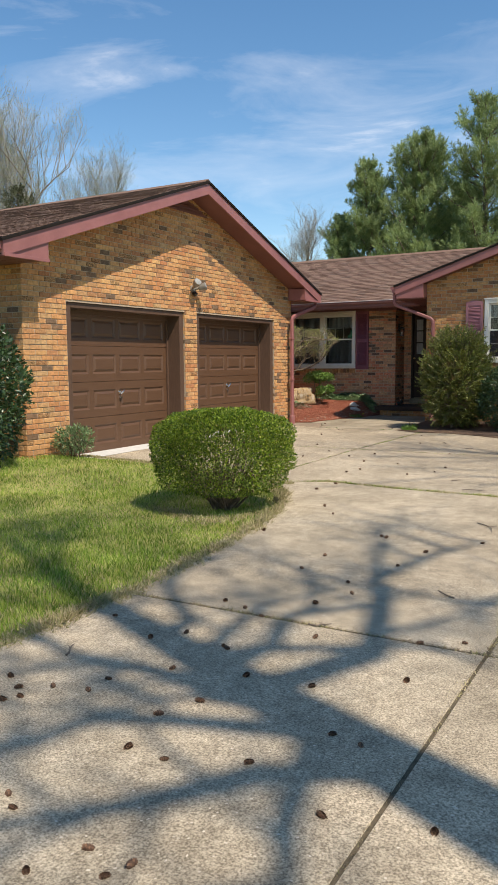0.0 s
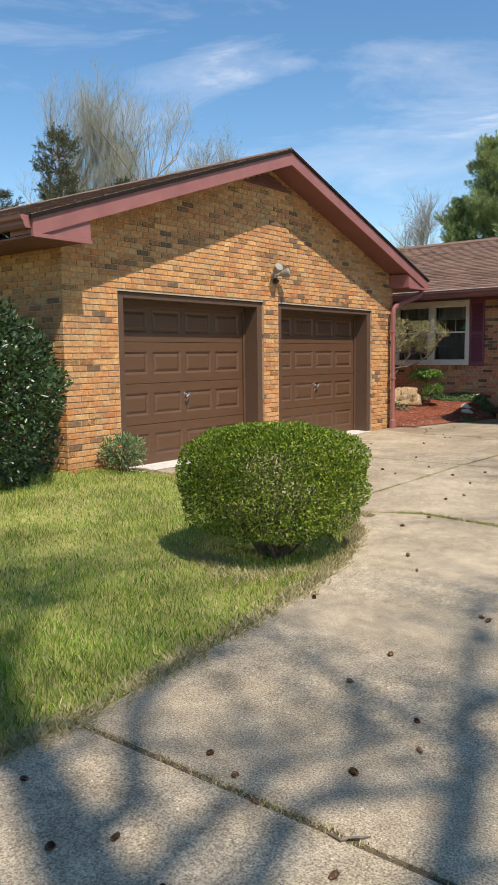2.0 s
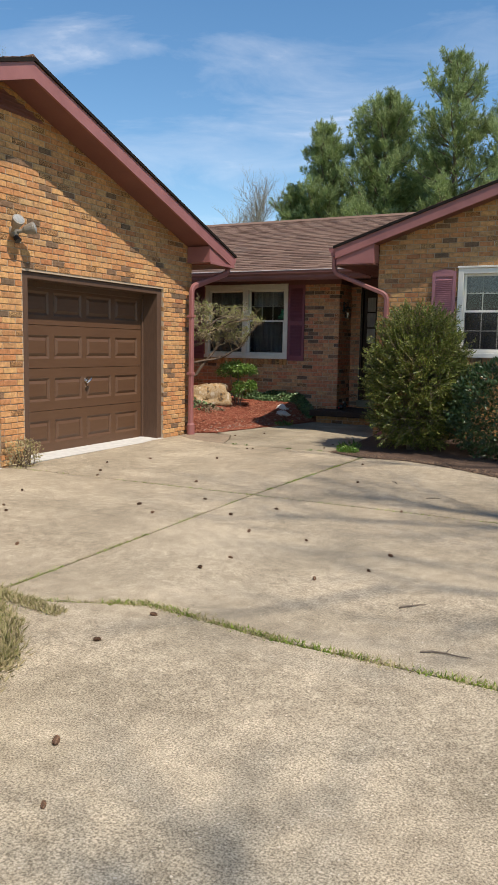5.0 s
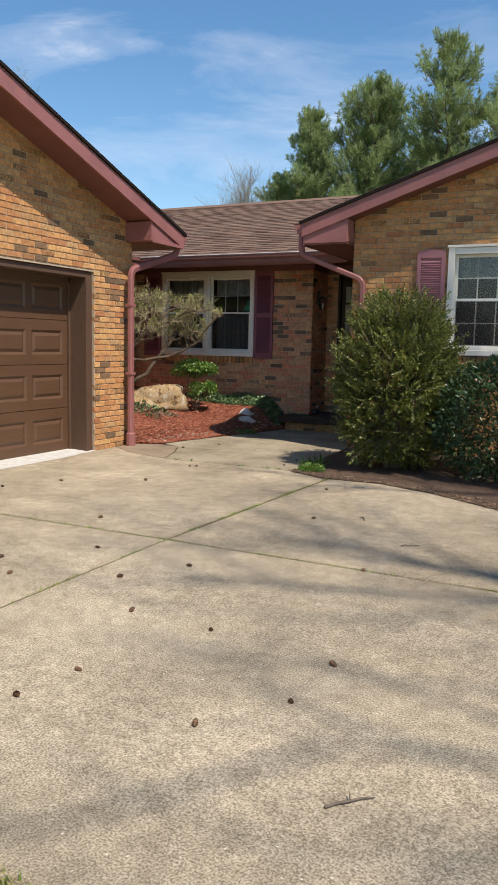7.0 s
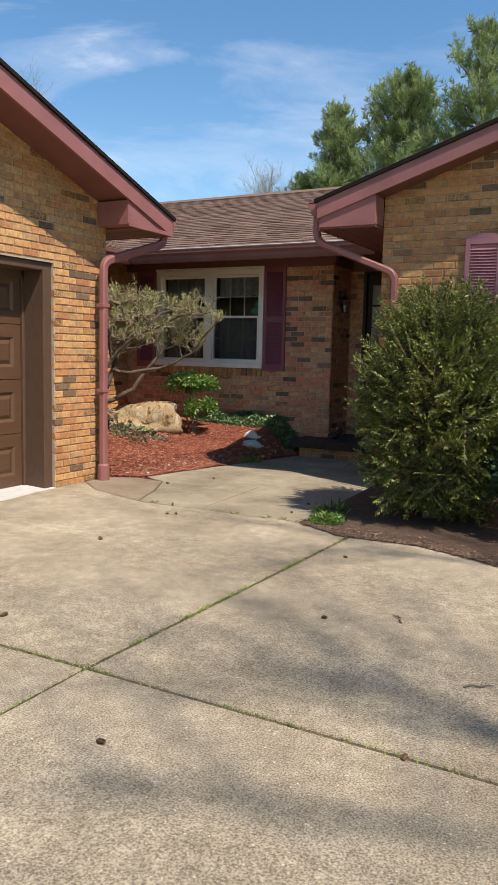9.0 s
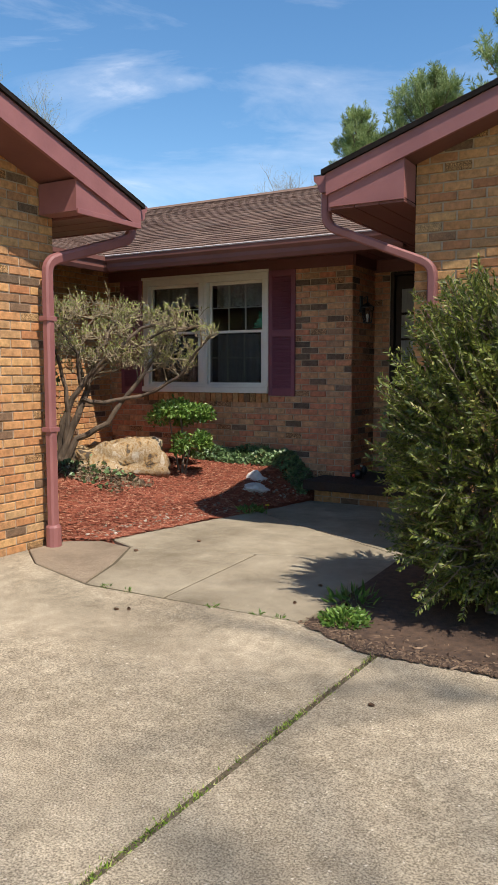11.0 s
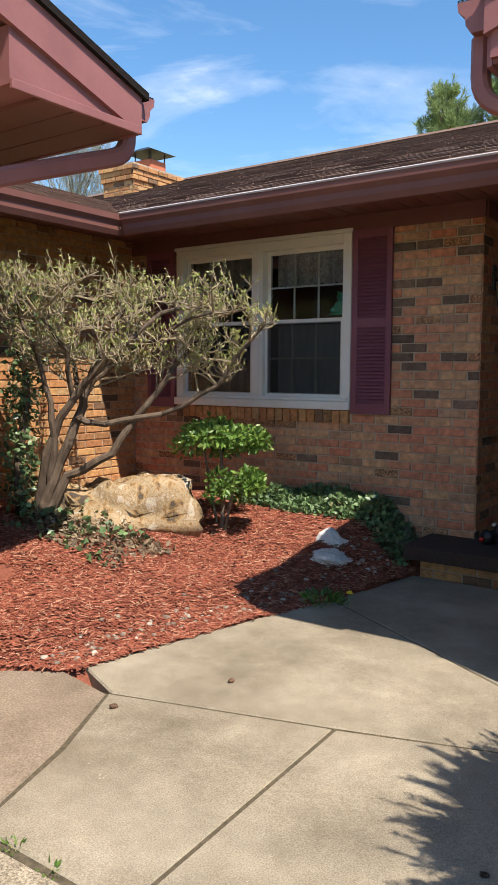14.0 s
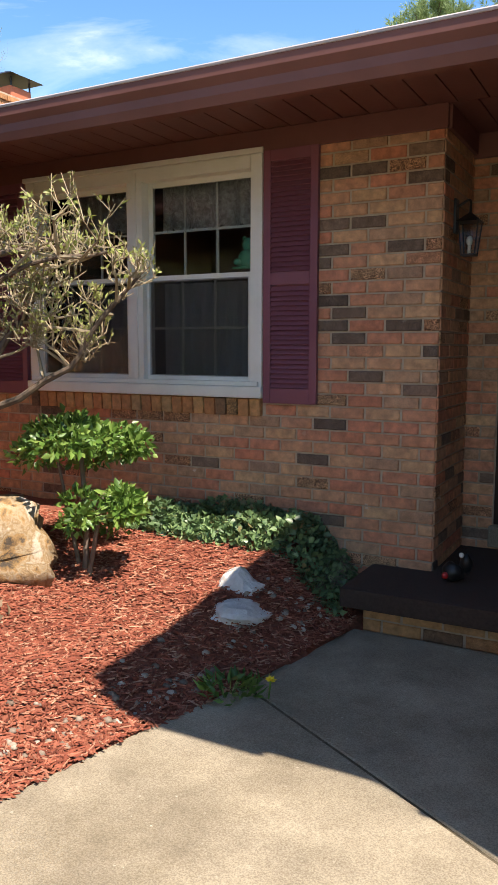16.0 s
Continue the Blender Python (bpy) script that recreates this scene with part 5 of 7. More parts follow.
def chimney():
    c = thing("chimney", "buff brick chimney with a clay flue and black cap", "chimney")
    x0, x1, y0, y1, z0, z1 = -12.55, -11.98, 20.0, 21.15, 3.8, 4.78
    b = Build()
    b.box(x0, y0, z0, x1, y1, z1)
    core = part("core", b, M_MORTAR, c)
    rest = Build()
    rows = int((z1 - z0) / BRICK_H)
    for r in range(rows):
        out = 0.0 if r < rows - 3 else (0.03 if r < rows - 1 else 0.05)
        z = z0 + r * BRICK_H
        for u0, length, place in ((0, x1 - x0 + 2 * out, lambda u, z: pose(x0 - out + u, y0 - out, z)), (0, y1 - y0 + 2 * out, lambda u, z: pose(x1 + out, y0 - out + u, z, 0, 0, 90))):
            u = -0.1016 * (r % 2)
            while u < length:
                a, e = max(u, 0), min(u + BRICK_L, length)
                if e - a > 0.03:
                    src = brick_mesh(round(e - a - 0.01, 2), 0.0577)
                    m = place(a, z)
                    me = src.mesh("brick", M_BRICK)
                    ob = new("brick", me)
                    ob.parent = core
                    ob.matrix_local = m
                u += BRICK_L
    b = Build()
    b.box(x0 - 0.03, y0 - 0.03, z1 - 0.16, x1 + 0.03, y1 + 0.03, z1 - 0.035)
    part("corbel", b, M_MORTAR, c)
    b = Build()
    b.box(x0 + 0.12, y0 + 0.48, z1 - 0.05, x1 - 0.12, y1 - 0.33, z1 + 0.17, 0.02)
    part("flue", b, M_CLAY, c, "orange clay flue liner")
    b = Build()
    cx, cy, zc = (x0 + x1) / 2, (y0 + y1) / 2 + 0.08, z1 + 0.27
    b.add([(cx - 0.27, cy - 0.27, zc), (cx + 0.27, cy - 0.27, zc), (cx + 0.27, cy + 0.27, zc), (cx - 0.27, cy + 0.27, zc), (cx - 0.06, cy - 0.1, zc + 0.09), (cx + 0.06, cy - 0.1, zc + 0.09), (cx + 0.06, cy + 0.1, zc + 0.09), (cx - 0.06, cy + 0.1, zc + 0.09)],
          [(3, 2, 1, 0), (0, 1, 5, 4), (1, 2, 6, 5), (2, 3, 7, 6), (3, 0, 4, 7), (4, 5, 6, 7)])
    for sx in (-1, 1):
        for sy in (-1, 1):
            b.box(cx + sx * 0.15 - 0.008, cy + sy * 0.15 - 0.008, z1 + 0.16, cx + sx * 0.15 + 0.008, cy + sy * 0.15 + 0.008, zc + 0.002)
    part("cap", b, M_BLACK, c, "black metal chimney cap")


chimney()


# ---- plants ----
def leaf_part(name, P, A, length, width, mat, parent, label="", kind="stuff", seed=1, fold=0.25):
    """Many small folded leaves in one mesh: P places, A directions (both N x 3), length and width as numbers or arrays."""
    rng = np.random.default_rng(seed)
    P, A = np.asarray(P, float), np.asarray(A, float)
    A /= np.linalg.norm(A, axis=1, keepdims=True) + 1e-9
    n = len(P)
    R = rng.normal(size=(n, 3))
    S = np.cross(A, R)
    S /= np.linalg.norm(S, axis=1, keepdims=True) + 1e-9
    N = np.cross(S, A)
    L = (np.asarray(length) * rng.uniform(0.7, 1.25, n))[:, None]
    W = (np.asarray(width) * rng.uniform(0.7, 1.25, n))[:, None]
    V = np.empty((n, 4, 3))
    V[:, 0] = P
    V[:, 1] = P + A * L * 0.45 + S * W * 0.5 + N * W * fold
    V[:, 2] = P + A * L
    V[:, 3] = P + A * L * 0.45 - S * W * 0.5 + N * W * fold
    me = bpy.data.meshes.new(name)
    me.vertices.add(n * 4)
    me.vertices.foreach_set("co", V.reshape(-1))
    me.loops.add(n * 6)
    base = (np.arange(n) * 4)[:, None]
    me.loops.foreach_set("vertex_index", (base + np.array([[0, 1, 2, 0, 2, 3]])).reshape(-1))
    me.polygons.add(n * 2)
    me.polygons.foreach_set("loop_start", np.arange(n * 2) * 3)
    me.materials.append(mat)
    me.update(calc_edges=True)
    ob = new(name, me)
    ob.parent = parent
    return tagged(ob, label=label, kind=kind)


def shell_points(rng, n, c, r, power=2.6, depth=0.3, rough=0.09, freq=3.0, lo=-1.0, seed=0):
    """Points in the outer shell of a clipped, uneven bush, and their outward directions."""
    P, A = [], []
    while len(P) < n:
        d = rng.normal(size=3)
        d /= np.linalg.norm(d)
        k = (abs(d[0]) ** power + abs(d[1]) ** power + abs(d[2]) ** power) ** (-1 / power)
        s = k * (1 + rough * noise.noise(Vector(d * freq) + Vector((seed, 0, 0))) + rough * 0.6 * noise.noise(Vector(d * freq * 3) + Vector((0, seed, 5))))
        s *= 1 - depth * rng.random() ** 2.2
        q = d * s
        if q[2] < lo:
            continue
        P.append((c[0] + q[0] * r[0], c[1] + q[1] * r[1], c[2] + q[2] * r[2]))
        A.append(d / np.array(r))
    return np.array(P), np.array(A)


def stems(name, base, c, r, n, r0, mat, parent, rng, lo=-0.6):
    b = Build()
    for k in range(n):
        d = rng.normal(size=3)
        d[2] = abs(d[2]) * 0.7 - 0.1
        d /= np.linalg.norm(d)
        tip = Vector((c[0] + d[0] * r[0] * 0.85, c[1] + d[1] * r[1] * 0.85, c[2] + d[2] * r[2] * 0.8))
        s = Vector((base[0] + rng.uniform(-0.08, 0.08), base[1] + rng.uniform(-0.08, 0.08), base[2]))
        m = s.lerp(tip, 0.5) + Vector((rng.uniform(-.06, .06), rng.uniform(-.06, .06), rng.uniform(-0.12, 0.02)))
        b.tube([s, s.lerp(m, 0.5), m, tip], [r0, r0 * 0.75, r0 * 0.5, r0 * 0.2], 5)
    return part(name, b, mat, parent, kind="stuff")


def bush(name, label, c, r, ground, n, leaf, mat, seed, power=2.6, depth=0.3, rough=0.09, freq=3.0, spread=0.8, lo=-0.95, nstem=16, up=0.25, skirt=0.0):
    rng = np.random.default_rng(seed)
    t = thing(name, label, "shrub", at=(c[0], c[1], ground))
    cc = (0, 0, c[2] - ground)
    stems("branchwork", (0, 0, -0.03), cc, r, nstem, 0.013, M_STEM, t, rng)
    P, A = shell_points(rng, n, cc, r, power, depth, rough, freq, lo, seed)
    if skirt:
        # the lower part is thin, so that stems show
        low = np.clip((cc[2] + 0.15 * r[2] - P[:, 2]) / r[2], 0, 1)
        keep = rng.random(len(P)) > skirt * low ** 0.6
        P, A = P[keep], A[keep]
    A = A * np.mean(r) + rng.normal(size=A.shape) * spread
    A[:, 2] += up
    leaf_part("foliage", P, A, leaf[0], leaf[1], mat, t, seed=seed)
    return t


boxwood = bush("boxwood_bush", "clipped rounded green boxwood bush on the lawn edge", (-3.80, 5.64, 0.95), (0.575, 0.575, 0.385), lawn_z(-3.8, 5.6), 58000, (0.022, 0.0135), M_BOX, 11, power=3.5, depth=0.30, rough=0.07, freq=3.5, spread=0.9, nstem=70, skirt=0.62)
# sparse pale stems and last year's leaves in its skirt
rng = np.random.default_rng(5)
P, A = shell_points(rng, 1100, (0, 0, 0.50), (0.56, 0.56, 0.36), 3.0, 0.35, 0.07, 3.5, -0.98, 11)
low = P[:, 2] < 0.52
leaf_part("pale_leaves", P[low], A[low] + rng.normal(size=A[low].shape) * 1.1, 0.034, 0.018, M_STRAW, boxwood, "yellowed lower leaves", seed=8)
bush("holly_bush", "large dark green rounded holly at the garage corner", (-8.02, 5.30, 1.42), (1.45, 1.30, 1.08), lawn_z(-8.4, 5.3), 22000, (0.062, 0.036), M_HOLLY, 21, power=2.3, depth=0.25, rough=0.10, freq=3.2, nstem=20)
bush("low_shrub", "small low green shrub beside the garage door", (-7.08, 7.22, 0.78), (0.23, 0.22, 0.17), lawn_z(-7.1, 7.2) - 0.02, 1500, (0.05, 0.016), M_IVY, 31, rough=0.25, depth=0.6, spread=0.8, nstem=14)
bush("dry_shrub", "small straggly shrub at the foot of the brick pier", (-7.22, 10.48, 0.60), (0.14, 0.20, 0.17), slab_z(0, 10.4), 700, (0.035, 0.012), M_STRAW, 33, rough=0.3, depth=0.7, nstem=16)
bush("rounded_shrub", "dark green leafy shrub under the gable wing window", (-2.62, 13.95, 1.08), (0.72, 0.62, 0.60), 0.475, 9000, (0.055, 0.03), M_HOLLY, 41, power=2.3, rough=0.16, depth=0.35, nstem=14)


def yew():
    rng = np.random.default_rng(61)
    t = thing("yew_bush", "tall bushy green yew with feathery sprays", "shrub", at=(-3.83, 14.09, 0.47))
    stems("branchwork", (0, 0, -0.03), (0, 0, 1.0), (0.45, 0.4, 0.8), 22, 0.022, M_BARK, t, rng)
    P, A = shell_points(rng, 2500, (0, 0, 0.92), (0.52, 0.50, 0.80), 2.5, 0.40, 0.22, 3.4, -0.97, 61)
    sprig = Build()
    LP, LA = [], []
    for p, a in zip(P, A):
        a = a / np.linalg.norm(a) + rng.normal(size=3) * 0.45
        a[2] += 0.30
        a /= np.linalg.norm(a)
        l = rng.uniform(0.12, 0.25)
        e = p + a * l + np.array([0, 0, 0.03])
        sprig.tube([tuple(p - a * 0.12), tuple(p), tuple(e)], [0.004, 0.003, 0.0015], 3, cap=False)
        side = np.cross(a, rng.normal(size=3))
        side /= np.linalg.norm(side)
        for k in range(20):
            f = k / 19
            q = p + (e - p) * f
            for s in (-1, 1):
                LP.append(q)
                LA.append(a * 0.75 + side * s * 0.8 + rng.normal(size=3) * 0.15)
    part("sprays", sprig, M_BARK, t, kind="stuff")
    leaf_part("needles", LP, LA, 0.034, 0.0115, M_YEW, t, seed=62, fold=0.1)
    P, A = shell_points(rng, 5500, (0, 0, 0.90), (0.49, 0.47, 0.78), 2.5, 0.35, 0.18, 3.4, -0.97, 63)
    leaf_part("inner_needles", P, A + rng.normal(size=A.shape) * 1.0, 0.06, 0.014, M_YEW, t, seed=63)


yew()


def twiggy_tree():
    """A pruned, flat-topped ornamental tree just breaking bud, with several leaning stems."""
    rng = np.random.default_rng(71)
    base = Vector((-8.72, 15.62, 0.0))
    base.z = bed_z(base.x, base.y) - 0.03
    t = thing("ornamental_tree", "pruned flat-topped twiggy tree breaking bud over the mulch", "tree", at=base)
    twig, P, A = Build(), [], []
    along_wall, off_wall = Vector((0.82, 0.57, 0)), Vector((-0.57, 0.82, 0))
    # each stem: its radius, how deep it leans, and its bends (out along the wall, up)
    stems_ = [(0.040, -0.10, [(0.05, 0), (0.20, 0.32), (0.50, 0.47), (0.72, 0.82), (0.93, 1.1), (1.08, 1.36)]),
              (0.026, -0.30, [(0.27, 0.72), (0.47, 0.69), (0.83, 0.77), (1.2, 0.95), (1.36, 1.2), (1.5, 1.38)]),
              (0.044, 0.05, [(0, 0), (0.15, 0.4), (0.29, 0.82), (0.36, 1.0), (0.6, 1.2), (0.62, 1.55)]),
              (0.038, -0.20, [(-0.02, 0), (0.06, 0.47), (0.24, 0.85), (0.5, 1.15), (0.83, 1.46), (1.22, 1.52)]),
              (0.040, 0.15, [(-0.12, 0), (-0.13, 0.5), (-0.10, 0.95), (-0.16, 1.35), (-0.10, 1.7)]),
              (0.030, -0.25, [(0.08, 0.2), (0.13, 0.6), (0.10, 0.95), (0.0, 1.3), (-0.05, 1.65)]),
              (0.024, 0.30, [(0.36, 1.0), (0.42, 1.25), (0.55, 1.5), (0.85, 1.62), (1.1, 1.6)]),
              (0.022, 0.45, [(0.30, 0.85), (0.20, 1.2), (0.28, 1.5), (0.45, 1.72)]),
              (0.020, -0.45, [(0.60, 1.2), (0.80, 1.28), (1.05, 1.42), (1.45, 1.48)]),
              (0.020, -0.40, [(0.24, 0.85), (0.22, 1.2), (0.10, 1.45), (0.20, 1.68)])]
    for si, (r, deep, bends) in enumerate(stems_):
        n = len(bends)
        pts = []
        for k, (u, w) in enumerate(bends):
            pts.append(along_wall * (u * 1.08) + off_wall * (deep * (k / (n - 1)) + 0.03 * rng.normal()) + Vector((0, 0, w)))
        fine = []
        for k in range(n - 1):
            for q in range(3):
                fine.append(pts[k].lerp(pts[k + 1], q / 3) + Vector(rng.normal(size=3) * 0.010))
        fine.append(pts[-1])
        m = len(fine)
        one = Build()
        one.tube(fine, [r * (1 - 0.72 * k / (m - 1)) for k in range(m)], 8)
        part("trunk" if r > 0.035 else "limb", one, M_STEM, t, "grey-brown gnarled stem")
        for k in range(11):
            f = rng.uniform(0.52 if si < 6 else 0.35, 1.0)
            o = fine[min(m - 1, int(f * (m - 1)))]
            d = (along_wall * rng.normal() * 0.8 + off_wall * rng.normal() * 0.8 + Vector((0, 0, rng.uniform(-0.05, 0.5)))).normalized()
            e = o + d * rng.uniform(0.15, 0.42)
            u = e.dot(along_wall)
            e.z = max(min(e.z, 1.70 - 0.13 * max(0.0, u - 0.3) + rng.normal() * 0.06), 1.08)
            h = o.lerp(e, 0.5) + Vector(rng.normal(size=3) * 0.035)
            twig.tube([o, h, e], [0.009, 0.006, 0.004], 5, cap=False)
            for j in range(6):
                o2 = h.lerp(e, rng.uniform(0.0, 1.0))
                d2 = Vector((rng.normal() * 0.8, rng.normal() * 0.8, rng.uniform(-0.1, 0.9))).normalized()
                e2 = o2 + d2 * rng.uniform(0.06, 0.19)
                m_ = o2.lerp(e2, 0.5) + Vector(rng.normal(size=3) * 0.02)
                twig.tube([o2, m_, e2], [0.004, 0.0032, 0.0022], 4, cap=False)
                for i in range(3):
                    o3 = o2.lerp(e2, rng.uniform(0.4, 1.0))
                    e3 = o3 + Vector((rng.normal() * 0.45, rng.normal() * 0.45, 1.0)).normalized() * rng.uniform(0.04, 0.13)
                    twig.tube([o3, e3], [0.003, 0.0018], 3, cap=False)
                    for q in range(3):
                        P.append(tuple(o3.lerp(e3, rng.uniform(0.4, 1))))
                        A.append(tuple((e3 - o3).normalized() * 0.8 + Vector(rng.normal(size=3) * 0.5)))
    part("branchwork", twig, M_TWIG, t, "pale pruned twigs", kind="stuff")
    leaf_part("bud_mass", P, A, 0.032, 0.013, M_BUD, t, "yellow-green opening buds", seed=72)
    # ivy climbing the stem nearest the garage
    n = 900
    h = rng.uniform(0.05, 1.65, n)
    c = np.array(along_wall)[None, :] * (-0.12 + rng.normal(size=n) * 0.06)[:, None] + np.array(off_wall)[None, :] * (0.15 * h / 1.7 + rng.normal(size=n) * 0.06)[:, None]
    c[:, 2] = h
    leaf_part("climbing_ivy", c, rng.normal(size=(n, 3)) * np.array([1, 1, 0.6]) - np.array([0, 0.3, 0.2]), 0.05, 0.042, M_IVY, t, "dark ivy climbing the stem", seed=74)


twiggy_tree()


def topiary():
    x, y = -7.68, 16.42
    g0 = bed_z(x, y)
    t = thing("topiary_shrub", "two-tiered clipped shrub with bright glossy leaves", "shrub", at=(x, y, g0))
    rng = np.random.default_rng(81)
    b = Build()
    b.tube([(0, 0, -0.03), (0.02, 0, 0.25), (-0.02, 0.02, 0.55), (-0.03, 0, 0.75)], [0.016, 0.014, 0.012, 0.008], 6)
    part("stem", b, M_BARK, t)
    b = Build()
    b.tube([(0.04, -0.02, -0.03), (0.10, -0.03, 0.2), (0.15, -0.02, 0.42)], [0.013, 0.011, 0.006], 6)
    part("stem", b, M_BARK, t)
    b = Build()
    b.tube([(-0.05, 0.03, -0.03), (-0.12, 0.02, 0.3), (-0.18, 0, 0.65)], [0.012, 0.010, 0.006], 6)
    part("stem", b, M_BARK, t)
    P, A = [], []
    for tier, (cx, cy, cz, rx, rz, n) in enumerate([(-0.03, 0, 1.38 - g0, 0.33, 0.15, 21), (0.18, -0.04, 1.11 - g0, 0.19, 0.08, 8), (0.02, 0.03, 0.98 - g0, 0.15, 0.10, 4)]):
        for k in range(n):
            a, q = rng.uniform(0, 6.283), rng.random() ** 0.5
            o = (cx + math.cos(a) * q * rx * 0.85, cy + math.sin(a) * q * rx * 0.8, cz + rng.uniform(-0.6, 0.8) * rz * (1.1 - 0.6 * q))
            w = rng.uniform(0.075, 0.13) * (1 if tier == 0 else 0.75)
            p, d = shell_points(rng, 120 if tier < 2 else 40, o, (w, w, w * 0.6), 2.0, 0.7, 0.3, 3, -0.8, k + 10 * tier)
            P.append(p)
            A.append(d / np.linalg.norm(d, axis=1, keepdims=True))
    P, A = np.concatenate(P), np.concatenate(A)
    A = A * 0.8 + rng.normal(size=A.shape) * 0.5
    A[:, 2] -= 0.05
    leaf_part("leaves", P, A, 0.047, 0.028, M_LEAF, t, seed=83)


topiary()


def ivy_patch(name, label, x0, x1, y0, y1, n, seed, height=0.16, mat=None, size=(0.055, 0.048)):
    rng = np.random.default_rng(seed)
    P, A = [], []
    while len(P) < n:
        x, y = rng.uniform(x0, x1), rng.uniform(y0, y1)
        e = min((x - x0), (x1 - x)) / (x1 - x0) * 2
        edge = min(1, min(e * 2.5, (y - y0) / (y1 - y0) * 3 + 0.2))
        h = height * edge * (0.65 + 0.6 * noise.noise(Vector((x * 4, y * 4, seed))))
        if h < 0.01:
            continue
        P.append((x, y, bed_z(x, y) + h * rng.random() ** 0.5))
        A.append((rng.normal() * 0.8, rng.normal() * 0.8 - 0.4, rng.uniform(-0.1, 0.7)))
    t = thing(name, label, "ground cover", at=(0, 0, 0))
    leaf_part("leaves", P, A, size[0], size[1], mat or M_IVY, t, seed=seed)
    b = Build()
    for k in range(40):
        x, y = rng.uniform(x0 + 0.1, x1 - 0.1), rng.uniform(y0 + 0.1, y1)
        p = Vector((x, y, bed_z(x, y)))
        b.tube([p, p + Vector((rng.normal() * 0.03, -0.03, 0.04)), p + Vector((rng.normal() * 0.06, -0.08, 0.02))], 0.0025, 4, cap=False)
    part("runner_mass", b, M_BARK, t, kind="stuff")
    return t


ivy_patch("ivy", "low green ivy along the foot of the brick wall", -8.10, -6.50, 16.98, 17.40, 4000, 91, 0.17, size=(0.044, 0.040))
ivy_patch("ivy", "dark green ivy clump beside the porch step", -6.76, -6.50, 16.93, 17.36, 360, 92, 0.10, size=(0.044, 0.040))
ivy_patch("leaf_litter", "dry brown leaves and sprigs in front of the boulder", -8.75, -7.55, 15.30, 15.85, 1000, 93, 0.07, M_DEADLEAF, (0.05, 0.028))
ivy_patch("creeper", "sparse green creeper at the foot of the boulder", -8.7, -7.7, 15.25, 15.8, 160, 94, 0.14)


def weed(label, x, y, z, n, r, h, mat, size, seed, name="weed"):
    rng = np.random.default_rng(seed)
    t = thing(name, label, "weed", at=(x, y, z))
    a = rng.uniform(0, 6.283, n)
    rr = r * rng.random(n) ** 0.6
    P = np.stack([np.cos(a) * rr, np.sin(a) * rr, h * rng.random(n) * (1 - 0.6 * rr / r)], 1)
    A = np.stack([np.cos(a) * 0.6 + rng.normal(size=n) * 0.4, np.sin(a) * 0.6 + rng.normal(size=n) * 0.4, rng.uniform(0.1, 0.9, n)], 1)
    leaf_part("leaves", P, A, size[0], size[1], mat, t, seed=seed)
    b = Build()
    for k in range(max(3, n // 40)):
        b.tube([(0, 0, -0.01), (P[k][0] * 0.5, P[k][1] * 0.5, h * 0.5), tuple(P[k])], [0.003, 0.0025, 0.0015], 4, cap=False)
    part("stalk", b, M_BUD, t, kind="stuff")
    return t


weed("bright green leafy weed beside the walk", -4.55, 13.52, 0.468, 420, 0.13, 0.09, M_LEAF, (0.045, 0.020), 101)
weed("green strap-leaved weed beside the walk", -4.66, 13.86, 0.47, 70, 0.15, 0.07, M_LEAF, (0.10, 0.018), 102)
weed("small green weed at the mulch edge", -6.62, 16.05, 0.49, 110, 0.12, 0.07, M_LEAF, (0.06, 0.02), 103)
for k, (x, y) in enumerate([(-6.15, 13.42), (-5.98, 13.42), (-5.35, 13.42), (-5.05, 13.43), (-4.9, 13.43)]):
    weed("tuft of weed in the walk joint", x, y, 0.46, 26, 0.035, 0.03, M_LEAF, (0.03, 0.009), 110 + k)
dand = thing("dandelion", "yellow dandelion flower at the mulch edge", "flower", at=(-6.46, 16.08, 0.49))
b = Build()
b.tube([(0, 0, 0), (0.01, 0, 0.08)], 0.004, 6)
part("stalk", b, M_LEAF, dand)
rng = np.random.default_rng(3)
A = rng.normal(size=(60, 3))
A[:, 2] = abs(A[:, 2]) * 0.6
leaf_part("petals", np.tile([[0.01, 0, 0.08]], (60, 1)), A, 0.022, 0.007, M_YELLOW, dand, "yellow petals")


# ---- stones ----
b = Build()
b.blob((0, 0, 0), (0.60, 0.40, 0.34), 0.52, 6, 34, 22, square=3.6)
boulder = part("boulder", b, M_BOULDER, smooth=True)
boulder.matrix_world = pose(-8.41, 16.06, bed_z(-8.18, 16.1) - 0.05, 4, -3, 24)
tagged(boulder, "weathered tan and ochre boulder in the mulch bed", "boulder")
for k, (x, y, z, r) in enumerate([(-6.93, 16.67, 0.685, (0.125, 0.09, 0.11)), (-6.83, 16.52, 0.64, (0.16, 0.10, 0.06))]):
    b = Build()
    b.blob((0, 0, 0), r, 0.32, 11 + k, 14, 9)
    ob = part("white_rock", b, M_WHITEROCK)
    ob.matrix_world = pose(x, y, z, 5, 8, 25 + 40 * k)
    tagged(ob, "angular white rock at the edge of the mulch", "rock", group="white rocks")


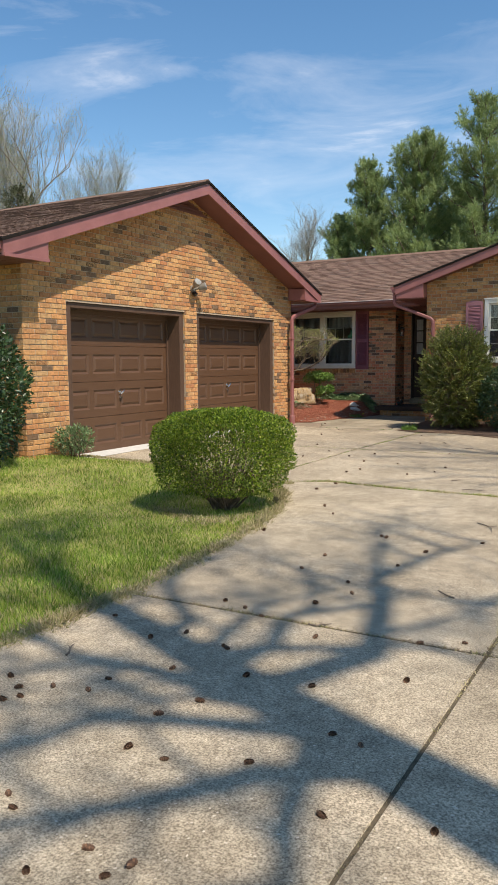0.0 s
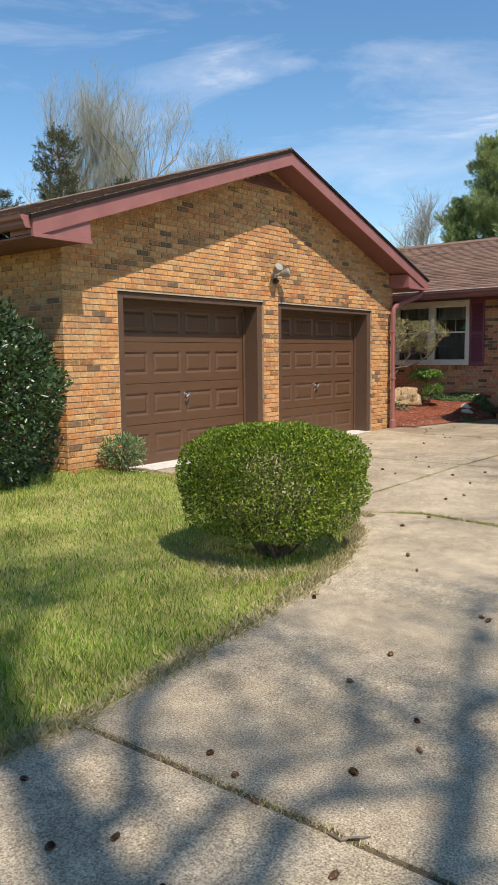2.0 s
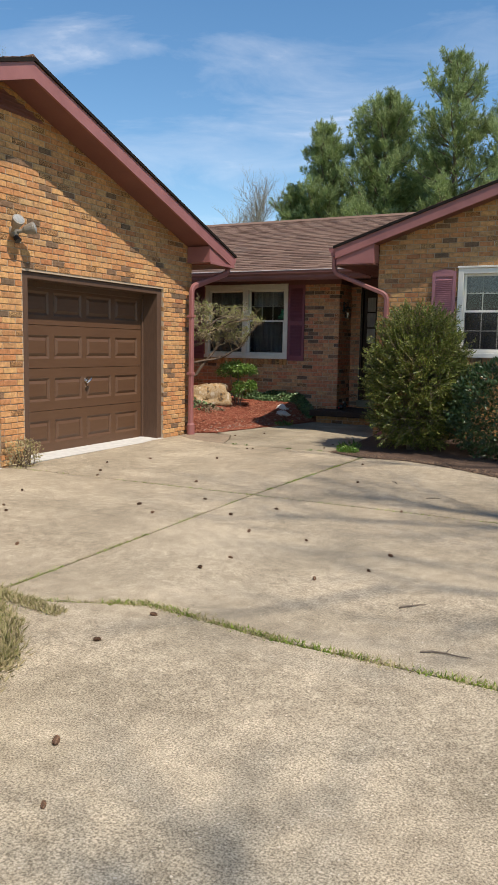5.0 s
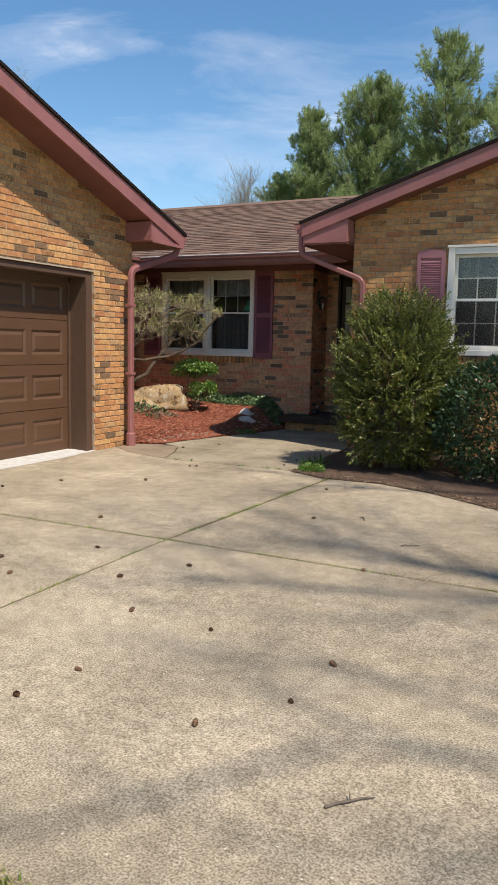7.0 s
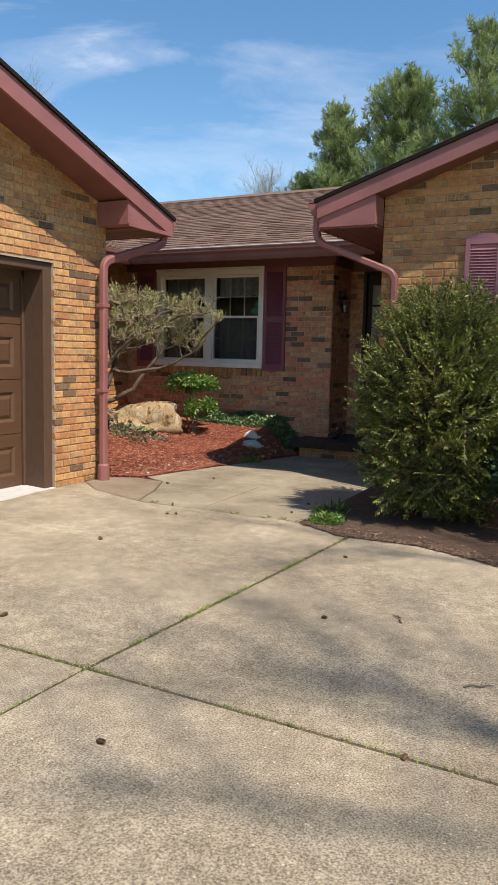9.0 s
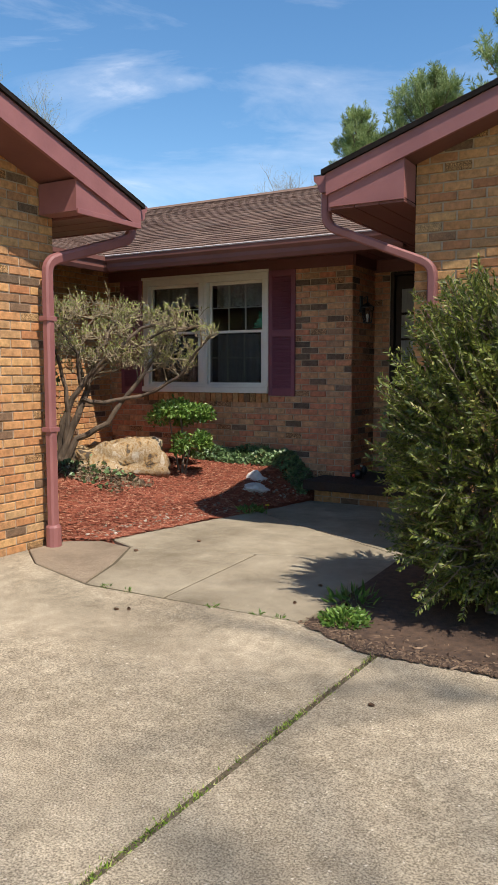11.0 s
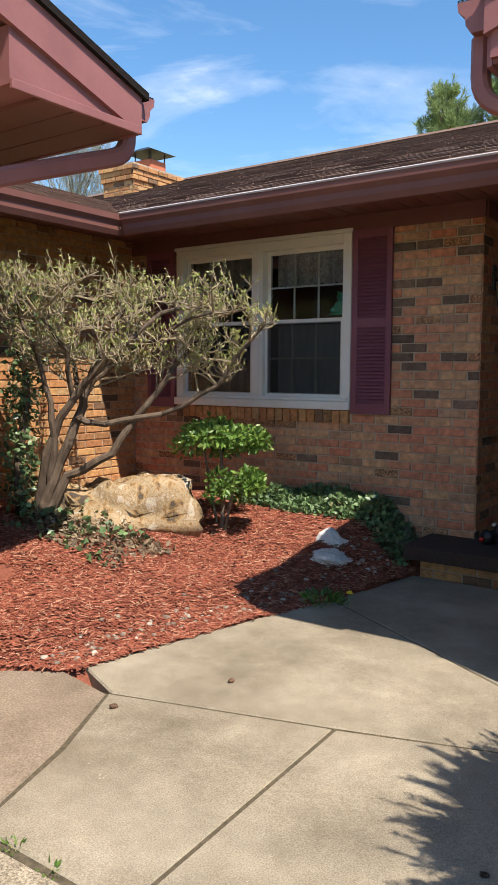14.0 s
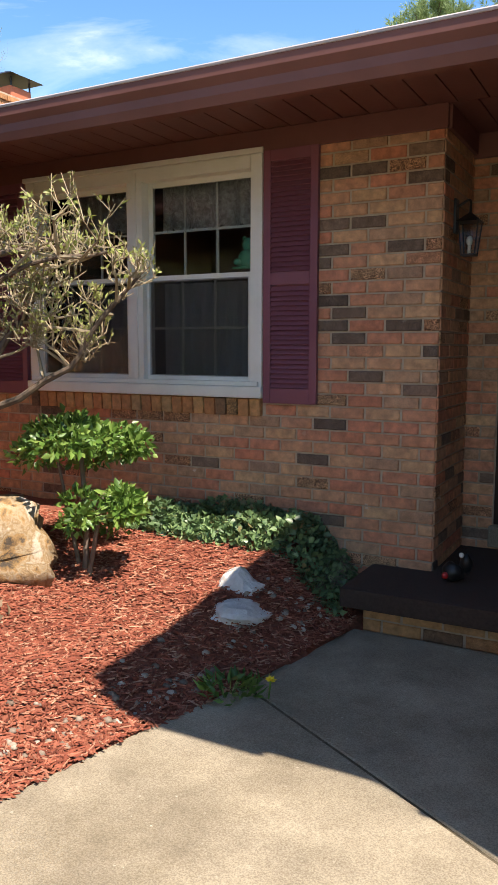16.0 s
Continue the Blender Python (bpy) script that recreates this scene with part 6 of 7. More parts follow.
# louvred vent under the garage peak
vent = thing("gable_vent", "small dark louvred vent under the garage peak", "vent")
b = Build()
b.prism([(GMID - 0.62, 4.225), (GMID + 0.62, 4.225), (GMID, 4.43)], "x", GX - 0.05, GX + 0.012)
part("frame", b, M_SOFFIT, vent)
for k in range(4):
    z = 4.245 + 0.045 * k
    w = 0.56 - 0.135 * k
    b = Build()
    b.prism([(GX + 0.013, z), (GX + 0.03, z - 0.012), (GX + 0.034, z - 0.008), (GX + 0.016, z + 0.02)], "y", GMID - w, GMID + w)
    part("slat", b, M_SOFFIT, vent)


# ---- trees ----
def bare_tree(name, label, at, height, seed, spread=0.45, trunk_r=0.2, first=0.25, limbs=9, mat=None, twig_mat=None, levels=4, fan=(9, 6, 6, 4), bud=None, thick=1.0, upness=0.55, sway=0.02, boughs=()):
    """A leafless tree: tapering trunk, limbs and three orders of twigs."""
    rng = np.random.default_rng(seed)
    t = thing(name, label, "tree", at=at)
    trunk, twig, P, A = Build(), Build(), [], []
    bend = [Vector((rng.normal() * sway * height, rng.normal() * sway * height, 0)) for _ in range(5)]
    line = [Vector((0, 0, -0.2))] + [Vector((0, 0, height * f)) + bend[i] for i, f in enumerate((0.25, 0.5, 0.75, 0.97))]
    trunk.tube(line, [trunk_r * 1.15, trunk_r * 0.9, trunk_r * 0.62, trunk_r * 0.32, trunk_r * 0.06], 9)

    def along(pts, f):
        f = min(f * (len(pts) - 1), len(pts) - 1.001)
        i = int(f)
        return pts[i].lerp(pts[i + 1], f - i)

    def grow(parent_pts, length, r, level, n, lo):
        for k in range(n):
            f = lo + (1 - lo) * ((k + rng.random()) / n)
            o = along(parent_pts, f)
            par = (parent_pts[-1] - parent_pts[0]).normalized()
            side = par.orthogonal()
            side.rotate(Matrix.Rotation(rng.uniform(0, 6.283), 3, par))
            d = (par * rng.uniform(0.5, 0.9) + side.normalized() * rng.uniform(0.45, 0.95) + Vector((0, 0, upness * rng.uniform(0.3, 1.0)))).normalized()
            l = length * rng.uniform(0.65, 1.2) * (1.15 - 0.6 * f if level == 1 else 1)
            pts = [o]
            for s in range(3):
                d = (d + Vector(rng.normal(size=3) * 0.14) + Vector((0, 0, 0.10 * upness))).normalized()
                pts.append(pts[-1] + d * l / 3)
            rr = r * (1.15 - 0.55 * f if level == 1 else 1)
            target = trunk if level == 1 else twig
            target.tube(pts, [rr, rr * 0.75, rr * 0.5, rr * 0.22], 6 if level == 1 else (4 if level == 2 else 3), cap=False)
            if level < levels:
                grow(pts, length * 0.5, rr * 0.42, level + 1, fan[level], 0.25)
            elif bud is not None:
                for q in range(3):
                    P.append(tuple(along(pts, rng.uniform(0.4, 1))))
                    A.append(tuple(d + Vector(rng.normal(size=3) * 0.5)))
    for start, goal, r in boughs:
        o, e = along(line, start / height), Vector(goal)
        pts = [o.lerp(e, f / 5) + Vector(rng.normal(size=3) * 0.035 * (e - o).length * (0 < f < 5)) for f in range(6)]
        trunk.tube(pts, [r, r * 0.86, r * 0.7, r * 0.55, r * 0.4, r * 0.2], 7, cap=False)
        grow(pts, max(0.9, (e - o).length * 0.42), r * 0.36, 2, fan[1], 0.2)
    grow(line, height * spread, trunk_r * 0.42 * thick, 1, fan[0], first)
    part("trunk", trunk, mat or M_BARK, t)
    part("branchwork", twig, twig_mat or M_FARTWIG, t, kind="stuff")
    if bud is not None:
        leaf_part("bud_mass", P, A, bud[1], bud[1] * 0.5, bud[0], t, "first spring leaves", seed=seed)
    return t


# large trees beside the drive throw their branch shadows over it
bare_tree("shade_tree", "large bare spring tree beside the driveway", (3.58, -0.22, 0.41), 15.0, 205, spread=0.17, trunk_r=0.29, first=0.66, fan=(8, 7, 6, 4), levels=4, thick=0.45, upness=0.45, sway=0.004,
          boughs=[(8.8, (2.25, 2.16, 12), 0.098), (8.5, (-0.03, -0.74, 11), 0.085), (8.1, (-0.18, -1.13, 10), 0.078), (7.6, (-0.08, -1.88, 10), 0.072), (8.3, (1.75, -1.92, 10.3), 0.078), (9.2, (1.92, 0.97, 11.5), 0.065), (9.4, (0.92, 1.02, 11), 0.058), (9.5, (2.68, 0.29, 11.6), 0.052), (9.9, (0.72, 0.87, 12.5), 0.065)])
bare_tree("shade_tree", "tall bare spring tree past the far side of the drive", (7.6, 6.6, 0.40), 17.0, 209, spread=0.26, trunk_r=0.24, first=0.55, fan=(10, 6, 5), levels=3, thick=0.7, upness=0.4)
bare_tree("shade_tree", "slender bare spring tree beyond the shrub bed", (5.6, 10.0, 0.40), 18.0, 213, spread=0.20, trunk_r=0.2, first=0.68, fan=(9, 6, 5), levels=3, thick=0.8, upness=0.4)

tall = bare_tree("bare_tree", "tall bare tree hazed with first yellow-green leaves", (-34.0, 33.5, 0.3), 12.8, 221, spread=0.44, trunk_r=0.20, first=0.10, fan=(18, 9, 9, 6), bud=(M_HAZE, 0.05), upness=1.1)
copy_thing(tall, pose(-31.2, 36.4, 0.3, 0, 0, 130) @ Matrix.Diagonal((0.86, 0.86, 0.80, 1)))
copy_thing(tall, pose(-37.5, 31.8, 0.3, 0, 0, 250) @ Matrix.Diagonal((1.1, 1.1, 1.0, 1)))
bare_tree("bare_tree", "grey leafless tree behind the main roof", (-19.6, 41.0, 0.3), 8.2, 223, spread=0.34, trunk_r=0.14, first=0.25, fan=(18, 8, 8, 4), upness=0.7)


def pine(name, label, at, height, seed, width=0.30, mat=None, droop=0.0, whorls=21, per=8, start=0.10, needle=0.23, round_top=0.5, thin=1.0, thick=0.13):
    """A pine: whorls of rising boughs with side twigs, each ending in a brush of needles, and gaps between the boughs."""
    rng = np.random.default_rng(seed)
    t = thing(name, label, "tree", at=at)
    wood, P, A = Build(), [], []
    wood.tube([(0, 0, -0.2), (0.1, 0, height * 0.4), (0, 0.1, height * 0.75), (0, 0, height * 0.99)], [height * 0.018, height * 0.013, height * 0.007, height * 0.001], 8)

    def brush(c, d, n, l):
        for q in range(n):
            f = rng.random()
            P.append(tuple(c + d * l * f + Vector(rng.normal(size=3) * 0.02)))
            A.append(tuple(d * 1.0 + Vector(rng.normal(size=3) * 0.62)))
    for w in range(whorls):
        f = start + (0.985 - start) * (w + rng.uniform(-0.3, 0.3)) / (whorls - 1)
        f = min(f, 0.985)
        reach = height * width * (max(0.0, 1 - f) ** round_top + 0.06) * (0.85 + 0.22 * math.sin(2.3 * w + seed))
        turn = rng.uniform(0, 6.283)
        for k in range(per):
            a = turn + 6.283 * k / per + rng.normal() * 0.3
            l = reach * rng.uniform(0.45, 1.2)
            rise = rng.uniform(0.1, 0.7) - droop + 0.5 * f
            d = Vector((math.cos(a), math.sin(a), rise)).normalized()
            o = Vector((0, 0, height * f))
            e = o + d * l
            m = o.lerp(e, 0.55) + Vector((0, 0, -0.08 * l))
            wood.tube([o, m, e], [height * 0.004, height * 0.0028, height * 0.001], 4, cap=False)
            for j in range(max(5, int(l * 13 * thin))):
                g_ = rng.uniform(0.22, 1.0)
                c = (o.lerp(m, g_ / 0.55) if g_ < 0.55 else m.lerp(e, (g_ - 0.55) / 0.45))
                side = Vector(rng.normal(size=3))
                side = (side - d * side.dot(d)).normalized()
                v = (d * 0.7 + side * 0.8 + Vector((0, 0, 0.55 - droop * 0.8))).normalized()
                tl = rng.uniform(0.15, 0.34) * l * (1.15 - 0.6 * g_) + 0.12
                tip = c + v * tl
                brush(c.lerp(tip, 0.45), v, 11, tl * 0.5)
                brush(tip, (v + Vector((0, 0, 0.7 - droop))).normalized(), 20, 0.22)
            brush(e, (d + Vector((0, 0, 0.9 - droop))).normalized(), 30, 0.42)
    brush(Vector((0, 0, height * 0.96)), Vector((0, 0, 1)), 40, height * 0.05)
    part("trunk", wood, M_BARK, t)
    leaf_part("crown", P, A, needle, needle * thick, mat or M_PINE, t, seed=seed, fold=0.1)
    return t


p1 = pine("pine_tree", "bushy green pine behind the house", (-13.0, 41.6, 0.3), 12.9, 301, width=0.31, per=9, round_top=0.42)
p2 = pine("pine_tree", "broad green pine behind the house", (-15.8, 41.0, 0.3), 12.0, 302, width=0.28, per=8, round_top=0.6)
p3 = pine("pine_tree", "tall open pine behind the gable wing", (-9.4, 40.6, 0.3), 14.2, 303, width=0.26, whorls=20, per=7, round_top=0.5, thin=0.85)
copy_thing(p1, pose(-6.2, 41.5, 0.3, 0, 0, 100))
copy_thing(p2, pose(-17.7, 41.6, 0.3, 0, 0, 200) @ Matrix.Diagonal((0.82, 0.82, 0.79, 1)))
copy_thing(p2, pose(-11.4, 44.5, 0.3, 0, 0, 70) @ Matrix.Diagonal((1.0, 1.0, 0.9, 1)))
copy_thing(p1, pose(-2.5, 43.0, 0.3, 0, 0, 300))
sp = pine("spruce_tree", "brown-green spruce beyond the garage", (-28.2, 23.4, 0.3), 11.1, 311, width=0.27, mat=M_SPRUCE, droop=0.42, whorls=15, per=8, round_top=0.6, needle=0.15, thick=0.16)
copy_thing(sp, pose(-30.0, 28.8, 0.3, 0, 0, 90) @ Matrix.Diagonal((0.8, 0.8, 0.92, 1)))
copy_thing(sp, pose(-33.5, 24.0, 0.3, 0, 0, 190) @ Matrix.Diagonal((1.1, 1.1, 0.85, 1)))


# ---- lawn, mulch, litter ----
def lawn_edge_x(y):
    for (xa, ya), (xc, yc) in zip(LAWN_EDGE, LAWN_EDGE[1:]):
        if ya <= y <= yc:
            return lean(xa, xc, (y - ya) / max(yc - ya, 1e-6))
    return -2.6


def on_lawn(x, y):
    if y > 7.55 or x < -12:
        return False
    if y < 7.0:
        return x < lawn_edge_x(y)
    return x < -3.8 and y < 7.12 + (-4.1 - x) * 0.14 and x > -7.36


def blades(n, seed, keep, size, mat, name, label, spread=0.5, area=(-9.5, -2.4, -1.0, 7.6), lift=0.0):
    rng = np.random.default_rng(seed)
    P, A, L = [], [], []
    while len(P) < n:
        x, y = rng.uniform(area[0], area[1]), rng.uniform(area[2], area[3])
        if not keep(x, y, rng):
            continue
        P.append((x, y, lawn_z(x, y) - 0.035 + lift))
        A.append((rng.normal() * spread, rng.normal() * spread, 1.0))
        L.append(size[0] * (0.8 + 0.7 * noise.noise(Vector((x * 1.3, y * 1.3, 3)))))
    ob = leaf_part(name, P, A, np.array(L), size[1], mat, None, label, seed=seed, fold=0.1)
    return tagged(ob, label, "grass", kind="stuff")


def lawn_keep(x, y, rng):
    if not on_lawn(x, y):
        return False
    d = math.hypot(x + 2.0, y - 2.5)
    return rng.random() < 1.0 / (1 + (d / 4.2) ** 2) + 0.12


blades(165000, 401, lawn_keep, (0.062, 0.0055), M_GRASS, "grass", "green spring lawn grass with straw patches", 0.45)
blades(20000, 402, lambda x, y, r: on_lawn(x, y) and noise.noise(Vector((x * 1.1, y * 1.1, 9))) > 0.04, (0.055, 0.006), M_STRAW, "dry_grass", "straw-coloured dead grass in the lawn", 0.8)


def edge_keep(x, y, rng):
    return y < 7.1 and abs(x - lawn_edge_x(y) + 0.02) < 0.10 * rng.random() ** 2 + 0.005 + 0.06 * noise.noise(Vector((x * 0.1, y * 3.5, 1))) or (7.0 < y < 7.6 and x < -3.8 and x > -7.3 and abs(y - (7.12 + (-4.1 - x) * 0.14)) < 0.05)


blades(17000, 403, edge_keep, (0.06, 0.007), M_STRAW, "edge_grass", "dry straw grass fringe along the concrete edge", 1.1, lift=0.028)


def joint_grass(name, label, line, n, seed, mat, width=0.025, length=0.045):
    rng = np.random.default_rng(seed)
    P, A = [], []
    while len(P) < n:
        k = rng.integers(0, len(line) - 1)
        f = rng.random()
        x, y = lean(line[k][0], line[k + 1][0], f), lean(line[k][1], line[k + 1][1], f)
        if noise.noise(Vector((x * 2.2, y * 2.2, seed))) < -0.12 and rng.random() < 0.8:
            continue
        P.append((x + rng.normal() * width, y + rng.normal() * width, slab_z(x, y) - 0.012))
        A.append((rng.normal() * 0.9, rng.normal() * 0.9, 0.8))
    ob = leaf_part(name, P, A, length, 0.006, mat, None, label, seed=seed, fold=0.1)
    tagged(ob, label, "grass", kind="stuff")


crack = [(-4.6, 7.20), (-4.2, 7.13), (-3.5, 7.42), (-2.7, 7.30), (-1.7, 7.26), (-0.84, 7.22), (2.0, 7.17)]
joint_grass("joint_grass", "green grass growing in the driveway joint", crack, 2300, 411, M_GRASS, 0.018, 0.036)
joint_grass("joint_grass", "straw grass growing in the driveway joint", crack, 3800, 412, M_STRAW, 0.024, 0.036)
for s, line in enumerate(([(jx, 7.3), (jx, 10.4), (jt, 13.2)], [(-7.2, j3), (jx, j3), (-2.5, 10.35), (-0.8, 10.32), (2.5, 10.28)], [(-2.9, j1), (-0.86, j1), (3.0, j1)], [(-0.88, -2.0), (-0.86, j1), (-0.84, 7.2)])):
    joint_grass("joint_moss", "short moss and grass in a concrete joint", line, 2200, 420 + s, M_GRASS if s < 2 else M_STRAW, 0.015, 0.024)
    joint_grass("joint_straw", "dry brown litter in a concrete joint", line, 2200, 440 + s, M_DEADLEAF, 0.020, 0.022)
joint_grass("bush_skirt", "dry grass round the foot of the boxwood", [(-4.3, 5.3), (-3.6, 5.0), (-3.3, 5.5), (-3.45, 6.1)], 1200, 431, M_STRAW, 0.07, 0.06)


def joint_fill():
    b = Build()

    def strip(line, w, d=0.006):
        for (xa, ya), (xc, yc) in zip(line, line[1:]):
            u = Vector((xc - xa, yc - ya)).normalized()
            nx, ny = -u.y * w, u.x * w
            b.add([(xa + nx, ya + ny, slab_z(xa, ya) - d), (xa - nx, ya - ny, slab_z(xa, ya) - d), (xc - nx, yc - ny, slab_z(xc, yc) - d), (xc + nx, yc + ny, slab_z(xc, yc) - d)], [(0, 1, 2, 3)])
    strip(crack, 0.05)
    for line in ([(jx, 7.2), (jx, j3), (jt, 13.20)], [(-7.3, j3), (jx, j3)], [(jx, j3), (-0.8, j3 - 0.05), (3.2, j3 - 0.1)], [(-2.93, j1), (3.2, j1)], [(-0.88, -3), (-0.86, j1), (-0.84, 7.22), (-0.8, j3)],
                 [(-7.0, 13.62), (-6.3, 13.40), (-4.74, 13.42)], [(-5.70, 13.41), (-5.75, 14.64)], [(-6.72, 14.36), (-5.75, 14.64), (-4.72, 14.98)], [(-6.62, 16.16), (-4.75, 15.10)], [(-6.33, 13.41), (-6.5, 13.9), (-6.72, 14.36)]):
        strip(line, 0.018)
    tagged(part("joint_fill", b, M_JOINT), "brown soil packed in the concrete joints", "ground", kind="structure")


joint_fill()


def mulch_chips(n, seed):
    rng = np.random.default_rng(seed)
    b = Build()
    made = 0
    while made < n:
        x, y = rng.uniform(-9.3, -6.45), rng.uniform(14.1, 17.1)
        if not in_bed(x - 0.06, y) or (x < -8.0 and y < 14.9):
            continue
        l, w, h = rng.uniform(0.008, 0.033), rng.uniform(0.0025, 0.007), rng.uniform(0.002, 0.005)
        m = pose(x, y, bed_z(x, y) + 0.025 * noise.noise(Vector((x * 3, y * 3, 0))) + 0.003 + rng.random() * 0.010, rng.normal() * 10, rng.normal() * 9, rng.uniform(0, 180))
        vs = [m @ Vector(q) for q in ((-l, -w, 0), (l * .9, -w * .5, 0), (l, w, 0), (-l * .8, w * .8, 0), (-l * .9, 0, h), (l * .9, 0, h))]
        b.add([tuple(v) for v in vs], [(0, 1, 5, 4), (2, 3, 4, 5), (1, 2, 5), (3, 0, 4)])
        made += 1
    tagged(part("mulch_chips", b, M_CHIP), "shredded red wood mulch chips", "mulch", kind="stuff")


mulch_chips(42000, 501)


def bark_litter(n, seed):
    rng = np.random.default_rng(seed)
    b = Build()
    edge = [(-4.72, 13.41), (-4.28, 13.18), (-3.68, 13.21), (-3.14, 12.99), (-2.5, 12.57), (-1.6, 12.27)]
    for k in range(n):
        i = int(rng.integers(0, len(edge) - 1))
        f = rng.random()
        x = lean(edge[i][0], edge[i + 1][0], f) + rng.normal() * 0.02
        y = lean(edge[i][1], edge[i + 1][1], f) - 0.03 + abs(rng.normal()) * (0.05 if k % 3 else 0.5)
        l, w, h = rng.uniform(0.006, 0.026), rng.uniform(0.004, 0.010), rng.uniform(0.003, 0.008)
        m = pose(x, y, slab_z(x, y) + 0.008, rng.normal() * 12, rng.normal() * 12, rng.uniform(0, 180))
        vs = [m @ Vector(q) for q in ((-l, -w, 0), (l * .9, -w * .5, 0), (l, w, 0), (-l * .8, w * .8, 0), (-l * .9, 0, h), (l * .9, 0, h))]
        b.add([tuple(v) for v in vs], [(0, 1, 5, 4), (2, 3, 4, 5), (1, 2, 5), (3, 0, 4)])
    tagged(part("bark_litter", b, M_LITTER), "dark bark crumbs along the shrub bed edge", "mulch", kind="stuff")


M_LITTER = material("bark_crumb", [(0.0, (0.04, 0.025, 0.018)), (0.6, (0.11, 0.065, 0.04)), (1.0, (0.24, 0.16, 0.10))], 30, 0.9, source="island")
bark_litter(5200, 505)


def pebbles(n, seed):
    rng = np.random.default_rng(seed)
    b = Build()
    for k in range(n):
        y = rng.uniform(14.4, 16.9)
        x = bed_edge_x(y) - 0.04 - abs(rng.normal()) * 0.13
        r = rng.uniform(0.007, 0.022)
        b.blob((x, y, bed_z(x, y) + 0.025 * noise.noise(Vector((x * 3, y * 3, 0))) + 0.008), (r, r * rng.uniform(0.6, 1), r * 0.6), 0.3, k, 7, 4)
    tagged(part("pebbles", b, M_PEBBLE, smooth=True), "pale pebbles scattered along the mulch edge", "pebbles", kind="stuff")


pebbles(190, 511)


def pine_cone():
    """A small open cone lying on its side: overlapping scales in rows round an axis."""
    b = Build()
    b.tube([(-0.026, 0, 0), (-0.014, 0, 0), (0.006, 0, 0), (0.026, 0, 0)], [0.006, 0.014, 0.013, 0.004], 7)
    for i in range(8):
        f = i / 7
        x = -0.024 + 0.05 * f
        r = 0.012 + 0.010 * math.sin(math.pi * (0.15 + 0.75 * f))
        for k in range(7):
            a = 6.283 * (k + 0.5 * (i % 2)) / 7
            c, s = math.cos(a), math.sin(a)
            w = 0.5
            p = [(x - 0.008, c * 0.006, s * 0.006), (x + 0.001, math.cos(a - w) * r * 0.8, math.sin(a - w) * r * 0.8), (x + 0.007, c * r, s * r), (x + 0.001, math.cos(a + w) * r * 0.8, math.sin(a + w) * r * 0.8)]
            b.add(p, [(0, 1, 2), (0, 2, 3)])
    return b


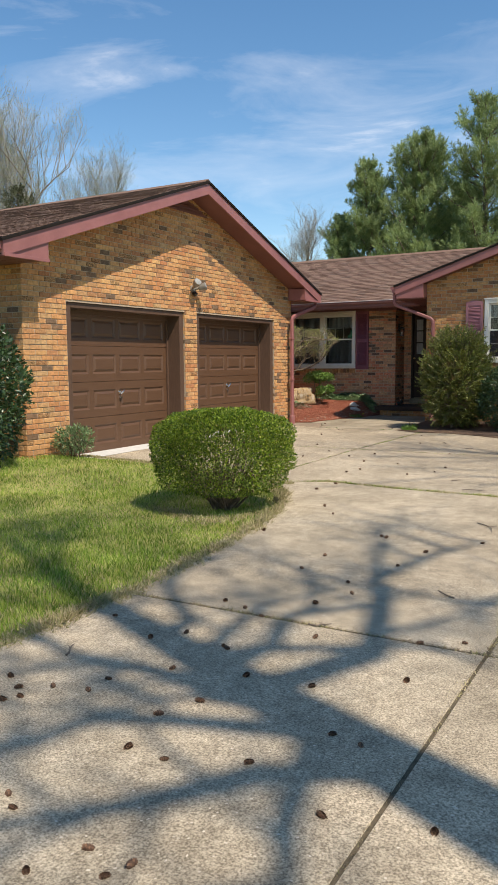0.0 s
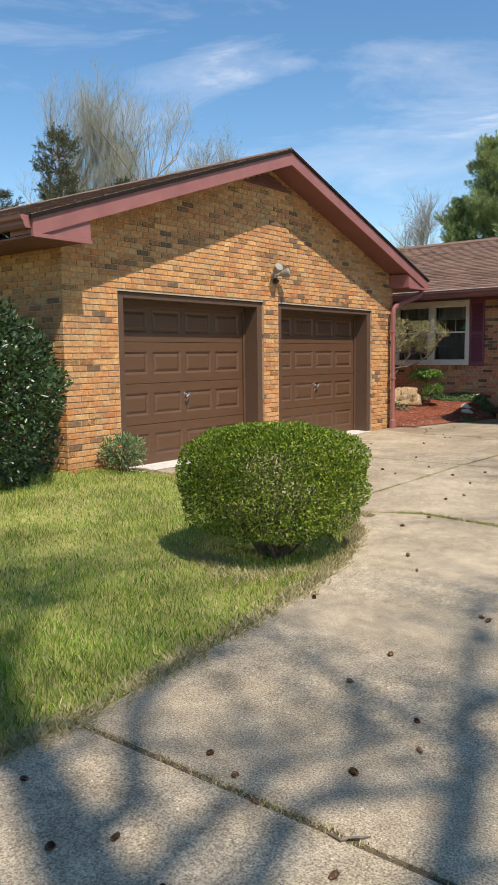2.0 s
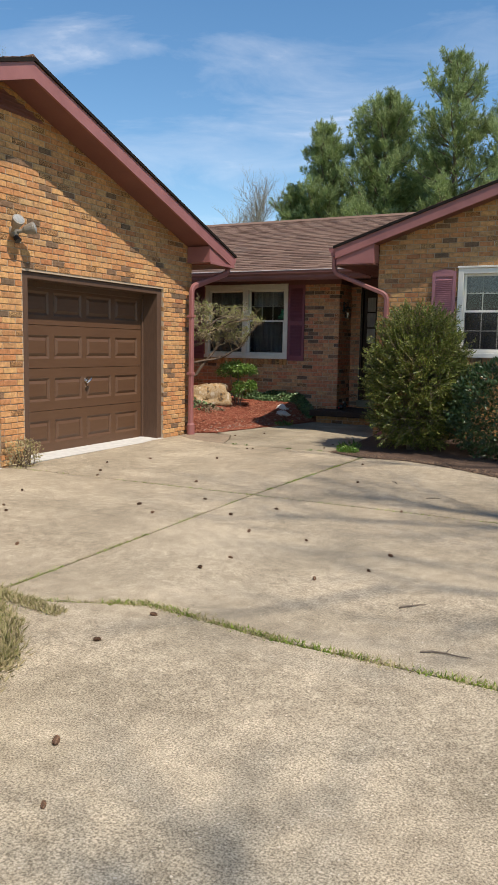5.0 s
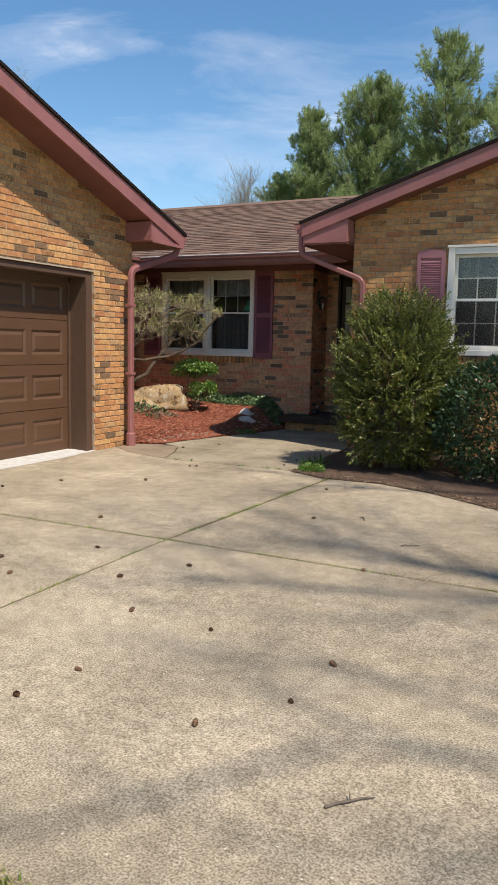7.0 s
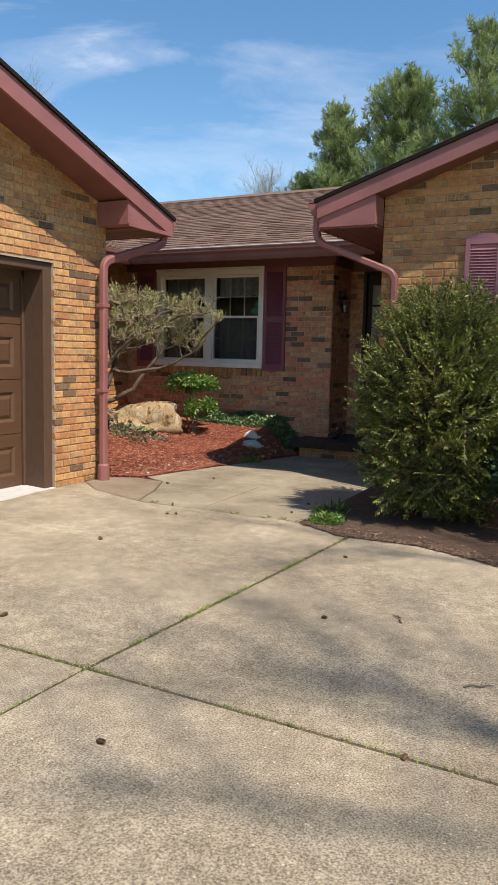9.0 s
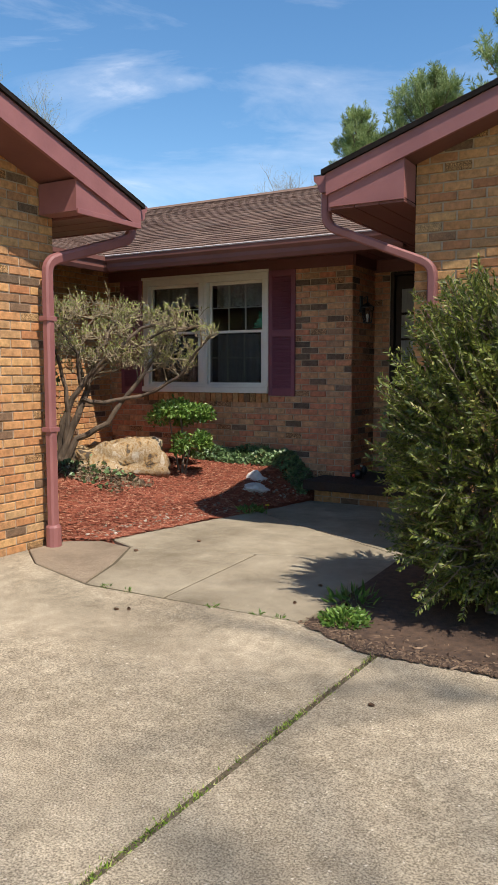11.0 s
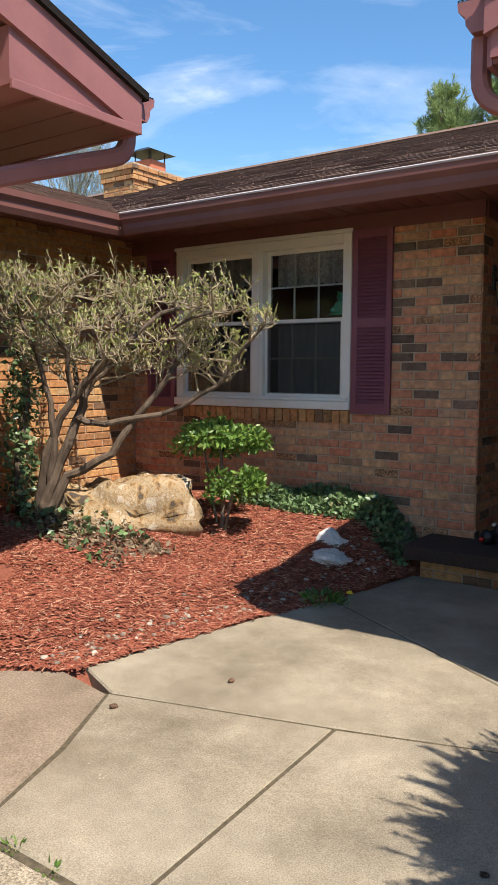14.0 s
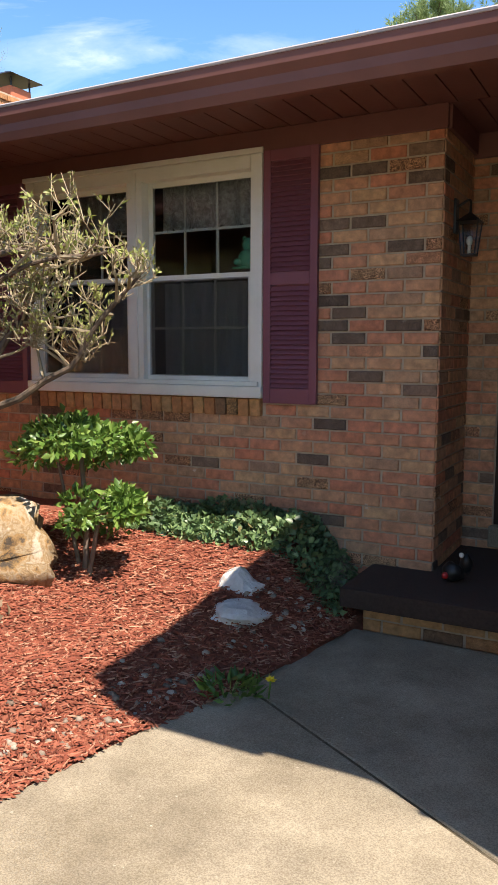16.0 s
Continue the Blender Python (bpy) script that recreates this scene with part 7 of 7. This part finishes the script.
cone_mesh = pine_cone().mesh("pine_cone", M_CONE)
rng = np.random.default_rng(521)
spots = [(-2.34, 3.25), (-2.03, 3.11), (-2.18, 3.19), (-1.65, 2.96), (-1.86, 3.9), (-1.99, 2.65), (-1.87, 3.44), (-1.71, 4.40), (-2.25, 4.06), (-3.0, 4.93), (-3.28, 9.06), (-3.9, 9.9), (-5.73, 13.12), (-4.97, 14.1), (-4.95, 13.7), (-6.35, 14.76), (-6.59, 14.26), (-4.05, 12.62), (-5.79, 13.08)]
spots += [(-2.63, 1.91), (-2.51, 1.84), (-2.44, 1.78), (-2.48, 1.72), (-1.93, 1.24), (-2.23, 1.96), (-1.86, 1.19), (-1.37, 1.15), (-1.4, 1.08), (-1.62, 1.65), (-1.76, 2.09), (-1.72, 2.4), (-2.25, 2.72), (-2.37, 2.58), (-1.96, 2.63), (-1.42, 2.43), (-1.35, 1.77), (-1.84, 1.92), (-1.78, 1.66), (-1.52, 1.15), (-1.17, 3.12), (-0.98, 3.22), (-1.09, 2.67), (-0.69, 1.69), (-1.06, 2.06), (-1.18, 2.09), (-2.39, 1.92), (-2.23, 2.09)]
while len(spots) < 135:
    x, y = rng.uniform(-6.9, 2.2), rng.uniform(0.2, 12.8)
    if (y < 4.2 and rng.random() < 0.6) or (y < 7.2 and x < lawn_edge_x(min(y, 7.0)) + 0.08) or (y > 12.0 and x > -4.4) or rng.random() < (y - 4) / 12 or (y > 7 and y < 7.7 and x < -3.5):
        continue
    spots.append((float(x), float(y)))
for k, (x, y) in enumerate(spots):
    s = float(rng.uniform(0.45, 0.68))
    ob = new("pine_cone", cone_mesh)
    ob.matrix_world = pose(x, y, slab_z(x, y) + 0.014 * s, float(rng.uniform(0, 360)), float(rng.normal() * 12), float(rng.uniform(0, 360))) @ Matrix.Diagonal((s, s, s, 1))
    tagged(ob, "small brown pine cone lying on the concrete", "pine cone", group="fallen pine cones")


def fallen_twig(x, y, length, turn, seed):
    rng = np.random.default_rng(seed)
    b = Build()
    pts = [Vector((length * f, 0.12 * length * math.sin(3 * f + seed) + rng.normal() * 0.006, 0.006 + 0.012 * f * (1 - f))) for f in (0, 0.25, 0.5, 0.75, 1)]
    b.tube(pts, [0.005, 0.0048, 0.004, 0.0035, 0.002], 6)
    b.tube([pts[2], pts[2] + Vector((length * 0.12, length * 0.14, 0.01))], [0.003, 0.0015], 5)
    ob = part("fallen_twig", b, M_BARK)
    ob.matrix_world = pose(x, y, slab_z(x, y), 0, 0, turn)
    tagged(ob, "thin brown twig fallen on the concrete", "twig", group="fallen twigs")


for k, (x, y, l, a) in enumerate([(-1.55, 5.95, 0.34, -60), (-2.05, 7.45, 0.22, 20), (-1.2, 6.9, 0.15, 80), (-1.75, 3.1, 0.12, 40), (-0.9, 5.4, 0.2, 10), (-2.6, 2.2, 0.14, 100), (-2.9, 11.0, 0.13, 30), (-1.2, 3.9, 0.16, 150), (-2.3, 8.0, 0.16, 60), (-3.35, 11.6, 0.12, 130), (-7.6, 15.5, 0.4, 20), (-7.7, 16.05, 0.3, 60)]):
    fallen_twig(x, y, l, a, k)
